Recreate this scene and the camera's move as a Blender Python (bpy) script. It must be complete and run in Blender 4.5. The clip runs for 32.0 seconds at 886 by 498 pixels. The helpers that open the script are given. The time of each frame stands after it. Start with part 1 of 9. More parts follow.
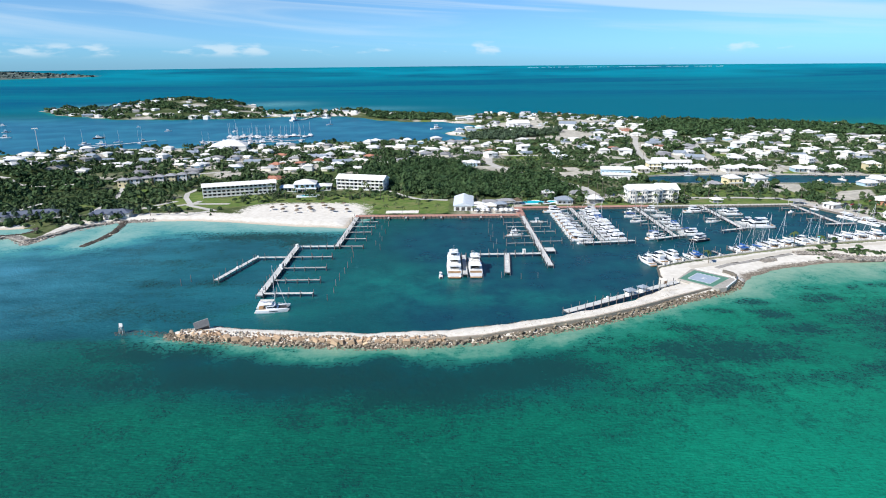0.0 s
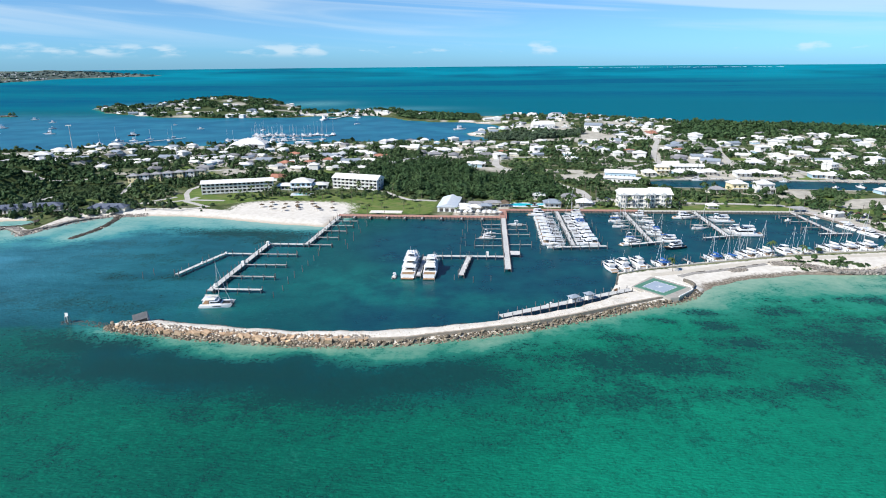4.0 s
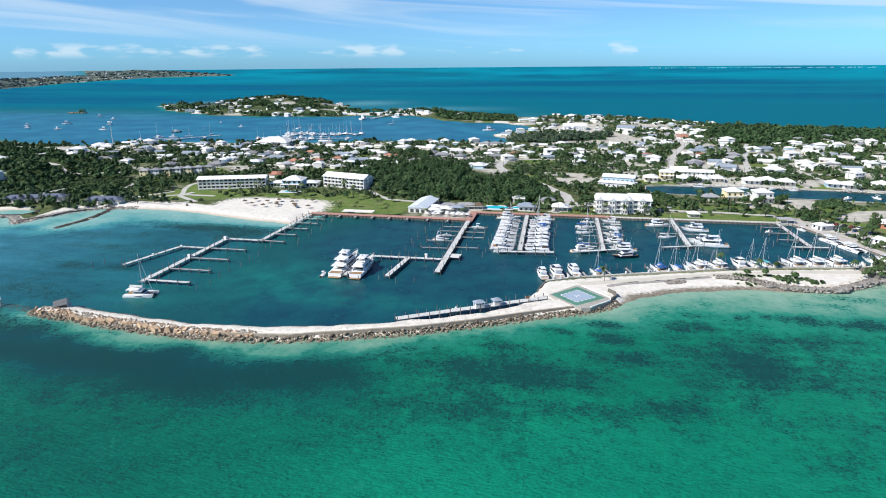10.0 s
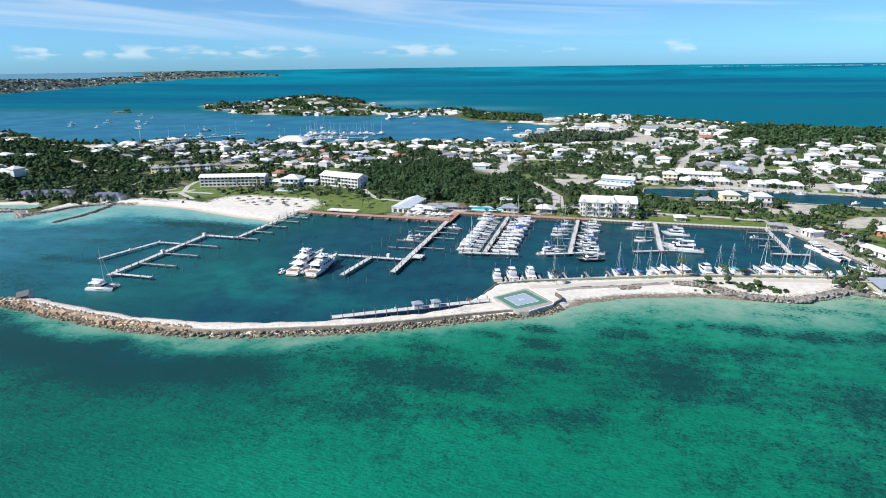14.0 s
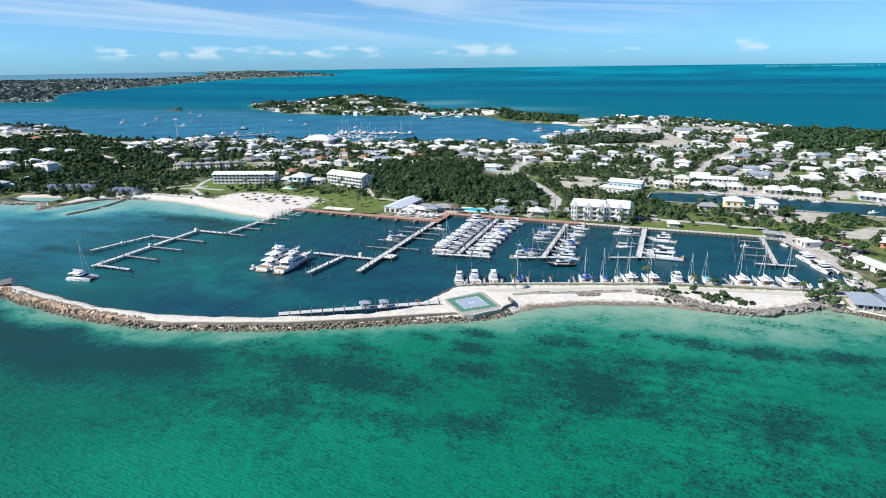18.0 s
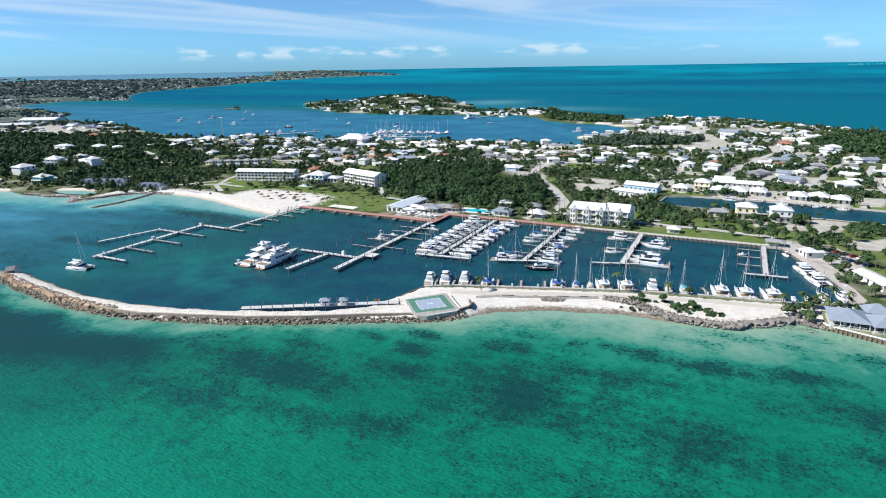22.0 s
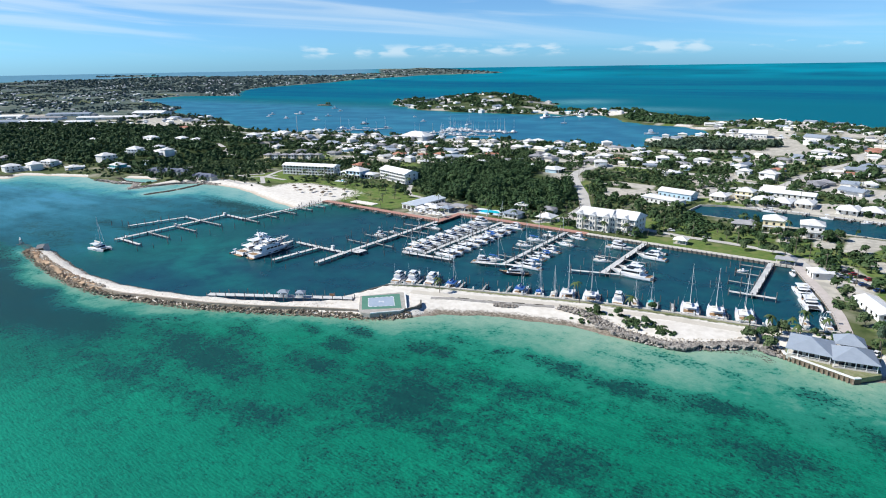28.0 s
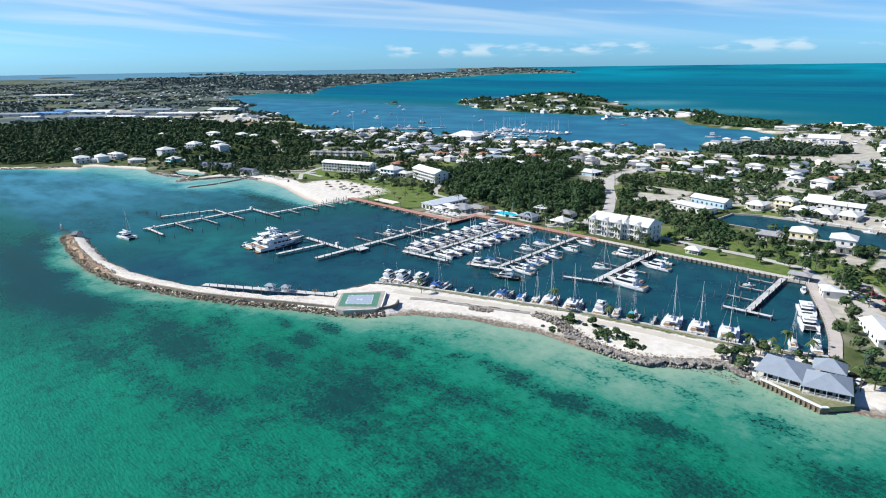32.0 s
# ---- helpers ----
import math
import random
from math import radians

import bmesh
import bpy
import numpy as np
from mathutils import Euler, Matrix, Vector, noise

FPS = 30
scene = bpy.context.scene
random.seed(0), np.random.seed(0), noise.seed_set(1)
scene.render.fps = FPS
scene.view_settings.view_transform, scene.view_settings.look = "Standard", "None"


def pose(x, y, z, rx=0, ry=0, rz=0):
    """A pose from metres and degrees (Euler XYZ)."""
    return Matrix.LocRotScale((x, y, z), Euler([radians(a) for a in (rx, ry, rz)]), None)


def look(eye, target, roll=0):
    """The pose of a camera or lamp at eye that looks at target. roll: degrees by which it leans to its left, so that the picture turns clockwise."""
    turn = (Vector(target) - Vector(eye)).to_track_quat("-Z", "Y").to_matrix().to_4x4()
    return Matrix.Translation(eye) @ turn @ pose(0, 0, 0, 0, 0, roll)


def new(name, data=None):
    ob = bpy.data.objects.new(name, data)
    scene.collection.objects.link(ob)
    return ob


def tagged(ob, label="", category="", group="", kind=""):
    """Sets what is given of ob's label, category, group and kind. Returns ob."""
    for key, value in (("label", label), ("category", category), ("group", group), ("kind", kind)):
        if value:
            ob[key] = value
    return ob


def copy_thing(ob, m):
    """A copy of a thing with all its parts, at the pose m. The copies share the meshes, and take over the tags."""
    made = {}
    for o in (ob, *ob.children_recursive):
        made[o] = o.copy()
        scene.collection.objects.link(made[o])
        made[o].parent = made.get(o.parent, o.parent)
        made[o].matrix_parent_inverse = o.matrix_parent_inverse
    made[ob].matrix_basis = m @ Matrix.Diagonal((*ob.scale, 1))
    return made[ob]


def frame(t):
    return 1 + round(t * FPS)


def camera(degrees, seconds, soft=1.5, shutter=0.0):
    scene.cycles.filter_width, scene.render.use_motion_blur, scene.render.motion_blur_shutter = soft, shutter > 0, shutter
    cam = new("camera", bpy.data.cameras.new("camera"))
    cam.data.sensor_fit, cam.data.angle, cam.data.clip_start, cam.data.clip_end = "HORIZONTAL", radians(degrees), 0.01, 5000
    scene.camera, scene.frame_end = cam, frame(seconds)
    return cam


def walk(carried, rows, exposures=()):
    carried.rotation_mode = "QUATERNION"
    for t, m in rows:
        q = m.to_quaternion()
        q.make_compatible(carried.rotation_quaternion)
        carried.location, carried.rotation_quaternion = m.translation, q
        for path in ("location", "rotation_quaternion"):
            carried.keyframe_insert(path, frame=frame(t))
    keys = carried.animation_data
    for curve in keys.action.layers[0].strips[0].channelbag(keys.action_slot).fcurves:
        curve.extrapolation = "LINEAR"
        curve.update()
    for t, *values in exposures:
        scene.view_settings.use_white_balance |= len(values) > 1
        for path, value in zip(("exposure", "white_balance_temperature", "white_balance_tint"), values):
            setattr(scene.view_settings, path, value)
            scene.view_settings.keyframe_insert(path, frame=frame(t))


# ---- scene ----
cam = camera(71.09, 32.0, soft=1.0)
PATH = [
    (0, (0.00, 0.00, 103.00), (0.000, 47.867, 88.551), -0.52),
    (0.5, (6.06, 0.13, 103.00), (5.655, 47.996, 88.557), -0.47),
    (1, (12.12, 0.32, 103.00), (11.266, 48.182, 88.567), -0.45),
    (1.5, (18.16, 0.57, 103.00), (16.738, 48.420, 88.575), -0.43),
    (2, (24.19, 0.88, 103.00), (22.223, 48.711, 88.580), -0.42),
    (2.5, (30.21, 1.24, 103.00), (27.675, 49.054, 88.587), -0.43),
    (3, (36.22, 1.67, 103.00), (33.163, 49.451, 88.590), -0.45),
    (3.5, (42.22, 2.16, 103.00), (38.645, 49.900, 88.589), -0.47),
    (5.5, (66.06, 4.67, 103.00), (60.476, 52.226, 88.620), -0.50),
    (6, (71.99, 5.43, 103.00), (65.900, 52.934, 88.621), -0.49),
    (6.5, (77.89, 6.26, 103.00), (71.321, 53.698, 88.637), -0.48),
    (7, (83.78, 7.14, 103.00), (76.755, 54.515, 88.644), -0.45),
    (7.5, (89.66, 8.07, 103.00), (82.200, 55.384, 88.643), -0.43),
    (8, (95.51, 9.06, 103.00), (87.591, 56.297, 88.636), -0.41),
    (8.5, (101.34, 10.11, 103.00), (92.982, 57.266, 88.636), -0.40),
    (9, (107.16, 11.21, 103.00), (98.397, 58.294, 88.639), -0.40),
    (9.5, (112.95, 12.36, 103.00), (103.728, 59.360, 88.642), -0.42),
    (10, (118.72, 13.57, 103.00), (109.051, 60.478, 88.641), -0.46),
    (10.5, (124.47, 14.83, 103.00), (114.336, 61.645, 88.649), -0.50),
    (11, (130.20, 16.15, 103.00), (119.696, 62.882, 88.653), -0.53),
    (11.5, (135.90, 17.52, 103.00), (125.025, 64.167, 88.652), -0.57),
    (12, (141.58, 18.95, 103.00), (130.349, 65.508, 88.650), -0.63),
    (12.5, (147.23, 20.42, 103.00), (135.605, 66.886, 88.640), -0.69),
    (13, (152.85, 21.96, 103.00), (140.720, 68.281, 88.614), -0.74),
    (13.5, (158.44, 23.54, 103.00), (145.786, 69.731, 88.633), -0.75),
    (14, (164.01, 25.18, 103.00), (150.580, 71.154, 88.634), -0.76),
    (14.5, (169.55, 26.88, 103.00), (155.312, 72.609, 88.642), -0.77),
    (16.5, (191.37, 34.20, 103.00), (174.749, 79.136, 88.685), -0.82),
    (17, (196.74, 36.17, 103.00), (179.775, 80.975, 88.683), -0.82),
    (17.5, (202.07, 38.20, 103.00), (184.773, 82.870, 88.682), -0.81),
    (18, (207.37, 40.28, 103.00), (189.718, 84.811, 88.680), -0.81),
    (18.5, (212.63, 42.41, 103.00), (194.592, 86.795, 88.687), -0.85),
    (19, (217.85, 44.60, 103.00), (199.422, 88.828, 88.689), -0.90),
    (19.5, (223.02, 46.85, 103.00), (204.195, 90.911, 88.706), -0.91),
    (20, (228.16, 49.16, 103.00), (208.938, 93.050, 88.714), -0.93),
    (20.5, (233.25, 51.52, 103.00), (213.409, 95.137, 88.717), -0.95),
    (21, (238.29, 53.94, 103.00), (217.646, 97.180, 88.717), -0.97),
    (21.5, (243.29, 56.42, 103.00), (221.820, 99.254, 88.712), -0.99),
    (22, (248.24, 58.96, 103.00), (225.983, 101.383, 88.700), -1.01),
    (22.5, (253.15, 61.55, 103.00), (230.139, 103.576, 88.690), -1.03),
    (23, (258.00, 64.21, 103.00), (234.397, 105.897, 88.676), -1.04),
    (23.5, (262.80, 66.93, 103.00), (238.766, 108.372, 88.694), -1.08),
    (24, (267.55, 69.70, 103.00), (243.166, 110.943, 88.686), -1.10),
    (24.5, (272.24, 72.54, 103.00), (247.482, 113.554, 88.678), -1.10),
    (26.5, (290.44, 84.53, 103.00), (263.499, 124.146, 88.695), -1.03),
    (27, (294.84, 87.69, 103.00), (267.128, 126.767, 88.695), -1.00),
    (27.5, (299.18, 90.91, 103.00), (270.725, 129.455, 88.693), -0.95),
    (28, (303.45, 94.20, 103.00), (274.258, 132.183, 88.679), -0.91),
    (28.5, (307.65, 97.56, 103.00), (277.718, 134.957, 88.683), -0.92),
    (29, (311.79, 100.98, 103.00), (281.108, 137.774, 88.687), -0.94),
    (29.5, (315.86, 104.47, 103.00), (284.471, 140.671, 88.690), -0.95),
    (30, (319.85, 108.04, 103.00), (287.799, 143.651, 88.705), -0.95),
    (30.5, (323.77, 111.67, 103.00), (291.374, 146.978, 88.725), -0.95),
    (31, (327.62, 115.38, 103.00), (294.849, 150.343, 88.735), -0.94),
    (31.5, (331.39, 119.16, 103.00), (298.032, 153.559, 88.727), -0.90),
    (32, (335.09, 123.01, 103.00), (301.293, 156.977, 88.702), -0.84),
]
walk(cam, [(t, look(eye, target, roll)) for t, eye, target, roll in PATH])

# ---- daylight: sun from the west-south-west, about forty degrees up ----
SUN = Vector((-0.80, -0.60, 0.0)).normalized()
SUN_UP = radians(42)
world = bpy.data.worlds.new("sky")
scene.world = world
world.use_nodes = True
wn, wl = world.node_tree.nodes, world.node_tree.links
wn.clear()
w_out = wn.new("ShaderNodeOutputWorld")
w_bg = wn.new("ShaderNodeBackground")
w_bg.inputs["Strength"].default_value = 0.085
w_sky = wn.new("ShaderNodeTexSky")
w_sky.sky_type = "NISHITA"
w_sky.sun_disc = False
w_sky.sun_elevation = SUN_UP
w_sky.sun_rotation = math.atan2(SUN.x, SUN.y)
w_sky.air_density, w_sky.dust_density, w_sky.ozone_density = 1.0, 0.3, 2.5
# clouds: thin streaks high up and a row of small cumulus over the horizon
w_tc = wn.new("ShaderNodeTexCoord")
w_sep = wn.new("ShaderNodeSeparateXYZ")
wl.new(w_tc.outputs["Generated"], w_sep.inputs[0])


def w_math(op, a, b=0.0, c=0.0):
    n = wn.new("ShaderNodeMath")
    n.operation = op
    for k, v in enumerate((a, b, c)):
        if hasattr(v, "is_linked"):
            wl.new(v, n.inputs[k])
        else:
            n.inputs[k].default_value = v
    return n.outputs[0]


def w_ramp(v, lo, hi):
    n = wn.new("ShaderNodeMapRange")
    n.interpolation_type = "SMOOTHSTEP"
    wl.new(v, n.inputs[0])
    n.inputs[1].default_value, n.inputs[2].default_value = lo, hi
    return n.outputs[0]


w_bear = w_math("ARCTAN2", w_sep.outputs[0], w_sep.outputs[1])
w_up = w_sep.outputs[2]
w_comb = wn.new("ShaderNodeCombineXYZ")
wl.new(w_math("ADD", w_math("MULTIPLY", w_bear, 2.6), w_math("MULTIPLY", w_up, 7.0)), w_comb.inputs[0])
wl.new(w_math("ADD", w_math("MULTIPLY", w_up, 36.0), w_math("MULTIPLY", w_bear, 2.2)), w_comb.inputs[1])
w_cir = wn.new("ShaderNodeTexNoise")
w_cir.inputs["Scale"].default_value, w_cir.inputs["Detail"].default_value = 0.9, 8.0
w_cir.inputs["Distortion"].default_value = 0.9
wl.new(w_comb.outputs[0], w_cir.inputs["Vector"])
w_streak = w_math("MULTIPLY", w_math("ADD", 0.22, w_math("MULTIPLY", w_ramp(w_cir.outputs[0], 0.44, 0.66), 0.86)), w_math("MULTIPLY", w_ramp(w_up, 0.005, 0.07), w_ramp(w_up, 0.42, 0.16)))
w_comb2 = wn.new("ShaderNodeCombineXYZ")
wl.new(w_math("MULTIPLY", w_bear, 26.0), w_comb2.inputs[0])
wl.new(w_math("MULTIPLY", w_up, 95.0), w_comb2.inputs[1])
w_cum = wn.new("ShaderNodeTexNoise")
w_cum.inputs["Scale"].default_value, w_cum.inputs["Detail"].default_value = 1.0, 5.0
wl.new(w_comb2.outputs[0], w_cum.inputs["Vector"])
w_belt = w_math("MULTIPLY", w_ramp(w_up, 0.007, 0.018), w_ramp(w_up, 0.033, 0.022))


def w_near(c, half):
    return w_ramp(w_math("ABSOLUTE", w_math("SUBTRACT", w_bear, c)), half, half * 0.35)


# one long bank, and single puffs on either side of it
w_bank = w_math("MULTIPLY", w_near(-0.58, 0.20), 0.23)
for c, half in ((-0.846, 0.03), (-0.772, 0.022), (-0.732, 0.035), (-0.35, 0.05), (-0.295, 0.045), (0.068, 0.03), (0.433, 0.03)):
    w_bank = w_math("ADD", w_bank, w_math("MULTIPLY", w_near(c, half), 0.26))
w_bank = w_math("ADD", w_bank, w_math("MULTIPLY", w_near(-0.12, 0.24), 0.10))
w_lump = w_math("ADD", w_math("SUBTRACT", w_cum.outputs[0], 0.16), w_math("SUBTRACT", w_bank, w_math("MULTIPLY", w_up, 2.0)))
w_puff = w_math("MULTIPLY", w_ramp(w_lump, 0.44, 0.70), w_belt)
w_cover = w_math("MAXIMUM", w_math("MULTIPLY", w_streak, 0.46), w_math("MULTIPLY", w_puff, 0.58))
w_tint = wn.new("ShaderNodeMix")
w_tint.data_type, w_tint.blend_type = "RGBA", "MULTIPLY"
w_tint.inputs[0].default_value = 1.0
wl.new(w_sky.outputs[0], w_tint.inputs[6])
w_low = wn.new("ShaderNodeMix")
w_low.data_type = "RGBA"
wl.new(w_ramp(w_up, 0.0, 0.10), w_low.inputs[0])
w_low.inputs[6].default_value, w_low.inputs[7].default_value = (0.43, 0.98, 1.86, 1), (0.345, 0.77, 1.34, 1)
w_high = wn.new("ShaderNodeMix")
w_high.data_type = "RGBA"
wl.new(w_ramp(w_up, 0.09, 0.30), w_high.inputs[0])
wl.new(w_low.outputs[2], w_high.inputs[6])
w_high.inputs[7].default_value = (0.29, 0.57, 0.90, 1)
wl.new(w_high.outputs[2], w_tint.inputs[7])
w_mix = wn.new("ShaderNodeMix")
w_mix.data_type = "RGBA"
wl.new(w_cover, w_mix.inputs[0])
wl.new(w_tint.outputs[2], w_mix.inputs[6])
w_mix.inputs[7].default_value = (7.5, 8.7, 9.5, 1)
wl.new(w_mix.outputs[2], w_bg.inputs[0])
wl.new(w_bg.outputs[0], w_out.inputs[0])

sun_data = bpy.data.lights.new("sun", "SUN")
sun_data.energy, sun_data.angle, sun_data.color = 5.0, radians(0.5), (1.0, 0.97, 0.92)
sun = new("sun", sun_data)
sun.matrix_world = look((SUN.x * 900, SUN.y * 900, 900), (SUN.x * 900 - SUN.x * math.cos(SUN_UP), SUN.y * 900 - SUN.y * math.cos(SUN_UP), 900 - math.sin(SUN_UP)))
scene.view_settings.exposure = 0.30


# ---- materials ----
def mat_nodes(name):
    m = bpy.data.materials.new(name)
    m.use_nodes = True
    nt = m.node_tree
    bs = nt.nodes["Principled BSDF"]
    return m, nt.nodes, nt.links, bs


def surf(name, a, b, scale=1.0, rough=0.6, metal=0.0, bump=0.0, rnd=0.0, fine=7.0, spec=0.3):
    """Two colours mixed by noise at two scales, a little bump, and a shift of lightness from object to object."""
    m, n, l, bs = mat_nodes(name)
    tc = n.new("ShaderNodeTexCoord")
    n1, n2 = n.new("ShaderNodeTexNoise"), n.new("ShaderNodeTexNoise")
    n1.inputs["Scale"].default_value, n2.inputs["Scale"].default_value = scale, scale * fine
    n1.inputs["Detail"].default_value = n2.inputs["Detail"].default_value = 4
    l.new(tc.outputs["Object"], n1.inputs["Vector"])
    l.new(tc.outputs["Object"], n2.inputs["Vector"])
    add = n.new("ShaderNodeMath")
    add.operation = "ADD"
    l.new(n1.outputs[0], add.inputs[0])
    l.new(n2.outputs[0], add.inputs[1])
    mr = n.new("ShaderNodeMapRange")
    mr.inputs[1].default_value, mr.inputs[2].default_value = 0.72, 1.28
    l.new(add.outputs[0], mr.inputs[0])
    mix = n.new("ShaderNodeMix")
    mix.data_type = "RGBA"
    l.new(mr.outputs[0], mix.inputs[0])
    mix.inputs[6].default_value, mix.inputs[7].default_value = (*a, 1), (*b, 1)
    out = mix.outputs[2]
    if rnd:
        oi, hs, mr2 = n.new("ShaderNodeObjectInfo"), n.new("ShaderNodeHueSaturation"), n.new("ShaderNodeMapRange")
        l.new(oi.outputs["Random"], mr2.inputs[0])
        mr2.inputs[3].default_value, mr2.inputs[4].default_value = 1 - rnd, 1 + rnd
        l.new(mr2.outputs[0], hs.inputs["Value"])
        l.new(out, hs.inputs["Color"])
        out = hs.outputs[0]
    l.new(out, bs.inputs["Base Color"])
    bs.inputs["Roughness"].default_value, bs.inputs["Metallic"].default_value = rough, metal
    bs.inputs["Specular IOR Level"].default_value = spec
    if bump:
        bp = n.new("ShaderNodeBump")
        bp.inputs["Distance"].default_value, bp.inputs["Strength"].default_value = bump, 0.6
        l.new(n2.outputs[0], bp.inputs["Height"])
        l.new(bp.outputs[0], bs.inputs["Normal"])
    return m


WHITE = surf("white_paint", (0.80, 0.80, 0.78), (0.70, 0.70, 0.67), 0.3, 0.55, rnd=0.06)
ROOFW = surf("white_roof", (0.82, 0.82, 0.80), (0.62, 0.62, 0.60), 0.25, 0.6, rnd=0.10)
ROOFG = surf("grey_metal_roof", (0.30, 0.345, 0.40), (0.25, 0.29, 0.34), 0.4, 0.5, rnd=0.05)
ROOFD = surf("weathered_shingle", (0.33, 0.33, 0.34), (0.22, 0.22, 0.23), 0.4, 0.8, rnd=0.2)
ROOFR = surf("terracotta_shingle", (0.42, 0.20, 0.13), (0.30, 0.14, 0.10), 0.4, 0.8, rnd=0.15)
ROOFB = surf("slate_blue_roof", (0.14, 0.165, 0.22), (0.10, 0.12, 0.165), 0.4, 0.7)
CREAM = surf("cream_render", (0.82, 0.77, 0.67), (0.75, 0.70, 0.60), 0.3, 0.7, rnd=0.04)
YELLOW = surf("yellow_render", (0.78, 0.69, 0.43), (0.71, 0.62, 0.38), 0.3, 0.7)
TEAL = surf("teal_paint", (0.10, 0.45, 0.48), (0.08, 0.38, 0.42), 0.3, 0.6)
PALEBLUE = surf("pale_blue_paint", (0.45, 0.62, 0.72), (0.40, 0.56, 0.66), 0.3, 0.6, rnd=0.06)
GREYW = surf("grey_render", (0.50, 0.49, 0.46), (0.42, 0.41, 0.39), 0.3, 0.75, rnd=0.08)
DARKGLASS = surf("tinted_glass", (0.02, 0.025, 0.03), (0.03, 0.035, 0.04), 0.6, 0.12, spec=0.5)
SHADE = surf("dark_screen", (0.06, 0.06, 0.06), (0.09, 0.085, 0.08), 0.5, 0.7)
TIMBER = surf("weathered_timber", (0.66, 0.66, 0.64), (0.50, 0.50, 0.48), 0.5, 0.85, bump=0.02, rnd=0.08)
TIMBERD = surf("dull_timber", (0.44, 0.44, 0.43), (0.30, 0.30, 0.29), 0.5, 0.9, bump=0.02, rnd=0.1)
PILE = surf("tarred_pile", (0.085, 0.090, 0.092), (0.18, 0.185, 0.185), 1.5, 0.9, bump=0.02, rnd=0.2)
CONCRETE = surf("pale_concrete", (0.58, 0.55, 0.49), (0.44, 0.42, 0.37), 0.25, 0.9, bump=0.02, rnd=0.05)
DARKCON = surf("weedy_concrete", (0.20, 0.18, 0.15), (0.10, 0.095, 0.08), 0.4, 0.9, bump=0.03)
BRICK = surf("red_paving", (0.48, 0.27, 0.215), (0.40, 0.21, 0.165), 0.5, 0.85, rnd=0.05)
ROADM = surf("sandy_asphalt", (0.54, 0.52, 0.48), (0.42, 0.405, 0.375), 0.1, 0.9)
ROCK = surf("limestone_rock", (0.29, 0.245, 0.18), (0.12, 0.10, 0.075), 0.8, 0.9, bump=0.08, rnd=0.35)
TANROCK = surf("tan_limestone_block", (0.58, 0.40, 0.25), (0.40, 0.29, 0.20), 0.4, 0.9, bump=0.06, rnd=0.3)
GELCOAT = surf("white_gelcoat", (0.82, 0.83, 0.84), (0.76, 0.77, 0.78), 0.3, 0.25, spec=0.5)
DECKM = surf("cream_deck", (0.66, 0.64, 0.58), (0.58, 0.55, 0.49), 0.5, 0.6)
NAVY = surf("navy_gelcoat", (0.012, 0.016, 0.03), (0.02, 0.025, 0.04), 0.3, 0.2, spec=0.5)
TEAK = surf("teak_deck", (0.34, 0.22, 0.12), (0.26, 0.17, 0.09), 0.8, 0.6)
CANVASB = surf("blue_canvas", (0.03, 0.12, 0.38), (0.025, 0.10, 0.30), 0.5, 0.8)
ALU = surf("anodised_spar", (0.62, 0.63, 0.64), (0.55, 0.56, 0.57), 0.5, 0.4, metal=0.3)
BLACKM = surf("black_rubber", (0.03, 0.03, 0.03), (0.05, 0.05, 0.05), 0.5, 0.7)
HELIG = surf("green_court_paint", (0.10, 0.25, 0.18), (0.08, 0.205, 0.15), 0.3, 0.8)
HELIB = surf("blue_court_paint", (0.35, 0.42, 0.50), (0.30, 0.37, 0.46), 0.3, 0.8)
POOLM = surf("pool_water", (0.02, 0.62, 0.76), (0.03, 0.55, 0.72), 0.15, 0.08, spec=0.5)
POOLD = surf("pool_deck_paving", (0.70, 0.74, 0.75), (0.60, 0.65, 0.67), 0.3, 0.8)
THATCH = surf("palm_thatch", (0.16, 0.12, 0.08), (0.10, 0.075, 0.05), 1.0, 0.95, bump=0.05)
SANDM = surf("white_sand", (0.78, 0.75, 0.69), (0.70, 0.66, 0.59), 0.1, 0.95, bump=0.03)
LEAF = surf("leaf_green", (0.036, 0.073, 0.026), (0.064, 0.109, 0.042), 0.15, 0.75, rnd=0.2, fine=5, spec=0.15)
LEAF2 = surf("olive_leaf", (0.060, 0.096, 0.038), (0.096, 0.132, 0.060), 0.15, 0.75, rnd=0.25, fine=5, spec=0.15)
PINE = surf("casuarina_needles", (0.058, 0.096, 0.058), (0.096, 0.137, 0.086), 0.2, 0.8, rnd=0.2, spec=0.1)
PALML = surf("palm_frond", (0.045, 0.085, 0.020), (0.085, 0.115, 0.035), 0.4, 0.6, rnd=0.2)
BARK = surf("grey_bark", (0.20, 0.17, 0.13), (0.13, 0.11, 0.085), 1.5, 0.9, bump=0.02)
CARS = [surf("car_paint_" + c, v, v, 1, 0.25, spec=0.5) for c, v in (("white", (0.75, 0.75, 0.75)), ("black", (0.02, 0.02, 0.022)), ("silver", (0.4, 0.41, 0.42)), ("red", (0.3, 0.03, 0.03)), ("blue", (0.03, 0.07, 0.2)))]
BLUESHED = surf("blue_sheet_roof", (0.12, 0.28, 0.50), (0.16, 0.33, 0.54), 0.2, 0.5, rnd=0.1)


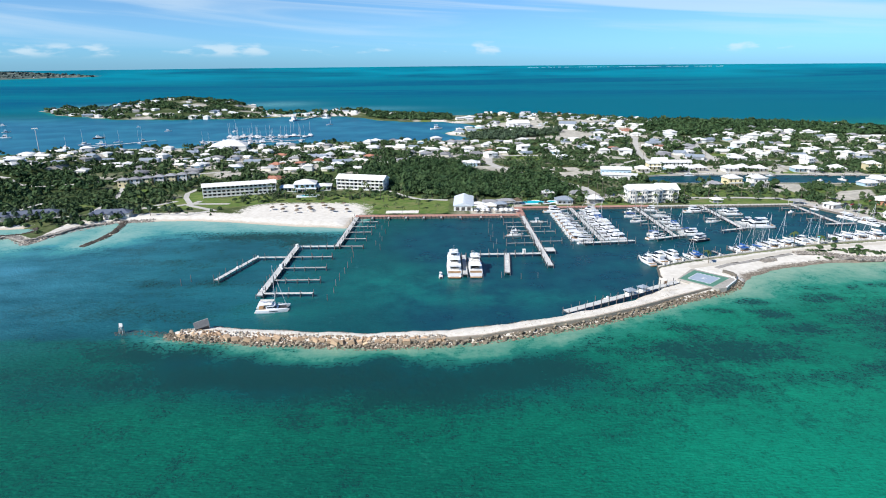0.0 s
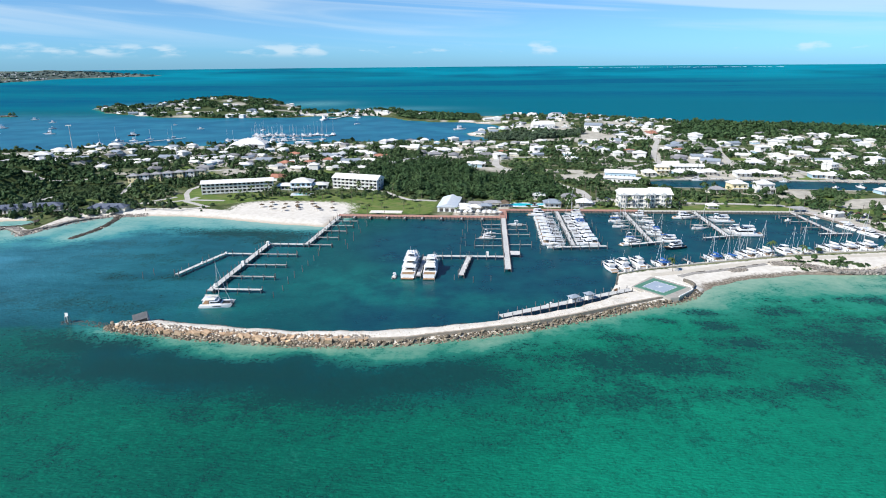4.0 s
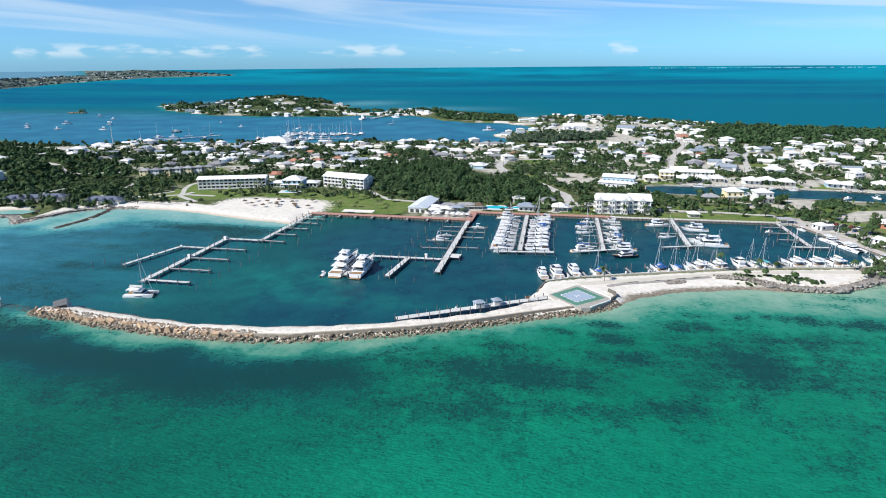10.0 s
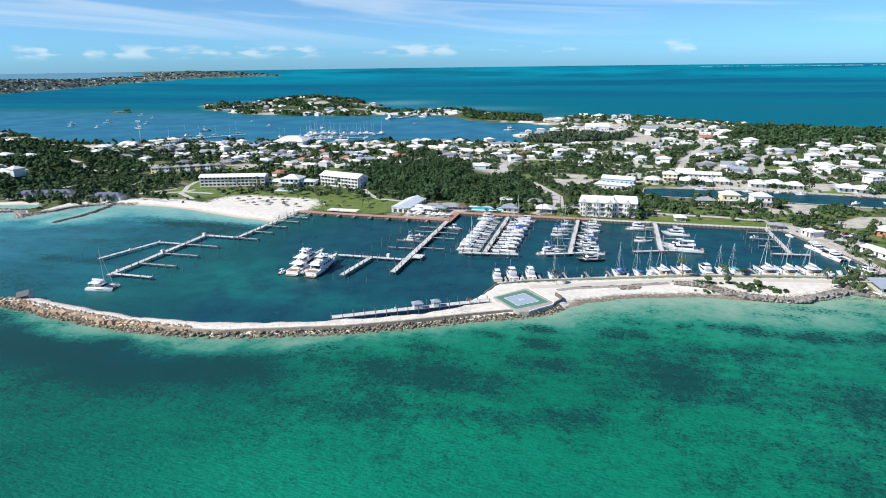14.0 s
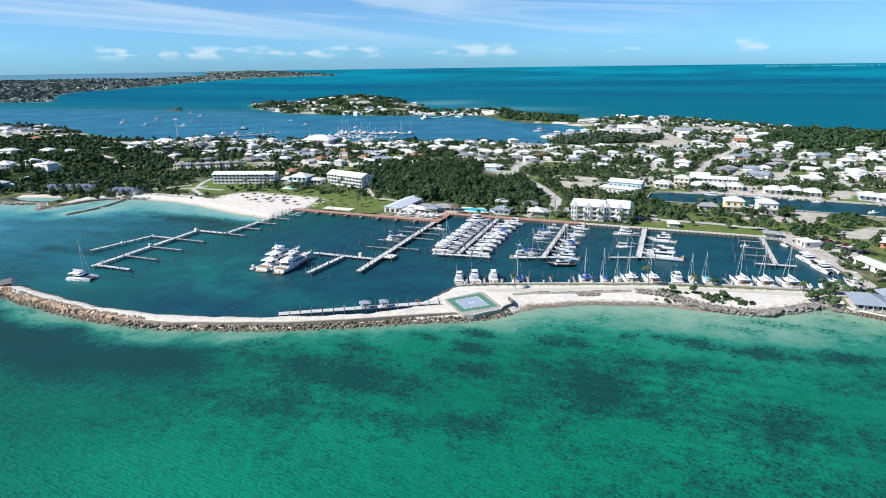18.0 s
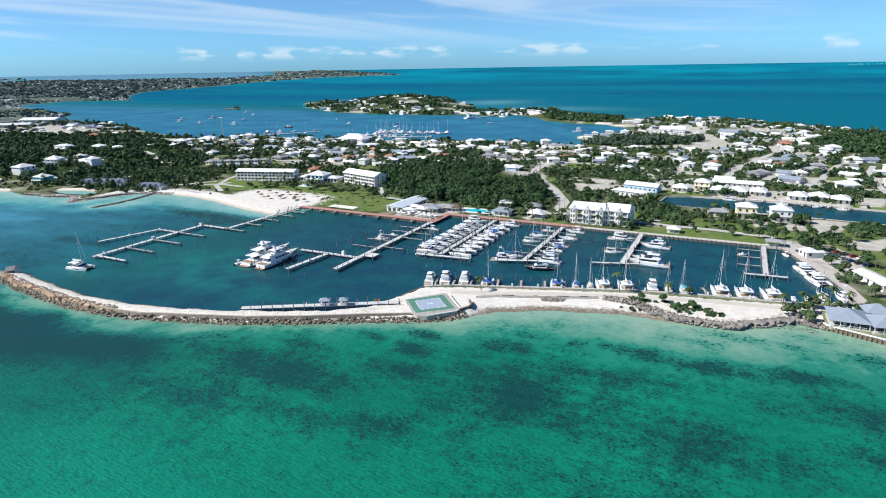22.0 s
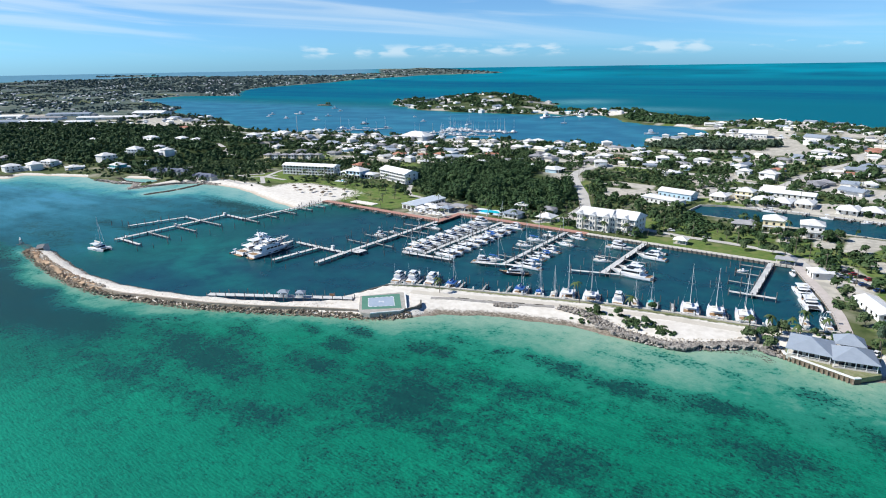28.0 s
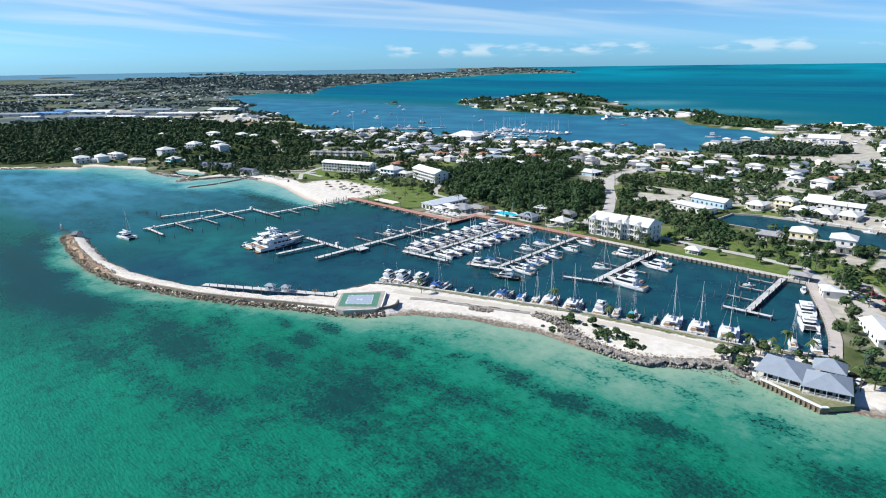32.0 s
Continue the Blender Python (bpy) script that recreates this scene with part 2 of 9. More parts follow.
# ---- mesh tools ----
class Mb:
    """Collects vertices and faces of one mesh."""

    def __init__(self):
        self.v, self.f = [], []

    def add(self, vs, fs):
        o = len(self.v)
        self.v += [tuple(p) for p in vs]
        self.f += [tuple(i + o for i in q) for q in fs]
        return self

    def box(self, x0, x1, y0, y1, z0, z1, taper=0.0):
        t = taper
        vs = [(x0, y0, z0), (x1, y0, z0), (x1, y1, z0), (x0, y1, z0), (x0 + t, y0 + t, z1), (x1 - t, y0 + t, z1), (x1 - t, y1 - t, z1), (x0 + t, y1 - t, z1)]
        return self.add(vs, [(3, 2, 1, 0), (4, 5, 6, 7), (0, 1, 5, 4), (1, 2, 6, 5), (2, 3, 7, 6), (3, 0, 4, 7)])

    def bevel_box(self, x0, x1, y0, y1, z0, z1, b):
        self.box(x0, x1, y0, y1, z0, z1 - b)
        vs = [(x0, y0, z1 - b), (x1, y0, z1 - b), (x1, y1, z1 - b), (x0, y1, z1 - b), (x0 + b, y0 + b, z1), (x1 - b, y0 + b, z1), (x1 - b, y1 - b, z1), (x0 + b, y1 - b, z1)]
        self.f.pop(-5)
        return self.add(vs, [(4, 5, 6, 7), (0, 1, 5, 4), (1, 2, 6, 5), (2, 3, 7, 6), (3, 0, 4, 7)])

    def prism(self, pts, z0, z1):
        n = len(pts)
        vs = [(x, y, z0) for x, y in pts] + [(x, y, z1) for x, y in pts]
        return self.add(vs, [tuple(range(n))[::-1], tuple(range(n, 2 * n))] + [(i, (i + 1) % n, n + (i + 1) % n, n + i) for i in range(n)])

    def loft(self, rings, caps=True):
        n = len(rings[0])
        vs = [p for r in rings for p in r]
        fs = [(k * n + i, k * n + (i + 1) % n, (k + 1) * n + (i + 1) % n, (k + 1) * n + i) for k in range(len(rings) - 1) for i in range(n)]
        if caps:
            fs += [tuple(range(n))[::-1], tuple(range((len(rings) - 1) * n, len(rings) * n))]
        return self.add(vs, fs)

    def cyl(self, x, y, z0, z1, r0, r1=None, n=8):
        r1 = r0 if r1 is None else r1
        a = [2 * math.pi * i / n for i in range(n)]
        return self.loft([[(x + r * math.cos(q), y + r * math.sin(q), z) for q in a] for z, r in ((z0, r0), (z1, r1))])

    def rod(self, p, q, r=0.03, n=5):
        p, q = Vector(p), Vector(q)
        d = (q - p).normalized()
        u = d.cross(Vector((0.31, 0.2, 0.93))).normalized()
        w = d.cross(u)
        a = [2 * math.pi * i / n for i in range(n)]
        return self.loft([[tuple(c + u * r * math.cos(k) + w * r * math.sin(k)) for k in a] for c in (p, q)])

    def hip(self, x0, x1, y0, y1, z, h, over=0.5, ridge=None, thick=0.15):
        """A hipped roof over the rectangle; ridge: the ridge's inset from the short ends (0: gable)."""
        x0, x1, y0, y1 = x0 - over, x1 + over, y0 - over, y1 + over
        w, d = x1 - x0, y1 - y0
        e = min(w, d) / 2 if ridge is None else ridge
        if w >= d:
            a, b = (x0 + e, (y0 + y1) / 2, z + h), (x1 - e, (y0 + y1) / 2, z + h)
        else:
            a, b = ((x0 + x1) / 2, y0 + e, z + h), ((x0 + x1) / 2, y1 - e, z + h)
        lo = [(x0, y0, z - thick), (x1, y0, z - thick), (x1, y1, z - thick), (x0, y1, z - thick)]
        up = [(x0, y0, z), (x1, y0, z), (x1, y1, z), (x0, y1, z), a, b]
        fs = [(3, 2, 1, 0), (0, 1, 5, 4), (1, 2, 6, 5), (2, 3, 7, 6), (3, 0, 4, 7)]
        fs += [(4, 5, 9, 8), (5, 6, 9), (6, 7, 8, 9), (7, 4, 8)] if w >= d else [(4, 5, 8), (5, 6, 9, 8), (6, 7, 9), (7, 4, 8, 9)]
        return self.add(lo + up, fs)

    def mesh(self, name, material=None, smooth=False):
        me = bpy.data.meshes.new(name)
        me.from_pydata(self.v, [], self.f)
        if material:
            me.materials.append(material)
        if smooth:
            me.polygons.foreach_set("use_smooth", [True] * len(me.polygons))
        me.update()
        return me


def part(name, mb, material, parent, label="", smooth=False):
    me = mb if isinstance(mb, bpy.types.Mesh) else mb.mesh(name, material, smooth)
    ob = new(name, me)
    ob.parent = parent
    if label:
        ob["label"] = label
    return ob


def thing(name, label, category, m=None, group="", kind=""):
    ob = tagged(new(name), label, category, group, kind)
    ob.empty_display_size = 0.5
    if m is not None:
        ob.matrix_world = m
    return ob


def setting(name, mb, material, label, smooth=False, category=""):
    me = mb if isinstance(mb, bpy.types.Mesh) else mb.mesh(name, material, smooth)
    return tagged(new(name, me), label, category, "", "structure")


def array_mesh(name, verts, quads, material=None, smooth=False):
    """A mesh from numpy arrays of vertices and quads."""
    me = bpy.data.meshes.new(name)
    verts, quads = np.asarray(verts, np.float32), np.asarray(quads, np.int32)
    k = quads.shape[1]
    me.vertices.add(len(verts))
    me.vertices.foreach_set("co", verts.ravel())
    me.loops.add(quads.size)
    me.loops.foreach_set("vertex_index", quads.ravel())
    me.polygons.add(len(quads))
    me.polygons.foreach_set("loop_start", np.arange(0, quads.size, k, dtype=np.int32))
    if smooth:
        me.polygons.foreach_set("use_smooth", np.ones(len(quads), bool))
    me.update(calc_edges=True)
    if material:
        me.materials.append(material)
    return me


# ---- the lie of the land: outlines in metres, walked with the land on one side ----
SOUTH_SHORE = [(-4900, -2500), (-1500, -400), (-700, 90), (-530, 205), (-477, 260), (-452, 289), (-410, 316), (-421, 334), (-382, 352), (-350, 365), (-326, 362), (-284, 366), (-268, 372), (-251, 357), (-245, 372), (-243, 382), (-237, 397), (-224, 408), (-198, 412), (-174, 413), (-144, 408), (-104, 397), (-80, 392), (-62, 389)]
QUAYS = [(-60, 414), (53, 414), (56, 436), (262, 440), (270, 421), (280, 398), (287, 378), (291, 361), (265, 350), (233, 345), (200, 337), (166, 325), (123, 309.5), (110, 302), (107, 290)]
MOLE = [(100, 271), (85, 258), (67, 250), (48, 241), (36, 236.5), (25, 234), (14, 231), (2, 228.3), (-9, 227.5), (-30, 225.8), (-55, 228), (-91, 233), (-104, 231.5), (-111, 227), (-108, 222), (-83, 219), (-63, 216), (-30, 213), (-10, 213.6), (15, 217), (37, 224), (60, 232.5), (86, 244.6), (111, 259), (130, 267), (139, 274)]
EAST_SHORE = [(146, 281), (152, 289), (174, 301), (200, 309), (224, 310), (242, 312), (256, 321), (266, 330), (277, 328), (299, 320), (306, 327), (330, 336), (400, 352), (600, 400), (1300, 600), (4900, 900), (4900, 1400), (1500, 820), (674, 930), (633, 975), (579, 1010), (510, 1030), (464, 1070), (428, 1105), (375, 1110), (321, 1165), (252, 1240), (178, 1290), (107, 1300)]
NORTH_SHORE = [(20, 1262), (-46, 1280), (-115, 1330), (-160, 1390), (-240, 1400), (-290, 1375), (-330, 1350), (-400, 1420), (-440, 1560), (-520, 1570), (-600, 1640), (-700, 1640), (-760, 1540), (-850, 1500), (-912, 1585), (-958, 1562), (-940, 1500), (-824, 1352), (-735, 1300), (-646, 1242), (-524, 1216), (-439, 1222), (-364, 1228), (-320, 1255), (-253, 1245), (-206, 1265), (-156, 1230), (-116, 1165), (-62, 1135), (-4, 1130), (45, 1080), (66, 1035), (20, 978), (4, 945), (12, 915), (45, 885)]
HARBOUR = [(22, 842), (5, 852), (-57, 862), (-97, 846), (-148, 845), (-187, 830), (-251, 800), (-322, 795), (-416, 795), (-479, 790), (-512, 750), (-585, 744), (-707, 783), (-883, 867), (-989, 876), (-1164, 925), (-1260, 1010), (-1500, 1090), (-1834, 1200), (-1955, 1435), (-1690, 1500), (-1740, 1530), (-2011, 1714), (-2284, 1982), (-2352, 2400), (-2405, 2846), (-2350, 3380), (-1990, 3690), (-2010, 3790), (-2500, 3900), (-3050, 4100), (-3400, 4850), (-4900, 4850)]
CANAL = [(181, 537), (190, 529), (275, 526), (440, 514), (440, 558), (345, 566), (270, 572), (200, 569), (183, 561)]
ISLET = [(-1010, 1250), (-985, 1268), (-955, 1268), (-975, 1245)]
ROCKSPIT = [(-216, 355), (-212, 355), (-209, 372), (-210, 388), (-215, 414), (-219, 414), (-213.5, 388), (-212.5, 372)]
TIDEPOOL = [(-318, 381), (-296, 376), (-272, 379), (-264, 388), (-270, 396), (-292, 392)]
LAND = SOUTH_SHORE + QUAYS + MOLE + EAST_SHORE + NORTH_SHORE + HARBOUR
HARD = set(range(len(SOUTH_SHORE), len(SOUTH_SHORE) + len(QUAYS)))


def signed(px, py, poly):
    """Distance to an outline, positive inside, and which side of it is nearest."""
    best = np.full(px.shape, 1e18)
    near = np.zeros(px.shape, int)
    inside = np.zeros(px.shape, bool)
    n = len(poly)
    for i in range(n):
        (x0, y0), (x1, y1) = poly[i], poly[(i + 1) % n]
        dx, dy = x1 - x0, y1 - y0
        t = np.clip(((px - x0) * dx + (py - y0) * dy) / (dx * dx + dy * dy), 0, 1)
        d = (px - x0 - t * dx) ** 2 + (py - y0 - t * dy) ** 2
        c = d < best
        best[c], near[c] = d[c], i
        if dy:
            inside ^= ((y0 > py) != (y1 > py)) & (px < x0 + (py - y0) * dx / dy)
    return np.where(inside, 1, -1) * np.sqrt(best), near


def soft(a, lo, hi):
    t = np.clip((a - lo) / (hi - lo), 0, 1)
    return t * t * (3 - 2 * t)


def bump_noise(x, y, s, seed=0.0):
    """A cheap smooth noise, about -1 to 1, with features s metres wide."""
    x, y = x / s + seed * 3.1, y / s - seed * 1.7
    return (np.sin(x * 1.7 + 1.3 * np.sin(y * 1.1 + seed)) + np.sin(y * 1.9 + 1.1 * np.sin(x * 1.3 - seed)) + 0.6 * np.sin(2.7 * x + 2.3 * y + seed)) / 2.4


def far_rise(x, y):
    """The sheet lifts gently far out, so that its rim stands where the true horizon does."""
    d = np.hypot(x - 170, y - 60)
    return np.where(d > 2600, (d - 2600) ** 2 * 1.40e-5, 0.0)


def relief(x, y):
    x, y = np.asarray(x, float), np.asarray(y, float)
    sd, near = signed(x, y, LAND)
    sdc, _ = signed(x, y, CANAL)
    sdi, _ = signed(x, y, ISLET)
    sds, _ = signed(x, y, ROCKSPIT)
    sd = np.minimum(sd, -signed(x, y, TIDEPOOL)[0])
    hard = np.isin(near, list(HARD))
    hard |= (-sdc < sd)
    # beyond the mainland lies a wide pale sound with low wooded keys in it
    reach, turn = np.hypot(x - 170, y - 60), np.arctan2(x - 170, y - 60)
    sound = np.minimum(reach - 4330 - 60 * np.sin(turn * 17) - 40 * np.sin(turn * 41), (-0.72 - turn) * 3000)
    sound = np.where((np.sin(turn * 23 + 1) + np.sin(turn * 9) > 0.9) & (reach > 4520) & (reach < 4640), -30, sound)
    sd = np.minimum(sd, -sound)
    sd = np.maximum(np.maximum(np.minimum(sd, -sdc), sdi), sds)
    wob = bump_noise(x, y, 7.0) * 0.8 + bump_noise(x, y, 2.6, 2.0) * 0.4
    mole = (y < 285) & (x < 150) & (x > -130)
    s = np.where(hard, sd, sd + wob * np.clip(1 - np.abs(sd) / 12, 0, 1))
    h = np.where(hard, np.clip(s * 1.4, -2.5, 1.4), np.where(mole, np.clip(s * 0.5, -2.5, 2.1), np.clip(s * 0.16, -2.5, 1.5)))
    inland = soft(sd, 30, 220)
    hill = 5.0 * soft(sd, 20, 90) * ((y > 1050) | (x < -380)) + 17 * np.exp(-((x + 600) ** 2 / 150 ** 2 + (y - 1490) ** 2 / 110 ** 2)) + 5 * np.exp(-((x + 930) ** 2 / 60 ** 2 + (y - 1530) ** 2 / 60 ** 2)) - 4 * np.exp(-((x + 340) ** 2 / 70 ** 2 + (y - 1300) ** 2 / 90 ** 2)) + 7 * np.exp(-((x - 430) ** 2 / 140 ** 2 + (y - 930) ** 2 / 70 ** 2))
    h = h + np.where(sd > 0, inland * (1.2 + 0.8 * bump_noise(x, y, 90, 1.0)) + np.clip(hill, 0, None) * soft(sd, 0, 40), 0)
    h = h + np.where(mole & (sd > 3), 0.25 * bump_noise(x, y, 3.0, 4.0), 0)
    return h + far_rise(x, y), sd


def grown(lo, hi, step, out_lo, out_hi, k=1.045):
    a = list(np.arange(lo, hi + step, step))
    s = step
    while a[-1] < out_hi:
        s *= k
        a.append(a[-1] + s)
    s = step
    while a[0] > out_lo:
        s *= k
        a.insert(0, a[0] - s)
    return np.array(a)


gx = grown(-290, 330, 2.0, -4700, 1500)
gy = grown(200, 445, 2.0, -420, 4700)
GX, GY = np.meshgrid(gx, gy)
GH, GSD = relief(GX, GY)


def ground(x, y):
    """The ground's height, read off the sheet itself."""
    j, i = int(np.searchsorted(gx, x)) - 1, int(np.searchsorted(gy, y)) - 1
    fx, fy = (x - gx[j]) / (gx[j + 1] - gx[j]), (y - gy[i]) / (gy[i + 1] - gy[i])
    return float((GH[i, j] * (1 - fx) + GH[i, j + 1] * fx) * (1 - fy) + (GH[i + 1, j] * (1 - fx) + GH[i + 1, j + 1] * fx) * fy)


idx = np.arange(GX.size).reshape(GX.shape)
quads = np.stack([idx[:-1, :-1], idx[:-1, 1:], idx[1:, 1:], idx[1:, :-1]], -1).reshape(-1, 4)
top = GH.ravel() - far_rise(GX, GY).ravel()
keep = (top[quads].max(1) > -2.0) & (np.hypot(GX.ravel() - 170, GY.ravel() - 60)[quads].max(1) < 4880)
quads = quads[keep]
used = np.unique(quads)
remap = np.zeros(GX.size, int)
remap[used] = np.arange(len(used))
tv = np.stack([GX.ravel(), GY.ravel(), GH.ravel()], -1)[used]
ux, uy, usd = tv[:, 0], tv[:, 1], GSD.ravel()[used]

LAWN = [(-160, 445), (-140, 470), (-60, 492), (-20, 480), (5, 462), (3, 424), (-50, 424), (-62, 442), (-100, 462), (-130, 462)]
LAWN_EAST = [(181, 441), (262, 443), (268, 452), (258, 461), (200, 461), (181, 456)]
FOREST = [(-52, 512), (-75, 560), (-70, 610), (-10, 632), (22, 618), (55, 590), (82, 560), (100, 520), (108, 478), (60, 470), (22, 474), (-25, 488)]
WESTWOOD = [(-1400, -250), (-720, 110), (-540, 232), (-478, 296), (-440, 385), (-330, 420), (-270, 470), (-300, 560), (-480, 640), (-620, 690), (-1000, 560), (-1400, 380)]
NORTHWOOD = [(304, 890), (312, 864), (340, 850), (400, 853), (470, 880), (560, 850), (640, 850), (690, 900), (600, 985), (500, 1030), (434, 1045), (406, 1062), (362, 1077), (333, 1020), (302, 940)]
PENWOOD = [(-150, 1250), (-110, 1185), (-40, 1150), (20, 1150), (10, 1230), (-60, 1265), (-140, 1330)]
MANGROVE = [(28, 858), (60, 850), (92, 850), (140, 878), (178, 920), (150, 934), (110, 926), (60, 912), (22, 892)]
CAYWOOD = [(-720, 1570), (-640, 1610), (-540, 1540), (-470, 1500), (-480, 1450), (-560, 1460), (-660, 1470)]


def inside_of(poly, x, y, edge=4.0):
    return soft(signed(x, y, poly)[0], -edge, edge)


HARBOURTOWN = [(-500, 735), (-430, 690), (-300, 640), (-200, 590), (-120, 590), (-60, 650), (60, 655), (60, 850), (-60, 856), (-190, 826), (-260, 796), (-480, 786)]
BACKFIELD = [(-326, 452), (-322, 508), (-275, 514), (-250, 500), (-240, 470), (-258, 440), (-300, 440)]
HOTELGREEN = [(-214, 452), (-206, 498), (-196, 512), (-186, 482), (-150, 470), (-150, 452), (-190, 444)]
LOTS = ([(280, 482), (291, 484), (302, 520), (280, 520)], [(290, 470), (300, 452), (330, 462), (345, 492), (318, 486), (306, 474)], [(20, 420), (58, 420), (58, 458), (20, 458)], [(120, 462), (140, 468), (140, 482), (122, 484)], [(-960, 745), (-900, 800), (-800, 780), (-720, 690), (-735, 640), (-860, 690)], [(90, 835), (220, 850), (235, 875), (150, 872), (95, 856)], [(35, 570), (60, 566), (66, 588), (42, 596)], [(92, 598), (135, 596), (132, 612), (96, 612)])
LOTS = LOTS + ([(20, 600), (30, 577), (62, 578), (60, 604), (42, 622), (20, 616)], [(101, 581), (131, 591), (137, 560), (113, 552)], [(312, 603), (331, 606), (325, 578), (312, 572)], [(80, 1040), (130, 1090), (176, 1005), (216, 866), (166, 852), (161, 939), (100, 988)], [(246, 502), (253, 502), (255, 484), (247, 484)], [(264, 501), (274, 502), (276, 486), (266, 484)])
INDUSTRY = [(-1400, 420), (-1180, 420), (-940, 640), (-900, 720), (-1180, 760), (-1400, 640)]
near_v = soft(np.hypot(ux - 170, uy - 60), 1700, 1100)
hardv = np.isin(signed(ux, uy, LAND)[1], list(HARD)) | (signed(ux, uy, CANAL)[0] > -40)
beach = np.where(ux < -250, soft(usd, 11, 4) * soft(bump_noise(ux, uy, 24, 4), -0.5, 0.1), soft(usd, 26, 12)) * (np.abs(usd) < 60) * ~hardv * ((uy < 500) | (bump_noise(ux, uy, 60, 5) > 0.45))
bigbeach = np.exp(-(((ux + 100) / 48) ** 4 + ((uy - 428) / 33) ** 4)) * (usd > -3)
mole_v = ((uy < 300) & (ux < 150) & (ux > -130)).astype(float)
spoil = 0.75 * inside_of([(108, 300), (124, 307), (166, 322), (200, 334), (262, 347), (290, 358), (288, 338), (240, 330), (200, 318), (160, 304), (140, 284), (112, 284)], ux, uy, 3)
plateau = inside_of([(228, 314), (258, 326), (276, 338), (262, 344), (228, 338), (205, 322)], ux, uy, 4)
yards = np.maximum.reduce([inside_of(INDUSTRY, ux, uy, 25) * soft(bump_noise(ux, uy, 40, 3), -0.4, 0.2), inside_of([(60, 1036), (85, 1008), (140, 990), (182, 960), (178, 930), (168, 880), (160, 845), (180, 838), (205, 866), (238, 872), (226, 905), (218, 985), (190, 1008), (130, 1038), (80, 1056)], ux, uy, 10), inside_of([(-1010, 800), (-760, 770), (-740, 715), (-1000, 700)], ux, uy, 20), near_v * soft(bump_noise(ux, uy, 30, 7) + 0.48 * (ux > 150) * (ux < 330) + 0.36 * (ux >= 330), 0.32, 0.72) * (uy > 560) * 0.85, inside_of(HARBOURTOWN, ux, uy, 14) * soft(bump_noise(ux, uy, 22, 5), -0.25, 0.25), (uy > 1210) * (ux < -330) * (ux > -1000) * soft(bump_noise(ux, uy, 34, 2), 0.25, 0.6) * 0.9, *[inside_of(p, ux, uy, 3) for p in LOTS], inside_of([(264, 432), (276, 404), (296, 398), (300, 430), (286, 456), (262, 458)], ux, uy, 4) * 0.9])
sand = np.clip(np.maximum.reduce([beach * (uy < 445) * ~((uy > 345) & (ux > -60) & (ux < 292)), bigbeach, mole_v, spoil, plateau, beach * (uy > 445) * 0.7, 0.8 * inside_of([(-400, 1250), (-330, 1262), (-170, 1285), (-170, 1330), (-280, 1345), (-390, 1330)], ux, uy, 8)]), 0, 1)
lawn = np.clip(np.maximum.reduce([inside_of(LAWN, ux, uy, 6), inside_of(LAWN_EAST, ux, uy, 3), inside_of([(262, 470), (276, 440), (290, 400), (296, 365), (330, 372), (345, 440), (300, 475)], ux, uy, 5) * soft(bump_noise(ux, uy, 13, 2), -0.5, 0.3) * 0.7, inside_of([(110, 441), (136, 441), (136, 470), (112, 470)], ux, uy, 3), near_v * soft(bump_noise(ux, uy, 30, 3), 0.25, 0.7) * (uy > 440) * 0.8, inside_of(BACKFIELD, ux, uy, 8) * 0.45, inside_of(HOTELGREEN, ux, uy, 4), inside_of([(196, 466), (262, 464), (300, 470), (330, 500), (262, 498), (200, 500)], ux, uy, 6) * 0.5]), 0, 1)
# the mainland term also carries the painted blue-grey haze tone mixed in below
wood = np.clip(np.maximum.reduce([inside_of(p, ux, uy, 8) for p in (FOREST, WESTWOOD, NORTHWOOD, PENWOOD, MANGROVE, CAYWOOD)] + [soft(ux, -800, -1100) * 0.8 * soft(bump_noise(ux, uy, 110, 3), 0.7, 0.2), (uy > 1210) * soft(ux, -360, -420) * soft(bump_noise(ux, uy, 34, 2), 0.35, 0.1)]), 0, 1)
ground_mesh = array_mesh("ground", tv, remap[quads], smooth=True)
att = ground_mesh.attributes.new("cover", "FLOAT_COLOR", "POINT")
att.data.foreach_set("color", np.stack([sand, lawn, np.clip(yards, 0, 1), wood], -1).astype(np.float32).ravel())

GROUND, n, l, bs = mat_nodes("island_ground")
at = n.new("ShaderNodeAttribute")
at.attribute_name = "cover"
sp = n.new("ShaderNodeSeparateColor")
l.new(at.outputs["Color"], sp.inputs[0])
geo = n.new("ShaderNodeNewGeometry")


def pos_noise(scale, detail=5.0, rough=0.55):
    t = n.new("ShaderNodeTexNoise")
    t.inputs["Scale"].default_value, t.inputs["Detail"].default_value, t.inputs["Roughness"].default_value = scale, detail, rough
    l.new(geo.outputs["Position"], t.inputs["Vector"])
    return t.outputs[0]


def rng(v, lo, hi, a=0.0, b=1.0):
    t = n.new("ShaderNodeMapRange")
    l.new(v, t.inputs[0])
    for k, q in enumerate((lo, hi, a, b)):
        t.inputs[k + 1].default_value = q
    return t.outputs[0]


def mixc(fac, a, b):
    t = n.new("ShaderNodeMix")
    t.data_type = "RGBA"
    for k, q in ((0, fac), (6, a), (7, b)):
        if hasattr(q, "is_linked"):
            l.new(q, t.inputs[k])
        else:
            t.inputs[k].default_value = (*q, 1) if isinstance(q, tuple) else q
    return t.outputs[2]


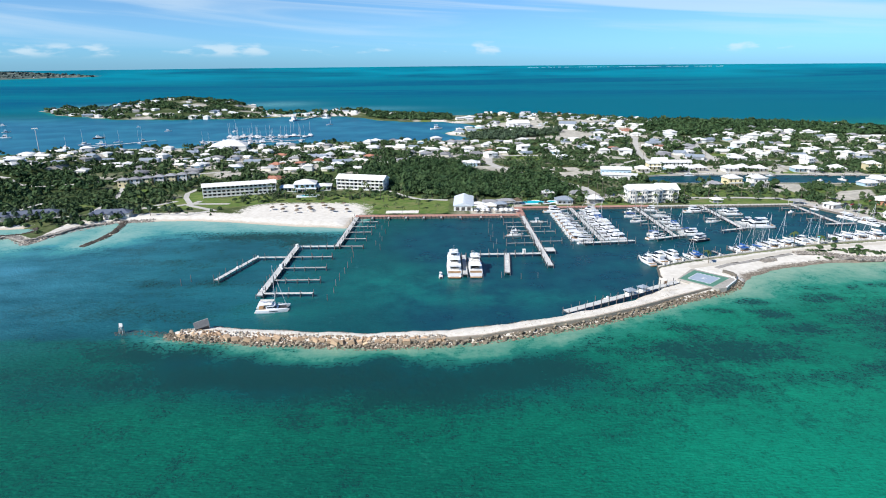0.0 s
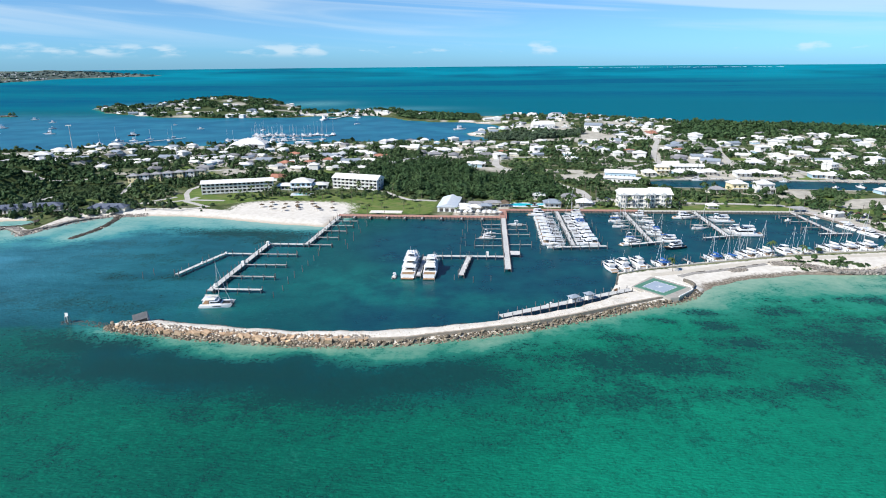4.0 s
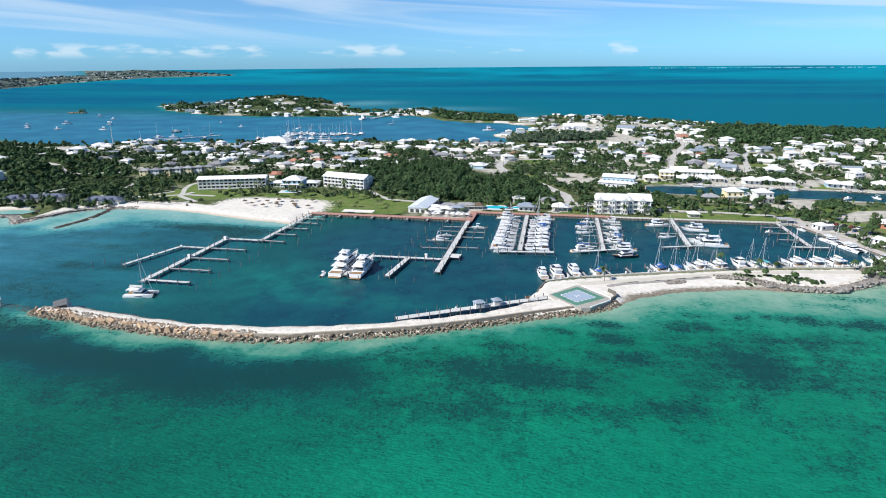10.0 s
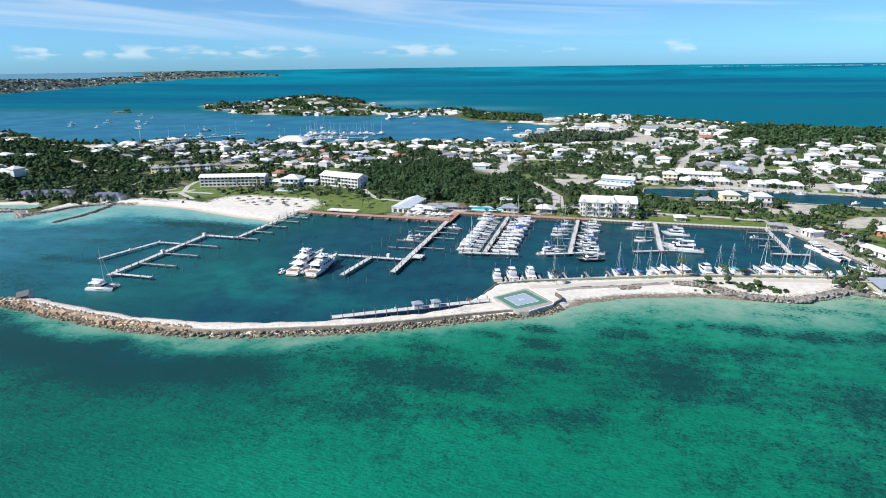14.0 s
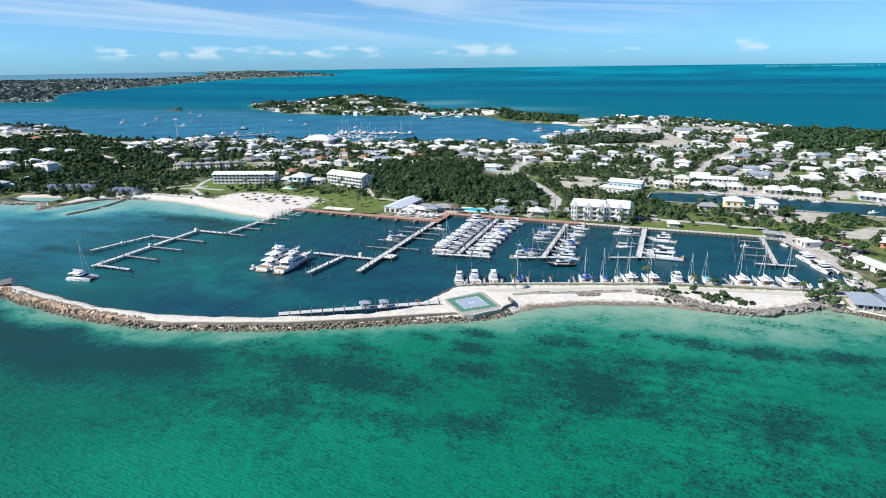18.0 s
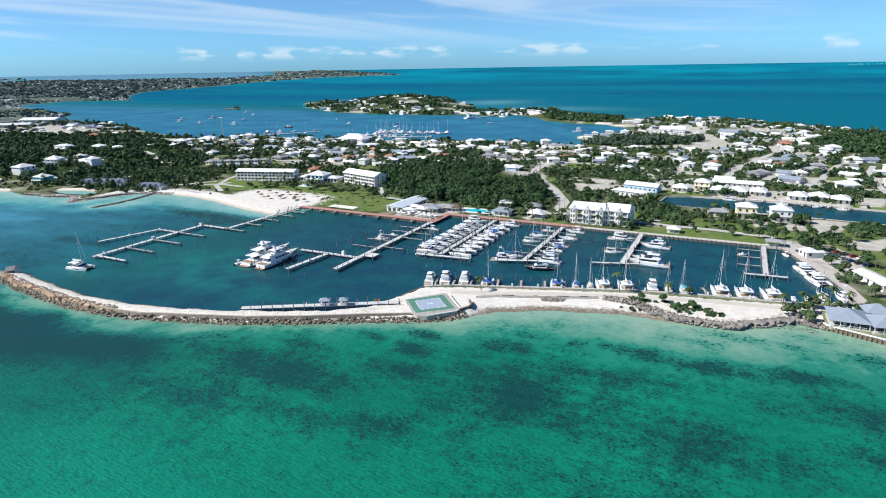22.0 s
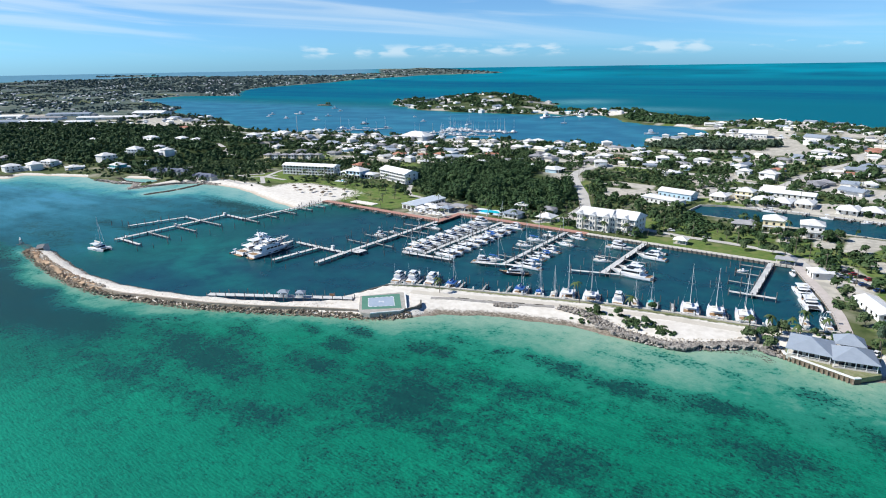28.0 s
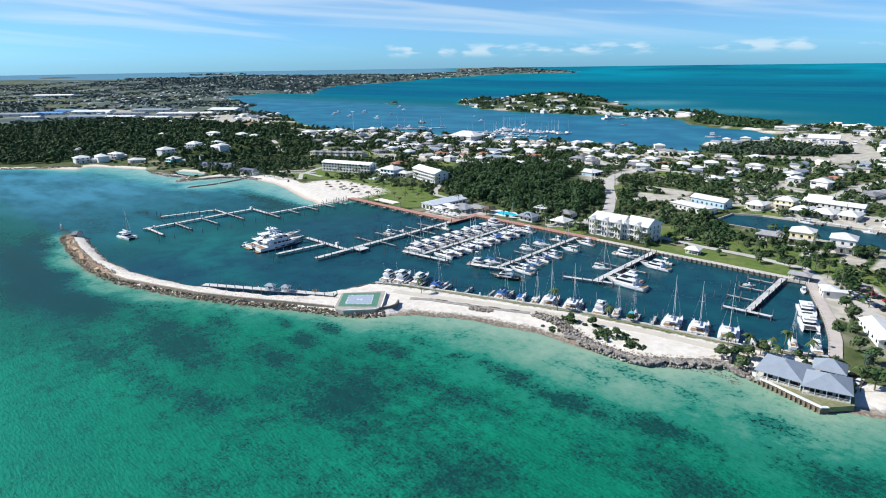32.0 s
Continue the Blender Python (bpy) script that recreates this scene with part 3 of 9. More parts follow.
def mul(a, b, op="MULTIPLY"):
    t = n.new("ShaderNodeMath")
    t.operation = op
    for k, q in enumerate((a, b)):
        if hasattr(q, "is_linked"):
            l.new(q, t.inputs[k])
        else:
            t.inputs[k].default_value = q
    return t.outputs[0]


scrub = mixc(rng(pos_noise(0.12), 0.35, 0.65), (0.050, 0.078, 0.026), (0.115, 0.135, 0.058))
scrub = mixc(rng(pos_noise(0.03), 0.52, 0.68), scrub, (0.27, 0.26, 0.19))
grassc = mixc(rng(pos_noise(0.25), 0.3, 0.7), (0.075, 0.150, 0.032), (0.165, 0.200, 0.062))
grassc = mixc(rng(pos_noise(0.06, 5, 0.6), 0.52, 0.70, 0, 0.7), grassc, (0.215, 0.205, 0.095))
sandc = mixc(rng(pos_noise(0.35), 0.35, 0.75), (0.73, 0.695, 0.63), (0.58, 0.54, 0.47))
ragged = rng(pos_noise(0.45, 5, 0.65), 0.3, 0.7, -0.22, 0.22)
col = mixc(rng(mul(sp.outputs[1], ragged, "ADD"), 0.30, 0.55), scrub, grassc)
col = mixc(rng(sp.outputs[2], 0.2, 0.6), col, mixc(rng(pos_noise(0.2), 0.4, 0.6), (0.52, 0.49, 0.42), (0.38, 0.36, 0.31)))
tide = n.new("ShaderNodeSeparateXYZ")
l.new(geo.outputs["Position"], tide.inputs[0])
# wooded ground turns blue-grey west of the island: haze put into the colour
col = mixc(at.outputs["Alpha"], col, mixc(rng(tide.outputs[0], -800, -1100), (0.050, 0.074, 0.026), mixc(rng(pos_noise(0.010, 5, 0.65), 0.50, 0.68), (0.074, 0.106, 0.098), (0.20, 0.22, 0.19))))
sandc = mixc(rng(mul(tide.outputs[2], ragged, "ADD"), 0.75, 0.15), sandc, (0.50, 0.425, 0.335))
wrack = mul(rng(mul(tide.outputs[2], mul(ragged, 1.3), "ADD"), 0.85, 0.45), mul(rng(tide.outputs[0], 138, 150), rng(tide.outputs[1], 345, 330)))
sandc = mixc(mul(wrack, rng(pos_noise(0.8, 5, 0.7), 0.35, 0.6, 0.45, 0.95)), sandc, (0.135, 0.115, 0.088))
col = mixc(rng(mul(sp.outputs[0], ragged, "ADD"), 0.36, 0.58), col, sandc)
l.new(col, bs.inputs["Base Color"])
bs.inputs["Roughness"].default_value, bs.inputs["Specular IOR Level"].default_value = 0.95, 0.1
bp = n.new("ShaderNodeBump")
bp.inputs["Distance"].default_value, bp.inputs["Strength"].default_value = 0.3, 0.5
l.new(pos_noise(0.9, 6.0), bp.inputs["Height"])
l.new(bp.outputs[0], bs.inputs["Normal"])
ground_mesh.materials.append(GROUND)
tagged(new("ground", ground_mesh), "low sandy island ground with lawn, scrub and white beaches", "ground", "", "structure")

# ---- the sea: one sheet out to the horizon, coloured by the bottom that shows through it, with some ripple light and sky reflection painted in ----
rr = list(np.arange(0, 372, 3.0))
s = 3.0
while rr[-1] < 4850:
    s *= 1.05
    rr.append(min(rr[-1] + s, 4850.0))
rr = np.array(rr)
aa = np.linspace(0, 2 * math.pi, 480, endpoint=False)
CX, CY = 110.0, 265.0
RR, AA = np.meshgrid(rr, aa, indexing="ij")
WX, WY = CX + RR * np.sin(AA), CY + RR * np.cos(AA)
edge = RR > 3000
WX, WY = np.where(edge, WX + (170 - CX) * (RR - 3000) / 1850, WX), np.where(edge, WY + (60 - CY) * (RR - 3000) / 1850, WY)
_, WSD = relief(WX, WY)
WZ = far_rise(WX, WY)
basin = soft(signed(WX, WY, [(-112, 232), (-52, 227), (-9, 224), (18, 231), (67, 249), (107, 280), (123, 310), (200, 338), (291, 361), (262, 441), (56, 437), (53, 415), (-45, 410), (-58, 360), (-70, 300), (-112, 260)])[0], -11, -2)
basin_all = basin
basin = basin * soft(WX + 14 * bump_noise(WX, WY, 30, 6), -95, 5)
canal_v = (signed(WX, WY, CANAL)[0] > -6).astype(float)
basin, basin_all = np.maximum(basin, canal_v), np.maximum(basin_all, canal_v)
off = np.maximum(-WSD, 0)
wide = 10 + 34 * np.exp(-((WX - 236) / 95) ** 2 - ((WY - 298) / 55) ** 2) + 34 * np.exp(-((WX + 165) / 85) ** 2 - ((WY - 388) / 30) ** 2) + 34 * np.exp(-((WX + 340) / 90) ** 2 - ((WY - 340) / 60) ** 2) + 60 * np.exp(-((WX + 640) / 190) ** 2 - ((WY - 1640) / 90) ** 2) - 6 * (WY > 700) + 13 * np.exp(-((WX - 10) / 110) ** 2 - ((WY - 212 - 0.3 * np.maximum(WX - 20, 0)) / 18) ** 2) * (0.55 + 0.95 * bump_noise(WX, WY, 15, 4)).clip(-0.35, 1.5)
shallow = np.exp(-(off / wide) ** 1.3) * (1 - basin_all) * np.where(WY > 700, 0.45, 1.0) * (1 - 0.20 * soft(WX, 138, 118) * (WY < 285) * (WY > 150))
harbour = soft(WY, 640, 760) * soft(WX, 120, 40) * soft(WY, 1500, 1150) * (WX < 120)
open_sea = soft(WY, 900, 1200) * (1 - harbour)
# seagrass meadows and patches: centre, half-widths, density
MEADOWS_OUTER = [(-60, 190, 75, 10, 0.8), (-10, 178, 45, 12, 0.7), (10, 186, 40, 9, 0.7), (40, 195, 26, 8, 0.8), (-110, 212, 34, 12, 0.6), (98, 208, 34, 16, 0.7), (92, 184, 34, 14, 0.55), (60, 166, 16, 9, 0.35), (-44, 164, 8, 6, 0.5), (84, 193, 20, 8, 0.6), (119, 203, 16, 7, 0.6), (133, 188, 16, 7, 0.5), (157, 194, 16, 7, 0.5), (141, 226, 14, 8, 0.6)]
MEADOWS_MOLE = [(182, 228, 20, 22, 0.8), (139, 242, 10, 6, 0.85), (135, 256, 9, 4, 0.8), (119, 246, 7, 3, 0.6), (99, 228, 14, 4, 0.5), (171, 260, 12, 6, 0.6), (172, 272, 8, 3, 0.4), (215, 275, 10, 5, 0.75), (191, 273, 3, 1.6, 0.9), (240, 274, 22, 5, 0.7), (267, 281, 14, 5, 0.7), (244, 305, 17, 3.5, 0.65), (266, 304, 9, 3, 0.6), (232, 295, 10, 3, 0.5), (206, 250, 26, 11, 0.5), (204, 219, 18, 8, 0.5), (292, 304, 12, 4, 0.55)]
MEADOWS_EAST = [(285, 262, 20, 9, 0.5), (230, 225, 40, 16, 0.5), (250, 190, 50, 16, 0.45), (300, 240, 30, 16, 0.5), (330, 285, 24, 12, 0.6), (180, 205, 14, 8, 0.4), (205, 316, 8, 2.5, 0.4), (272, 316, 9, 3, 0.5)]
MEADOWS_BAY = [(-112, 372, 34, 10, 0.95), (-84, 362, 20, 14, 0.8), (-172, 366, 14, 4, 0.5), (-190, 345, 40, 7, 0.5), (-240, 350, 14, 8, 0.6), (-160, 320, 36, 7, 0.45), (-150, 250, 44, 8, 0.45), (-230, 300, 50, 7, 0.4), (-130, 285, 30, 5, 0.4)]
grass_bed = np.zeros_like(WX)
for mx, my, sx, sy, st in MEADOWS_OUTER + MEADOWS_MOLE + MEADOWS_EAST + MEADOWS_BAY:
    grass_bed = np.maximum(grass_bed, st * np.exp(-((WX - mx) / sx) ** 2 - ((WY - my) / sy) ** 2))
deepw = soft(WX + 20 * bump_noise(WX, WY, 38, 3), 78, -12) * soft(WY + 7 * bump_noise(WX, WY, 22, 5), 160, 186) * (1 - basin) * (WY < 640) * (1 - 0.6 * soft(WX + 25 * bump_noise(WX, WY, 30, 8), -95, -150) * (WY < 222))
west_bay = soft(WX, 0, -80) * soft(WY, 205, 245) * (WY < 640)
swell = np.exp(-((WX - 205) / 80) ** 2 - ((WY - 238) / 38) ** 2) * (WSD < -14)
shoal = np.exp(-((WX + 830) / 110) ** 2 - ((WY - 1640) / 90) ** 2) + 0.8 * np.exp(-((WX + 430) / 90) ** 2 - ((WY - 1660) / 110) ** 2) + 0.5 * np.exp(-((WX + 180) / 130) ** 2 - ((WY - 1480) / 70) ** 2)
ring = np.arange(WX.size).reshape(WX.shape)
wq = np.stack([ring[:-1], np.roll(ring, -1, 1)[:-1], np.roll(ring, -1, 1)[1:], ring[1:]], -1).reshape(-1, 4)
sea_mesh = array_mesh("sea", np.stack([WX, WY, WZ], -1).reshape(-1, 3), wq[:, ::-1], smooth=True)
sound_w = soft(np.hypot(WX - 170, WY - 60), 4150, 4300) * soft(np.arctan2(WX - 170, WY - 60), -0.70, -0.76)
pale_west = soft(WX, -110, -270) * soft(WY, 180, 260) * (WY < 640)
for nm, data in (("flats", (sound_w, pale_west, np.exp(-((WX + 20) / 36) ** 2 - ((WY - 284) / 26) ** 2) + 0.7 * np.exp(-((WX - 40) / 40) ** 2 - ((WY - 262) / 10) ** 2) + 0.6 * np.exp(-((WX + 72) / 24) ** 2 - ((WY - 248) / 12) ** 2), np.exp(-((WX - 120) / 75) ** 2 - ((WY - 122) / 45) ** 2))), ("bed", (shallow, basin, open_sea, grass_bed)), ("bay", (harbour, soft(np.hypot(WX - 170, WY - 60), 3200, 4100), deepw, soft(np.hypot(WX - 170, WY - 60), 1500, 2300))), ("drift", (west_bay, swell, np.clip(shoal, 0, 1), np.zeros_like(WX)))):
    at2 = sea_mesh.attributes.new(nm, "FLOAT_COLOR", "POINT")
    at2.data.foreach_set("color", np.stack(data, -1).astype(np.float32).ravel())
SEA, n, l, bs = mat_nodes("clear_sea")
geo = n.new("ShaderNodeNewGeometry")
at = n.new("ShaderNodeAttribute")
at.attribute_name = "bed"
sp = n.new("ShaderNodeSeparateColor")
l.new(at.outputs["Color"], sp.inputs[0])
at3 = n.new("ShaderNodeAttribute")
at3.attribute_name = "bay"
sp3 = n.new("ShaderNodeSeparateColor")
l.new(at3.outputs["Color"], sp3.inputs[0])
big, mid, small, tiny = pos_noise(0.016, 4), pos_noise(0.06, 6, 0.62), pos_noise(0.28, 6, 0.72), pos_noise(1.1, 4, 0.7)


def drawn_out(turn, sx, sy, scale, detail=5, rough=0.6):
    """Noise drawn out along one bearing."""
    t, m = n.new("ShaderNodeTexNoise"), n.new("ShaderNodeMapping")
    m.inputs["Rotation"].default_value, m.inputs["Scale"].default_value = (0, 0, radians(turn)), (sx, sy, 0.3)
    l.new(geo.outputs["Position"], m.inputs[0])
    l.new(m.outputs[0], t.inputs["Vector"])
    t.inputs["Scale"].default_value, t.inputs["Detail"].default_value, t.inputs["Roughness"].default_value = scale, detail, rough
    return t.outputs[0]


at5 = n.new("ShaderNodeAttribute")
at5.attribute_name = "drift"
sp5 = n.new("ShaderNodeSeparateColor")
l.new(at5.outputs["Color"], sp5.inputs[0])
streaks = drawn_out(-14, 0.42, 1.0, 0.042, 6, 0.62)
ripple = drawn_out(-25, 0.22, 0.75, 0.9, 5, 0.7)
# open green water over sand
col = mixc(rng(big, 0.35, 0.65), (0.001, 0.158, 0.080), (0.003, 0.226, 0.116))
col = mixc(rng(streaks, 0.50, 0.72, 0, 0.5), col, (0.002, 0.118, 0.064))
drop = n.new("ShaderNodeSeparateXYZ")
l.new(geo.outputs["Position"], drop.inputs[0])
col = mixc(rng(mul(drop.outputs[0], mul(big, 80.0), "ADD"), 165, 35, 0, 0.85), col, mixc(rng(big, 0.35, 0.65), (0.001, 0.066, 0.038), (0.001, 0.104, 0.058)))
# the deeper tongue off the breakwater, and the west bay behind it, its blue partly sky reflection put into the colour
deepc = mixc(rng(streaks, 0.36, 0.62), (0.002, 0.046, 0.047), (0.002, 0.068, 0.060))
bayw = mixc(rng(streaks, 0.36, 0.64), (0.006, 0.080, 0.104), (0.012, 0.138, 0.164))
col = mixc(sp3.outputs[2], col, mixc(sp5.outputs[0], deepc, bayw))
# seagrass: mottled cover with ragged edges
cover = mul(mul(rng(small, 0.30, 0.70, -0.30, 0.30), rng(mid, 0.30, 0.70, -0.42, 0.42), "ADD"), mul(mul(at.outputs["Alpha"], 1.25), rng(tiny, 0.3, 0.7, -0.30, 0.30), "ADD"), "ADD")
# brighter ripple streaks: light on small waves put into the water colour
col = mixc(rng(ripple, 0.40, 0.66, 0, 0.22), col, mixc(sp3.outputs[2], (0.003, 0.245, 0.130), (0.004, 0.095, 0.088)))
col = mixc(rng(cover, 0.12, 0.85, 0, 0.88), col, (0.004, 0.047, 0.034))
speck = mul(rng(pos_noise(0.62, 3, 0.65), 0.50, 0.60), rng(cover, 0.04, 0.60, 0.0, 0.9))
col = mixc(speck, col, (0.005, 0.042, 0.030))
grain = mul(small, tiny, "ADD")
col = mixc(mul(rng(grain, 0.95, 1.25, 0, 0.45), mul(1.0, sp3.outputs[2], "SUBTRACT")), col, (0.002, 0.062, 0.036))
col = mixc(mul(rng(grain, 0.92, 0.70, 0, 0.38), mul(1.0, sp3.outputs[2], "SUBTRACT")), col, (0.004, 0.245, 0.122))
basinc = mixc(rng(mid, 0.40, 0.70), (0.003, 0.049, 0.073), (0.005, 0.084, 0.098))
col = mixc(sp.outputs[1], col, basinc)
bayc = mixc(rng(big, 0.4, 0.65), (0.014, 0.128, 0.225), (0.024, 0.185, 0.280))
col = mixc(sp3.outputs[0], col, bayc)
# the open sea: deep blue and bright turquoise in long bands
bands = drawn_out(4, 0.22, 1.0, 0.0026, 3, 0.5)
seac = mixc(rng(bands, 0.40, 0.60), (0.000, 0.080, 0.178), (0.000, 0.160, 0.222))
# wave shading and ripple light of the open sea, painted as streaks
chop = drawn_out(-8, 0.20, 1.0, 0.028, 5, 0.65)
seac = mixc(rng(chop, 0.48, 0.68, 0, 0.45), seac, (0.000, 0.058, 0.140))
seac = mixc(rng(mul(ripple, pos_noise(0.012, 4), "ADD"), 0.85, 1.2, 0, 0.35), seac, (0.002, 0.165, 0.225))
seac = mixc(mul(at3.outputs["Alpha"], 0.75), (0.001, 0.125, 0.180), seac)
col = mixc(sp.outputs[2], col, seac)
col = mixc(mul(sp3.outputs[1], rng(pos_noise(0.0011, 3), 0.38, 0.58)), col, (0.000, 0.22, 0.30))
col = mixc(mul(sp5.outputs[2], rng(mid, 0.3, 0.7, 0.45, 0.95)), col, (0.13, 0.34, 0.38))
at4 = n.new("ShaderNodeAttribute")
at4.attribute_name = "flats"
sp4 = n.new("ShaderNodeSeparateColor")
l.new(at4.outputs["Color"], sp4.inputs[0])
col = mixc(sp4.outputs[0], col, (0.11, 0.25, 0.34))
col = mixc(mul(sp4.outputs[2], rng(mid, 0.35, 0.65, 0.15, 0.95)), col, (0.006, 0.165, 0.136))
col = mixc(mul(at4.outputs["Alpha"], rng(grain, 0.75, 1.2, 0.75, 0.25)), col, (0.003, 0.270, 0.152))
# pale wash on the west bay: sandy shallows plus sky reflection painted in
col = mixc(mul(sp4.outputs[1], rng(streaks, 0.34, 0.62, 0.15, 0.95)), col, (0.055, 0.240, 0.330))
# pale sand in the shallows
shal = mul(mul(sp.outputs[0], rng(mid, 0.25, 0.75, 0.20, -0.20), "ADD"), rng(small, 0.3, 0.7, 0.10, -0.10), "ADD")
shal = mul(shal, mul(at.outputs["Alpha"], 0.35), "SUBTRACT")
shal = mul(shal, mul(speck, 0.45), "SUBTRACT")
col = mixc(rng(shal, 0.10, 0.58, 0, 0.9), col, mixc(sp5.outputs[0], (0.025, 0.238, 0.156), (0.060, 0.300, 0.290)))
col = mixc(rng(shal, 0.46, 1.0), col, mixc(sp5.outputs[0], (0.25, 0.40, 0.29), (0.25, 0.43, 0.38)))
bp = n.new("ShaderNodeBump")
bp.inputs["Distance"].default_value, bp.inputs["Strength"].default_value = 0.6, 0.85
l.new(rng(shal, 0.05, 0.55, 0.85, 0.30), bp.inputs["Strength"])
wave = drawn_out(18, 0.26, 0.85, 1.6, 5, 0.5)
roll = n.new("ShaderNodeTexWave")
roll.bands_direction = "Y"
rollm = n.new("ShaderNodeMapping")
rollm.inputs["Rotation"].default_value = (0, 0, radians(-6))
l.new(geo.outputs["Position"], rollm.inputs[0])
l.new(rollm.outputs[0], roll.inputs["Vector"])
roll.inputs["Scale"].default_value, roll.inputs["Distortion"].default_value, roll.inputs["Detail"].default_value, roll.inputs["Detail Scale"].default_value = 0.042, 2.2, 3.0, 1.2
l.new(mul(mul(wave, mul(pos_noise(0.85, 3, 0.55), 0.9), "ADD"), mul(mul(roll.outputs["Fac"], sp5.outputs[1]), 1.1), "ADD"), bp.inputs["Height"])
body, gloss, blend = n.new("ShaderNodeBsdfDiffuse"), n.new("ShaderNodeBsdfGlossy"), n.new("ShaderNodeMixShader")
l.new(col, body.inputs["Color"])
gloss.inputs["Roughness"].default_value = 0.24
slick = n.new("ShaderNodeBump")
slick.inputs["Distance"].default_value, slick.inputs["Strength"].default_value = 0.12, 0.8
l.new(wave, slick.inputs["Height"])
l.new(slick.outputs[0], gloss.inputs["Normal"])
l.new(bp.outputs[0], body.inputs["Normal"])
fres = n.new("ShaderNodeFresnel")
fres.inputs["IOR"].default_value = 1.33
l.new(mul(rng(fres.outputs[0], 0.02, 0.33, 0.02, 0.14), rng(sp.outputs[2], 0, 1, 1.0, 0.30)), blend.inputs[0])
l.new(body.outputs[0], blend.inputs[1])
l.new(gloss.outputs[0], blend.inputs[2])
l.new(blend.outputs[0], n["Material Output"].inputs["Surface"])
n.remove(bs)
sea_mesh.materials.append(SEA)
tagged(new("water", sea_mesh), "clear turquoise sea over sand and dark seagrass", "sea", "", "structure")


# ---- quays, paving and roads ----
def strip(mb, pts, width, z, thick=0.3, side=0.0):
    """A flat ribbon along a line; side shifts it to the left of the way it runs."""
    p = [Vector((x, y)) for x, y in pts]
    ring = []
    for i, q in enumerate(p):
        a = (p[i] - p[i - 1]).normalized() if i else (p[1] - p[0]).normalized()
        b = (p[i + 1] - p[i]).normalized() if i < len(p) - 1 else a
        d = (a + b).normalized()
        nrm = Vector((-d.y, d.x)) / max(0.5, d.dot(a))
        c = q + nrm * side
        zz = z(c.x, c.y) if callable(z) else z
        l1, r1 = c + nrm * width / 2, c - nrm * width / 2
        ring.append([(l1.x, l1.y, zz), (r1.x, r1.y, zz), (r1.x, r1.y, zz - thick), (l1.x, l1.y, zz - thick)])
    return mb.loft(ring)


def dense(pts, step=6.0):
    out = []
    for (x0, y0), (x1, y1) in zip(pts, pts[1:]):
        k = max(1, int(math.hypot(x1 - x0, y1 - y0) / step))
        out += [(x0 + (x1 - x0) * i / k, y0 + (y1 - y0) * i / k) for i in range(k)]
    return out + [pts[-1]]


NQ1, NQ2, NQ3 = [(-60, 414), (54.5, 414)], [(56, 414), (56, 436)], [(56, 436), (150, 437.8)]
NQ4, EQ = [(150, 437.8), (262, 440)], [(262, 440), (270, 421), (280, 398), (287, 378), (291, 361)]
SQ = [(291, 361), (265, 350), (233, 345), (200, 337), (166, 325), (123, 309.5), (110, 302)]
setting("boardwalk_1", strip(Mb(), NQ1, 5.0, 1.72, 0.35, 2.2), BRICK, "red paved harbour promenade along the basin")
setting("boardwalk_2", strip(Mb(), [(55.2, 411.7), (55.2, 440)], 5.0, 1.725, 0.35, 1.0), BRICK, "red paved corner of the harbour promenade")
setting("boardwalk_3", strip(Mb(), NQ3, 5.0, 1.72, 0.35, 2.2), BRICK, "red paved harbour promenade past the pool")
setting("boardwalk_4", strip(Mb(), NQ4, 3.6, 1.7, 0.35, 1.6), CONCRETE, "pale concrete harbour walk below the lawn")
setting("boardwalk_5", strip(Mb(), EQ, 4.5, 1.7, 0.35, 2.0), surf("pinkish_paving", (0.54, 0.49, 0.45), (0.45, 0.40, 0.36), 0.4, 0.85), "pale pinkish paved quay walk beside moored yachts")
setting("boardwalk_6", strip(Mb(), SQ, 1.4, 1.72, 0.5, 0.5), CONCRETE, "narrow concrete quay edge along the mole road")
setting("quay_wall_1", strip(Mb(), [(-60, 414), (54, 414)], 0.6, 1.4, 3.0, 0.2), DARKCON, "dark weedy quay wall below the promenade")
setting("quay_wall_2", strip(Mb(), [(53.4, 414), (56, 436), (262, 440)], 0.6, 1.4, 3.0, 0.2), DARKCON, "dark weedy quay wall below the promenade")
setting("quay_wall_3", strip(Mb(), EQ, 0.6, 1.4, 3.0, 0.2), DARKCON, "dark weedy quay wall below the east walk")
setting("quay_wall_4", strip(Mb(), SQ + [(107, 290), (106, 280)], 0.6, 1.35, 3.0, 0.2), DARKCON, "dark weedy quay wall of the mole road")
setting("quay_wall_5", strip(Mb(), CANAL + CANAL[:1], 0.7, 1.25, 3.0, 0.0), CONCRETE, "pale concrete canal bank wall")

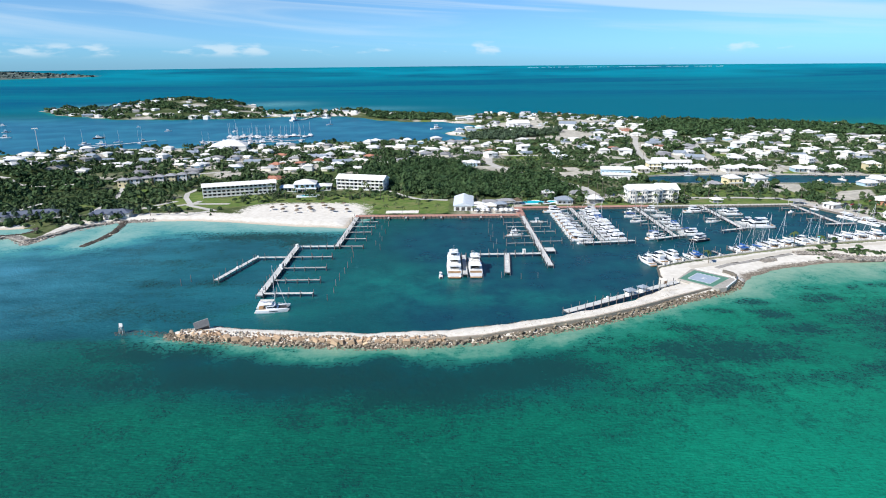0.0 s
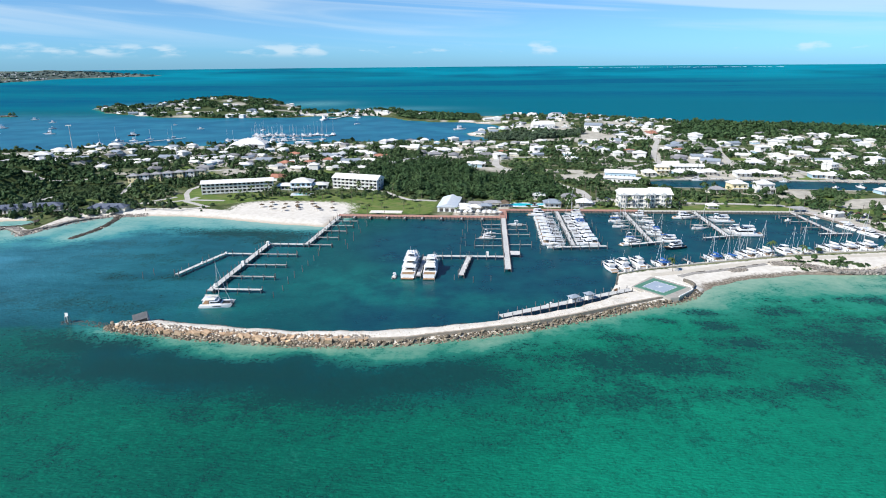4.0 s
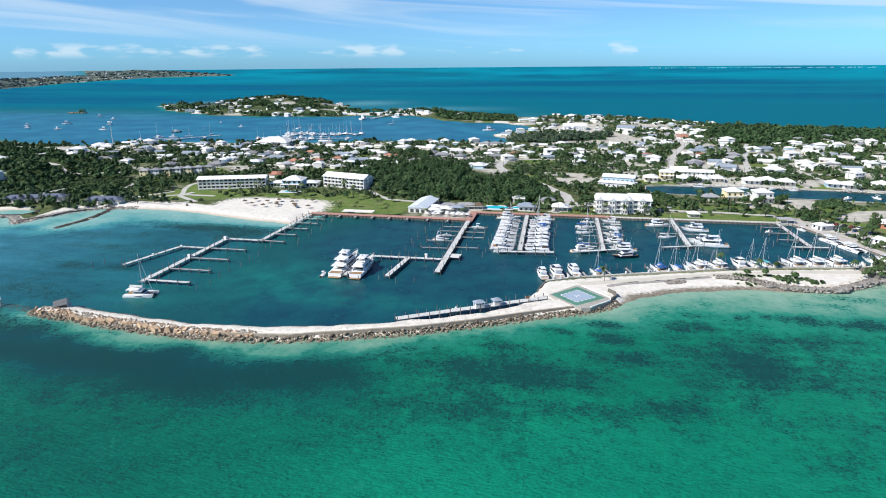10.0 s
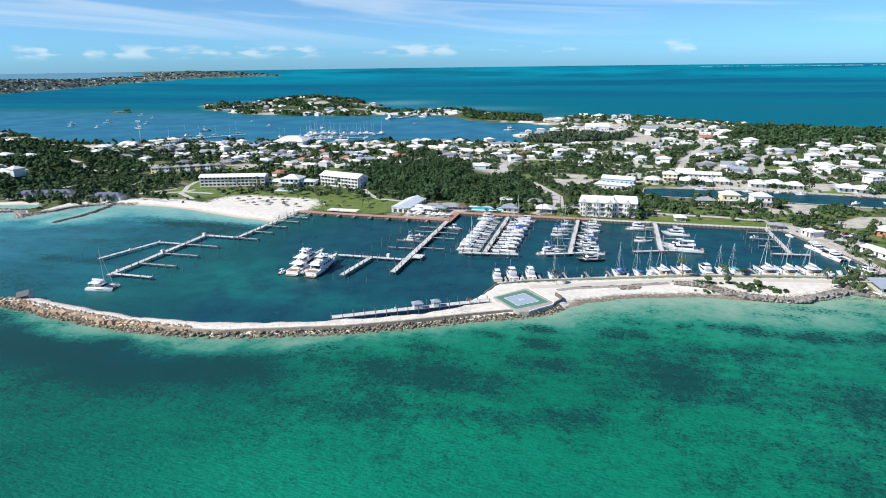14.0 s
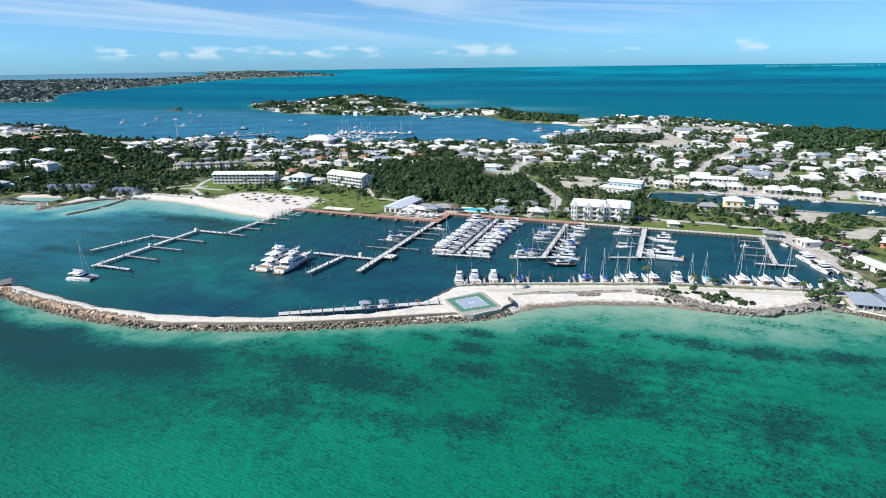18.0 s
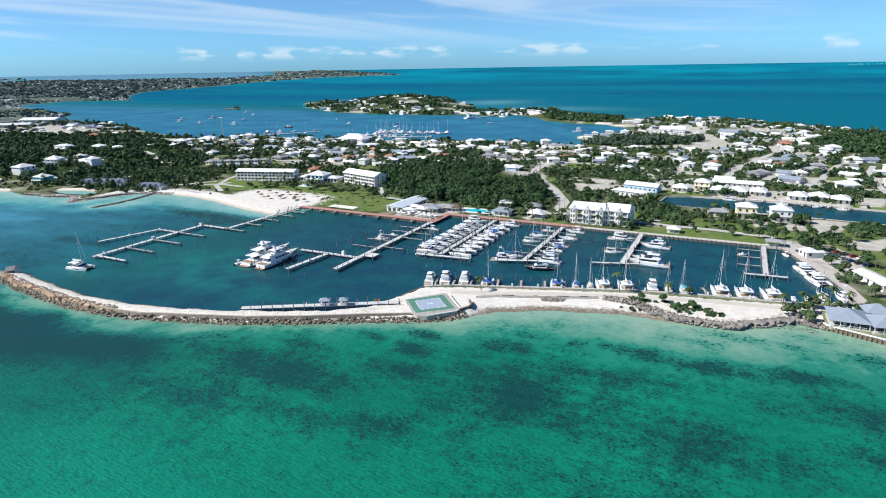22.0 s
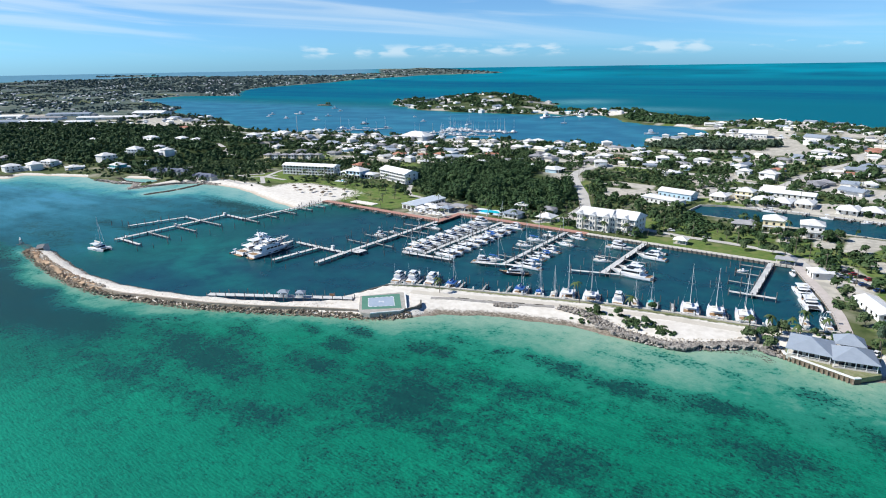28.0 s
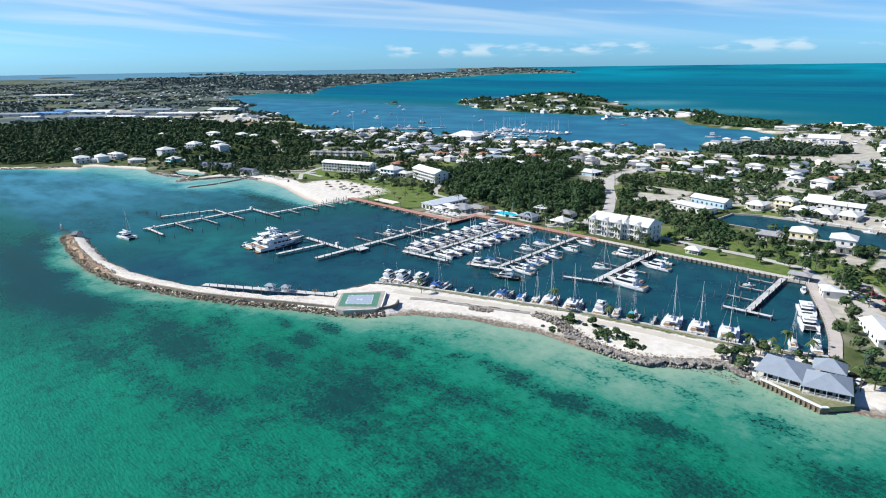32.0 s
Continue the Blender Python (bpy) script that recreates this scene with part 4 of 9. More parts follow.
road_z = lambda dz: (lambda x, y: ground(x, y) + dz)
ROADS = [([(108, 447), (119, 462), (121, 478), (117, 508), (96, 549), (74, 583), (56, 614), (48, 640), (51, 678), (62, 690)], 8.0), ([(117, 478), (140, 478), (182, 468), (200, 466), (225, 466), (255, 462), (263, 452), (272, 436), (286, 422), (298, 413), (312, 385), (330, 372)], 4.5),
         ([(213, 640), (217, 658), (228, 729), (247, 798), (259, 838), (256, 880), (266, 930)], 6.4), ([(236, 606), (268, 608), (312, 606), (352, 606)], 3.6), ([(120, 690), (211, 663), (272, 650), (352, 640), (420, 640)], 6.0), ([(352, 720), (420, 715), (520, 760)], 5.5),
         ([(-316, 402), (-285, 418), (-250, 424), (-222, 446), (-205, 470)], 4.0), ([(-210, 430), (-180, 424), (-166, 438), (-190, 455), (-187, 470)], 4.0), ([(-206, 514), (-208, 498), (-203, 482), (-191, 460), (-161, 459)], 4.0), ([(-191, 460), (-202, 451), (-222, 446)], 4.0), ([(-281, 540), (-272, 520), (-258, 482), (-253, 443), (-250, 428)], 3.6), ([(-330, 428), (-312, 440), (-306, 466)], 4.5), ([(284, 640), (291, 669), (302, 729), (314, 773), (323, 812), (334, 850)], 5.6), ([(338, 606), (334, 631), (332, 680), (330, 716), (340, 770)], 5.2), ([(194, 572), (184, 595), (176, 614), (190, 640), (212, 660)], 5.0), ([(-44, 502), (-30, 482), (-18, 470), (4, 466)], 4.0), ([(-420, 560), (-350, 530), (-280, 560), (-200, 600), (-120, 650), (-40, 690), (62, 690)], 5.5), ([(-700, 700), (-560, 690), (-420, 640), (-280, 690), (-150, 760), (-60, 740), (62, 690), (120, 690)], 6.0)]
ROAD_PTS = np.array([(q[0] + o, q[1]) for pts, wd in ROADS for q in dense(pts, 5.0) for o in ((0.0,) if wd < 6.4 else (-wd * 0.4, 0.0, wd * 0.4))])
for k, (pts, wd) in enumerate(ROADS):
    setting("road_%d" % (k + 1), strip(Mb(), dense(pts), wd, road_z(0.12), 0.25), ROADM, "pale sandy asphalt lane between trees and houses")
setting("road_19", strip(Mb(), dense([(300, 352), (288, 346), (265, 342), (233, 337), (200, 328), (166, 316), (140, 305), (126, 300)]), 4.2, road_z(0.06), 0.2), surf("limestone_track", (0.60, 0.56, 0.48), (0.50, 0.46, 0.39), 0.2, 0.95), "pale limestone track along the mole")
verge = surf("verge_grass", (0.13, 0.17, 0.06), (0.30, 0.28, 0.18), 0.5, 0.95)
setting("verge", strip(Mb(), dense([(286, 356), (265, 347.6), (233, 342.4), (200, 334.4), (166, 322.4), (145, 315)]), 1.3, road_z(0.10), 0.2), verge, "narrow grass verge beside the quay edge")

# helipad platform on the elbow of the mole
PAD = [(113.4, 280.6), (124.6, 269.0), (137.3, 280.5), (125.2, 292.9)]
pc = Vector((125.1, 280.7))
apron = thing("helipad", "green and blue painted helipad on a raised concrete platform", "helipad")
outer = [(112.4, 280.4), (123.8, 268), (126.5, 266.6), (130.5, 267.6), (139.6, 277.4), (140, 281), (127, 295), (124.6, 295)]
part("platform", Mb().prism([(x, y) for x, y in outer], -0.5, 2.4), surf("worn_concrete", (0.44, 0.42, 0.38), (0.30, 0.285, 0.25), 0.4, 0.9, bump=0.02), apron, "weathered concrete platform with a sea wall")
part("green_court", Mb().prism(PAD, 2.3, 2.43), HELIG, apron, "green painted court")
inner = [tuple(pc + (Vector(p) - pc) * 0.66) for p in PAD]
part("blue_court", Mb().prism(inner, 2.35, 2.445), HELIB, apron, "blue-grey painted landing square")
for a, b in zip(inner, inner[1:] + inner[:1]):
    a, b = Vector(a), Vector(b)
    for k in range(5):
        p, q = a.lerp(b, (k + 0.08) / 5), a.lerp(b, (k + 0.62) / 5)
        part("border_dash", strip(Mb(), [tuple(p), tuple(q)], 0.36, 2.458, 0.05), WHITE, apron)
u = (Vector(PAD[2]) - Vector(PAD[1])).normalized()
v = Vector((-u.y, u.x))
for a, b in (((-0.9, -1.1), (-0.9, 1.1)), ((0.9, -1.1), (0.9, 1.1)), ((-0.9, 0), (0.9, 0))):
    p, q = pc + u * a[0] + v * a[1], pc + u * b[0] + v * b[1]
    part("landing_mark", strip(Mb(), [tuple(p), tuple(q)], 0.36, 2.462 + 0.004 * (a[0] != b[0]), 0.05), WHITE, apron)


# ---- timber docks ----
RNG = random.Random(11)
PAIRS = {}


def post_pair(w, hi):
    """Two timber posts joined by a cross-head under the deck."""
    if (w, hi) not in PAIRS:
        mb = Mb().box(-0.14, 0.14, -w / 2 - 0.2, w / 2 + 0.2, -0.52, -0.22)
        for sgn, h in zip((-1, 1), hi):
            mb.cyl(0, sgn * (w / 2 + 0.16), -3.8, h, 0.20, 0.17, 7)
        PAIRS[(w, hi)] = mb.mesh("post_frame", PILE)
    return PAIRS[(w, hi)]


def dock(name, label, runs, z=1.75, group="harbour docks", step=4.6, tall=0.0):
    """A timber pier of straight runs (from, to, width); piles stand in pairs along both edges."""
    root = thing(name, label, "dock", None, group)
    for k, (a, b, w) in enumerate(runs):
        a, b = Vector(a), Vector(b)
        d = (b - a).normalized()
        nrm = Vector((-d.y, d.x))
        zz = z - 0.006 * k
        mb = strip(Mb(), [tuple(a), tuple(b)], w if w > 1.6 else w * 0.8, zz, 0.10)
        plank = part("deck" if w > 1.6 else "finger", mb, TIMBER if w > 1.6 else TIMBERD, root)
        beam = Mb()
        for sgn in (-1, 1):
            c = nrm * sgn * (w / 2 - 0.22)
            strip(beam, [tuple(a + c), tuple(b + c)], 0.22, zz - 0.11, 0.22)
        part("beam", beam, PILE, plank)
        n_p = max(2, int((b - a).length / step) + 1)
        for i in range(n_p):
            p = a.lerp(b, i / (n_p - 1))
            hi = tuple(RNG.choice((1.3, 1.8, 2.5)) if RNG.random() < tall * 2.2 else 0.4 for _ in (0, 1))
            ob = part("post_frame", post_pair(w, hi), None, root)
            ob.matrix_local = pose(p.x, p.y, zz, 0, 0, math.degrees(math.atan2(d.y, d.x)))
    return root


west = dock("pier", "long weathered timber pier with side fingers and white service boxes", [((-58.5, 412), (-61, 343), 2.8), ((-62.4, 343.4), (-85.4, 343.4), 2.6), ((-59.6, 343.4), (-46, 343.2), 1.5), ((-84, 342), (-84, 265), 3.0), ((-82.5, 267.4), (-60, 267.6), 1.9), ((-82.5, 285.6), (-60, 286), 1.5), ((-82.5, 304.4), (-60.5, 305), 1.5), ((-82.5, 323.3), (-60.5, 323.6), 1.5), ((-85.5, 323.3), (-102.6, 323.2), 1.9), ((-102, 322.2), (-111.4, 287), 2.3),
        ((-59.3, 359), (-46, 359.4), 1.3), ((-59, 374), (-44.5, 374.4), 1.3), ((-58.6, 388), (-43.5, 388.4), 1.3), ((-58.4, 400), (-43, 400.3), 1.3)], tall=0.25)
for x, y in ((-84, 342.6), (-84, 305), (-84.6, 272), (-101, 323.2), (-106.5, 305)):
    s = 0.8 if (x, y) in ((-84, 342.6), (-84, 305)) else 0.45
    part("service_box", Mb().bevel_box(x - s, x + s, y - s, y + s, 1.5, 1.5 + s * 2.3, 0.12), WHITE, west, "white painted service box")
tdock = dock("pier", "timber pier with a side platform, slips and white service box", [((54.2, 412), (55.6, 304.6), 3.0), ((57.2, 333), (62.6, 333), 7.0), ((54, 326), (15.6, 325.2), 2.6), ((35, 324.5), (32.2, 294.3), 2.6), ((11.2, 324), (11, 292), 2.2), ((52.5, 395.6), (40, 395), 1.0), ((52.6, 373.4), (40.6, 373), 1.0), ((53, 362), (37, 361.6), 1.0), ((53, 347), (37, 346.4), 1.0), ((56, 395.6), (69, 396), 1.0), ((56, 384), (69, 384.4), 1.0), ((56.4, 372), (70, 372.3), 1.0), ((56.6, 350), (70, 350.4), 1.0), ((52.6, 384.5), (41, 384), 1.0)], tall=0.35)
part("service_box", Mb().bevel_box(43.9, 45.5, 326.2, 327.7, 1.5, 3.9, 0.12), WHITE, tdock, "white painted service box")
part("service_box", Mb().bevel_box(33.6, 34.4, 310, 311, 1.5, 2.5, 0.08), WHITE, tdock)
dock("pier", "timber pier between two rows of white catamarans", [((91.6, 434), (93.6, 350), 2.6), ((82, 345.6), (112.5, 349.6), 2.4)] + [((92 + sx * 1.4, yy), (92 + sx * 13, yy), 0.9) for yy in (362, 380, 398, 416) for sx in (-1, 1)], tall=0.3)
dock("pier", "timber pier with mixed sail and motor boats", [((138.2, 435), (139.6, 359), 2.6), ((126.6, 353.4), (146.5, 361), 2.2)] + [((139 + sx * 1.4, yy), (139 + sx * 11, yy), 0.9) for yy in (372, 388, 404, 421) for sx in (-1, 1)], tall=0.3)
dock("pier", "timber pier with large motor yachts alongside", [((186.6, 437), (188, 375), 3.0), ((173, 370), (196, 377.6), 1.8)] + [((187.3 + sx * 1.6, yy), (187.3 + sx * 13, yy), 0.9) for yy in (402, 420) for sx in (-1, 1)], tall=0.3)
dock("pier", "timber pier with empty slips and a cross head", [((252.6, 438), (254.9, 385), 2.6), ((245.2, 383.4), (264.4, 385.2), 2.0), ((251.6, 428), (240, 427.6), 1.1), ((252, 414), (241, 413.4), 1.1), ((252.6, 399), (241.4, 398.4), 1.1)], tall=0.3)
fuel = dock("fuel_dock", "timber fuel dock along the inside of the breakwater", [((51.6, 242.4), (111, 277.6), 3.4)], z=2.0, tall=0.5)
for k, (cx, cy, w) in enumerate(((83.5, 260.4, 4.2), (90.6, 264.4, 3.4))):
    pv = thing("pavilion", "small open white-roofed pavilion on the fuel dock", "pavilion", pose(cx, cy, 2.0, 0, 0, 30.6), "fuel dock pavilions")
    part("roof", Mb().hip(-w / 2, w / 2, -1.5, 1.5, 2.6, 1.0, 0.4), ROOFG, pv)
    part("counter", Mb().bevel_box(-w / 2 + 0.4, w / 2 - 0.4, -1.0, 0.9, 0, 1.4, 0.06), WHITE, pv)
    for sx in (-1, 1):
        for sy in (-1, 1):
            part("post", Mb().box(sx * (w / 2 - 0.15) - 0.08, sx * (w / 2 - 0.15) + 0.08, sy * 1.35 - 0.08, sy * 1.35 + 0.08, 0, 2.5), WHITE, pv)
sign = thing("notice_board", "brown timber notice board on two posts at the dock", "sign", pose(103.5, 271.6, 2.0, 0, 0, 30))
part("board", Mb().box(-1.2, 1.2, -0.06, 0.06, 1.2, 2.4), surf("brown_board", (0.30, 0.16, 0.08), (0.24, 0.13, 0.07), 0.8, 0.8), sign)
for sx in (-1, 1):
    part("post", Mb().box(sx - 0.06, sx + 0.06, -0.14, -0.062, 0, 2.4), TIMBER, sign)
# dark concrete here stands for the wall's shaded east face
part("wing_wall", strip(Mb(), [(139.9, 279.5), (142.2, 284), (141.8, 288), (139, 291.5)], 0.7, 3.0, 3.6), DARKCON, apron, "curved sea wall beside the pad, shade put into its dark colour")
# white kerb round the helipad's seaward side
part("kerb", strip(Mb(), [(130.6, 268), (139.2, 277.6), (139.6, 281), (126.8, 294.8)], 0.5, 2.75, 0.5), WHITE, apron, "white painted kerb")
for x in (-48, -37, -25, -13, -1, 12, 26, 40):
    dock("boat_step", "short pale timber landing stub below the promenade", [((x, 413.5), (x, 409.2), 1.5)], z=1.55, group="landing stubs along the promenade", step=3.5)
# white service pedestals along the mole quay
ped_me = Mb().bevel_box(-0.35, 0.35, -0.3, 0.3, 0, 1.5, 0.08).mesh("service_pedestal", WHITE)
for k in range(22):
    f2 = 0.03 + k * 0.044
    seg = min(int(f2 * 6), 5)
    (x0, y0), (x1, y1) = SQ[seg], SQ[seg + 1]
    g = f2 * 6 - seg
    tagged(new("service_pedestal", ped_me), "white power pedestal on the concrete quay edge", "power pedestal", "power pedestals along the mole quay").matrix_world = pose(x0 + (x1 - x0) * g + 0.2, y0 + (y1 - y0) * g - 0.6, 1.68, 0, 0, 18)
# timber fendering along the quays
fender = Mb()
for run in (NQ1, NQ2, NQ3, NQ4, EQ, SQ):
    for x, y in dense(run, 2.6):
        fender.cyl(x, y - 0.35 if run in (NQ1, NQ3, NQ4) else y, -2.0, 1.85, 0.24, 0.2, 6)
tagged(new("fendering", fender.mesh("fendering", PILE)), "dark timber fender posts set close along the quays", "fendering", "", "stuff")
# short slip fingers along the mole quay, pointing into the basin
for x, y, ln in ((114, 305.6, 9), (122, 308.8, 9), (130, 311.6, 9), (142, 316, 9.5), (152.5, 319.6, 9.5), (163, 323.6, 9.5), (171.5, 326.6, 9.5), (191.5, 333.8, 9.5), (202, 337.4, 9.5), (226, 343.2, 9), (232.3, 344.6, 10), (242, 346.2, 10), (252.6, 347.8, 10), (262.2, 349.4, 10)):
    dock("slip_finger", "short timber slip finger off the quay", [((x, y), (x - 0.31 * ln, y + 0.95 * ln), 1.3)], z=1.45, group="slip fingers on the mole quay", step=4.5, tall=0.3)
# free-standing mooring posts
post_me = Mb().cyl(0, 0, -2.5, 3.2, 0.19, 0.16, 7).mesh("mooring_post", PILE)
rows = [(-52 + 0.4 * k % 3, 262 + 9.3 * k) for k in range(9)] + [(-36 - k % 2 * 3, 340 + 9 * k) for k in range(8)] + [(29 + (k % 2) * 2, 342 + 8 * k) for k in range(8)] + [(74 + (k % 3), 338 + 9 * k) for k in range(8)]
rows += [(20 + 9 * k, 288 + (k % 2) * 3) for k in range(4)] + [(76.5, 352 + 9 * k) for k in range(6)] + [(112, 362 + 9 * k) for k in range(6)] + [(153, 366 + 11 * k) for k in range(6)] + [(173, 386 + 11 * k) for k in range(5)] + [(203, 388 + 11 * k) for k in range(5)] + [(236, 388 + 9 * k) for k in range(5)] + [(104 + 7 * k, 317 + 2.3 * k) for k in range(20)]
for x, y in rows:
    m = pose(x + RNG.uniform(-0.6, 0.6), y + RNG.uniform(-0.6, 0.6), RNG.uniform(-0.5, 0.5), RNG.uniform(-2, 2), RNG.uniform(-2, 2), 0)
    ob = tagged(new("mooring_post", post_me), "dark tarred timber mooring post standing in the water", "mooring post", "mooring posts")
    ob.matrix_world = m


# ---- channel markers and the ruined hut at the head of the breakwater ----
def marker(x, y, h):
    t = thing("channel_marker", "grey steel channel marker frame standing in shallow water", "channel marker", pose(x, y, 0))
    for sx in (-1, 1):
        for sy in (-1, 1):
            part("leg", Mb().rod((sx * 0.8, sy * 0.8, -2), (sx * 0.5, sy * 0.5, h), 0.12), GREYW, t)
    part("top_frame", Mb().box(-0.7, 0.7, -0.7, 0.7, h - 0.2, h), GREYW, t)
    part("board", Mb().box(-0.7, 0.7, -0.06, 0.06, h + 0.02, h + 1.4), WHITE, t, "pale marker board")
    part("brace", Mb().rod((-0.7, -0.7, 0.6), (0.7, 0.7, h - 0.6), 0.06).rod((0.7, -0.7, 0.6), (-0.7, 0.7, h - 0.6), 0.06), GREYW, t)


marker(-128.9, 228.4, 3.0)
for x, y in ((-124.5, 289), (-127, 283)):
    ob = tagged(new("mooring_post", post_me), "dark timber post standing alone off the pier", "mooring post", "mooring posts")
    ob.matrix_world = pose(x, y, 0.4)
hut = thing("ruined_hut", "collapsed dark hut with a tilted grey roof on the breakwater head", "hut", pose(-95.5, 230.0, 1.7, 0, 0, 12))
part("roof", Mb().loft([[(-2.9, -2.5, 1.55), (-2.9, 0.0, 3.1), (-2.9, 0.12, 3.3), (-2.9, -2.6, 1.72)], [(2.9, -2.5, 1.55), (2.9, 0.0, 3.1), (2.9, 0.12, 3.3), (2.9, -2.6, 1.72)]]), surf("weathered_roof_sheet", (0.075, 0.08, 0.09), (0.13, 0.135, 0.14), 0.6, 0.7), hut, "dark sagging roof sheet")
part("roof", Mb().loft([[(-2.9, 0.0, 3.1), (-2.9, 2.5, 1.75), (-2.9, 2.6, 1.95), (-2.9, 0.14, 3.304)], [(2.9, 0.0, 3.1), (2.9, 2.5, 1.75), (2.9, 2.6, 1.95), (2.9, 0.14, 3.304)]]), GREYW, hut, "pale grey roof sheet")
for x in (-2.6, 2.4):
    part("gable_wall", Mb().add([(x, -2.1, -1.2), (x, 2.1, -1.2), (x, 2.1, 1.8), (x, 0, 2.98), (x, -2.1, 1.7), (x + 0.2, -2.1, -1.2), (x + 0.2, 2.1, -1.2), (x + 0.2, 2.1, 1.8), (x + 0.2, 0, 2.98), (x + 0.2, -2.1, 1.7)], [(4, 3, 2, 1, 0), (5, 6, 7, 8, 9), (0, 1, 6, 5), (1, 2, 7, 6), (2, 3, 8, 7), (3, 4, 9, 8), (4, 0, 5, 9)]), GREYW, hut, "weathered pale gable wall")
part("wall", Mb().box(-2.4, 2.4, -2.1, -1.9, -1.2, 1.6), SHADE, hut)
part("wall", Mb().box(-2.4, 2.4, 1.9, 2.1, -1.2, 1.75), GREYW, hut)
hut.matrix_world = pose(-96.5, 229.0, 1.9, 9, -11, 24)


# ---- boats: bow along +x, waterline at z = 0 ----
def hull_mesh(L, B, free, sheer=0.45, rake=0.12, sq=0.85, n=9, y0=0.0, fine=2.2):
    mb, rings = Mb(), []
    for i in range(n):
        s = i / (n - 1)
        b = B / 2 * (sq + (1 - sq) * min(1, s * 3)) * (1 - max(0.0, (s - 0.35) / 0.65) ** fine)
        b = max(b, 0.04)
        zt = free + sheer * s ** 2
        x = -L / 2 + L * s * (1 - rake * 0.2)
        xo = x + rake * L * 0.2 * max(0, (s - 0.6) / 0.4)
        xb = x - rake * L * 0.25 * max(0, (s - 0.75) / 0.25)
        rings.append([(xo, y0 - b, zt), (x, y0 - b * 0.95, 0.35 * zt), (xb, y0 - b * 0.55, -0.45), (xb, y0 + b * 0.55, -0.45), (x, y0 + b * 0.95, 0.35 * zt), (xo, y0 + b, zt)])
    return mb.loft(rings)


def deck_mesh(L, B, z, s0, s1, inset, sheer=0.45, rake=0.12, fine=2.2, y0=0.0):
    a, b2 = [], []
    for i in range(7):
        s = s0 + (s1 - s0) * i / 6
        b = max(B / 2 * (1 - max(0.0, (s - 0.35) / 0.65) ** fine) - inset, 0.03)
        x = -L / 2 + L * s * (1 - rake * 0.2) + rake * L * 0.2 * max(0, (s - 0.6) / 0.4)
        zz = z + sheer * s ** 2
        a.append((x, y0 - b, zz)), b2.append((x, y0 + b, zz))
    rings = [[p, q, (q[0], q[1], q[2] + 0.05), (p[0], p[1], p[2] + 0.05)] for p, q in zip(a, b2)]
    return Mb().loft(rings)


def house_loft(x0, x1, w, z0, z1, nose=1.2, tail=0.2, tumble=0.15):
    """A deckhouse: raked front, slight tumblehome."""
    w2 = w / 2
    return Mb().loft([[(x0, -w2, z0), (x1 - nose * 0.35, -w2, z0), (x1, -w2 * 0.55, z0), (x1, w2 * 0.55, z0), (x1 - nose * 0.35, w2, z0), (x0, w2, z0)], [(x0 + tail, -w2 + tumble, z1), (x1 - nose * 1.3, -w2 + tumble, z1), (x1 - nose, -w2 * 0.5, z1), (x1 - nose, w2 * 0.5, z1), (x1 - nose * 1.3, w2 - tumble, z1), (x0 + tail, w2 - tumble, z1)]])


def band(x0, x1, w, z0, z1, za, zb, nose, tail, tumble, out=0.03):
    """A dark window band that sits a little proud of a deckhouse between two heights."""
    fa, fb = (za - z0) / (z1 - z0), (zb - z0) / (z1 - z0)
    rr2 = []
    for f2, z in ((fa, za), (fb, zb)):
        w2, t = w / 2 + out, tumble * f2
        xs = x0 + tail * f2 + 0.35
        xf = x1 - nose * f2 + out
        rr2.append([(xs, -w2 + t, z), (xf - nose * 0.35, -w2 + t, z), (xf, -w2 * 0.55, z), (xf, w2 * 0.55, z), (xf - nose * 0.35, w2 - t, z), (xs, w2 - t, z)])
    return Mb().loft(rr2)


def rails(pts, h=0.7, r=0.025):
    mb = Mb()
    for p, q in zip(pts, pts[1:]):
        mb.rod((p[0], p[1], p[2] + h), (q[0], q[1], q[2] + h), r, 4)
    for p in pts:
        mb.rod(p, (p[0], p[1], p[2] + h), r, 4)
    return mb


PARK = pose(0, 0, -60)


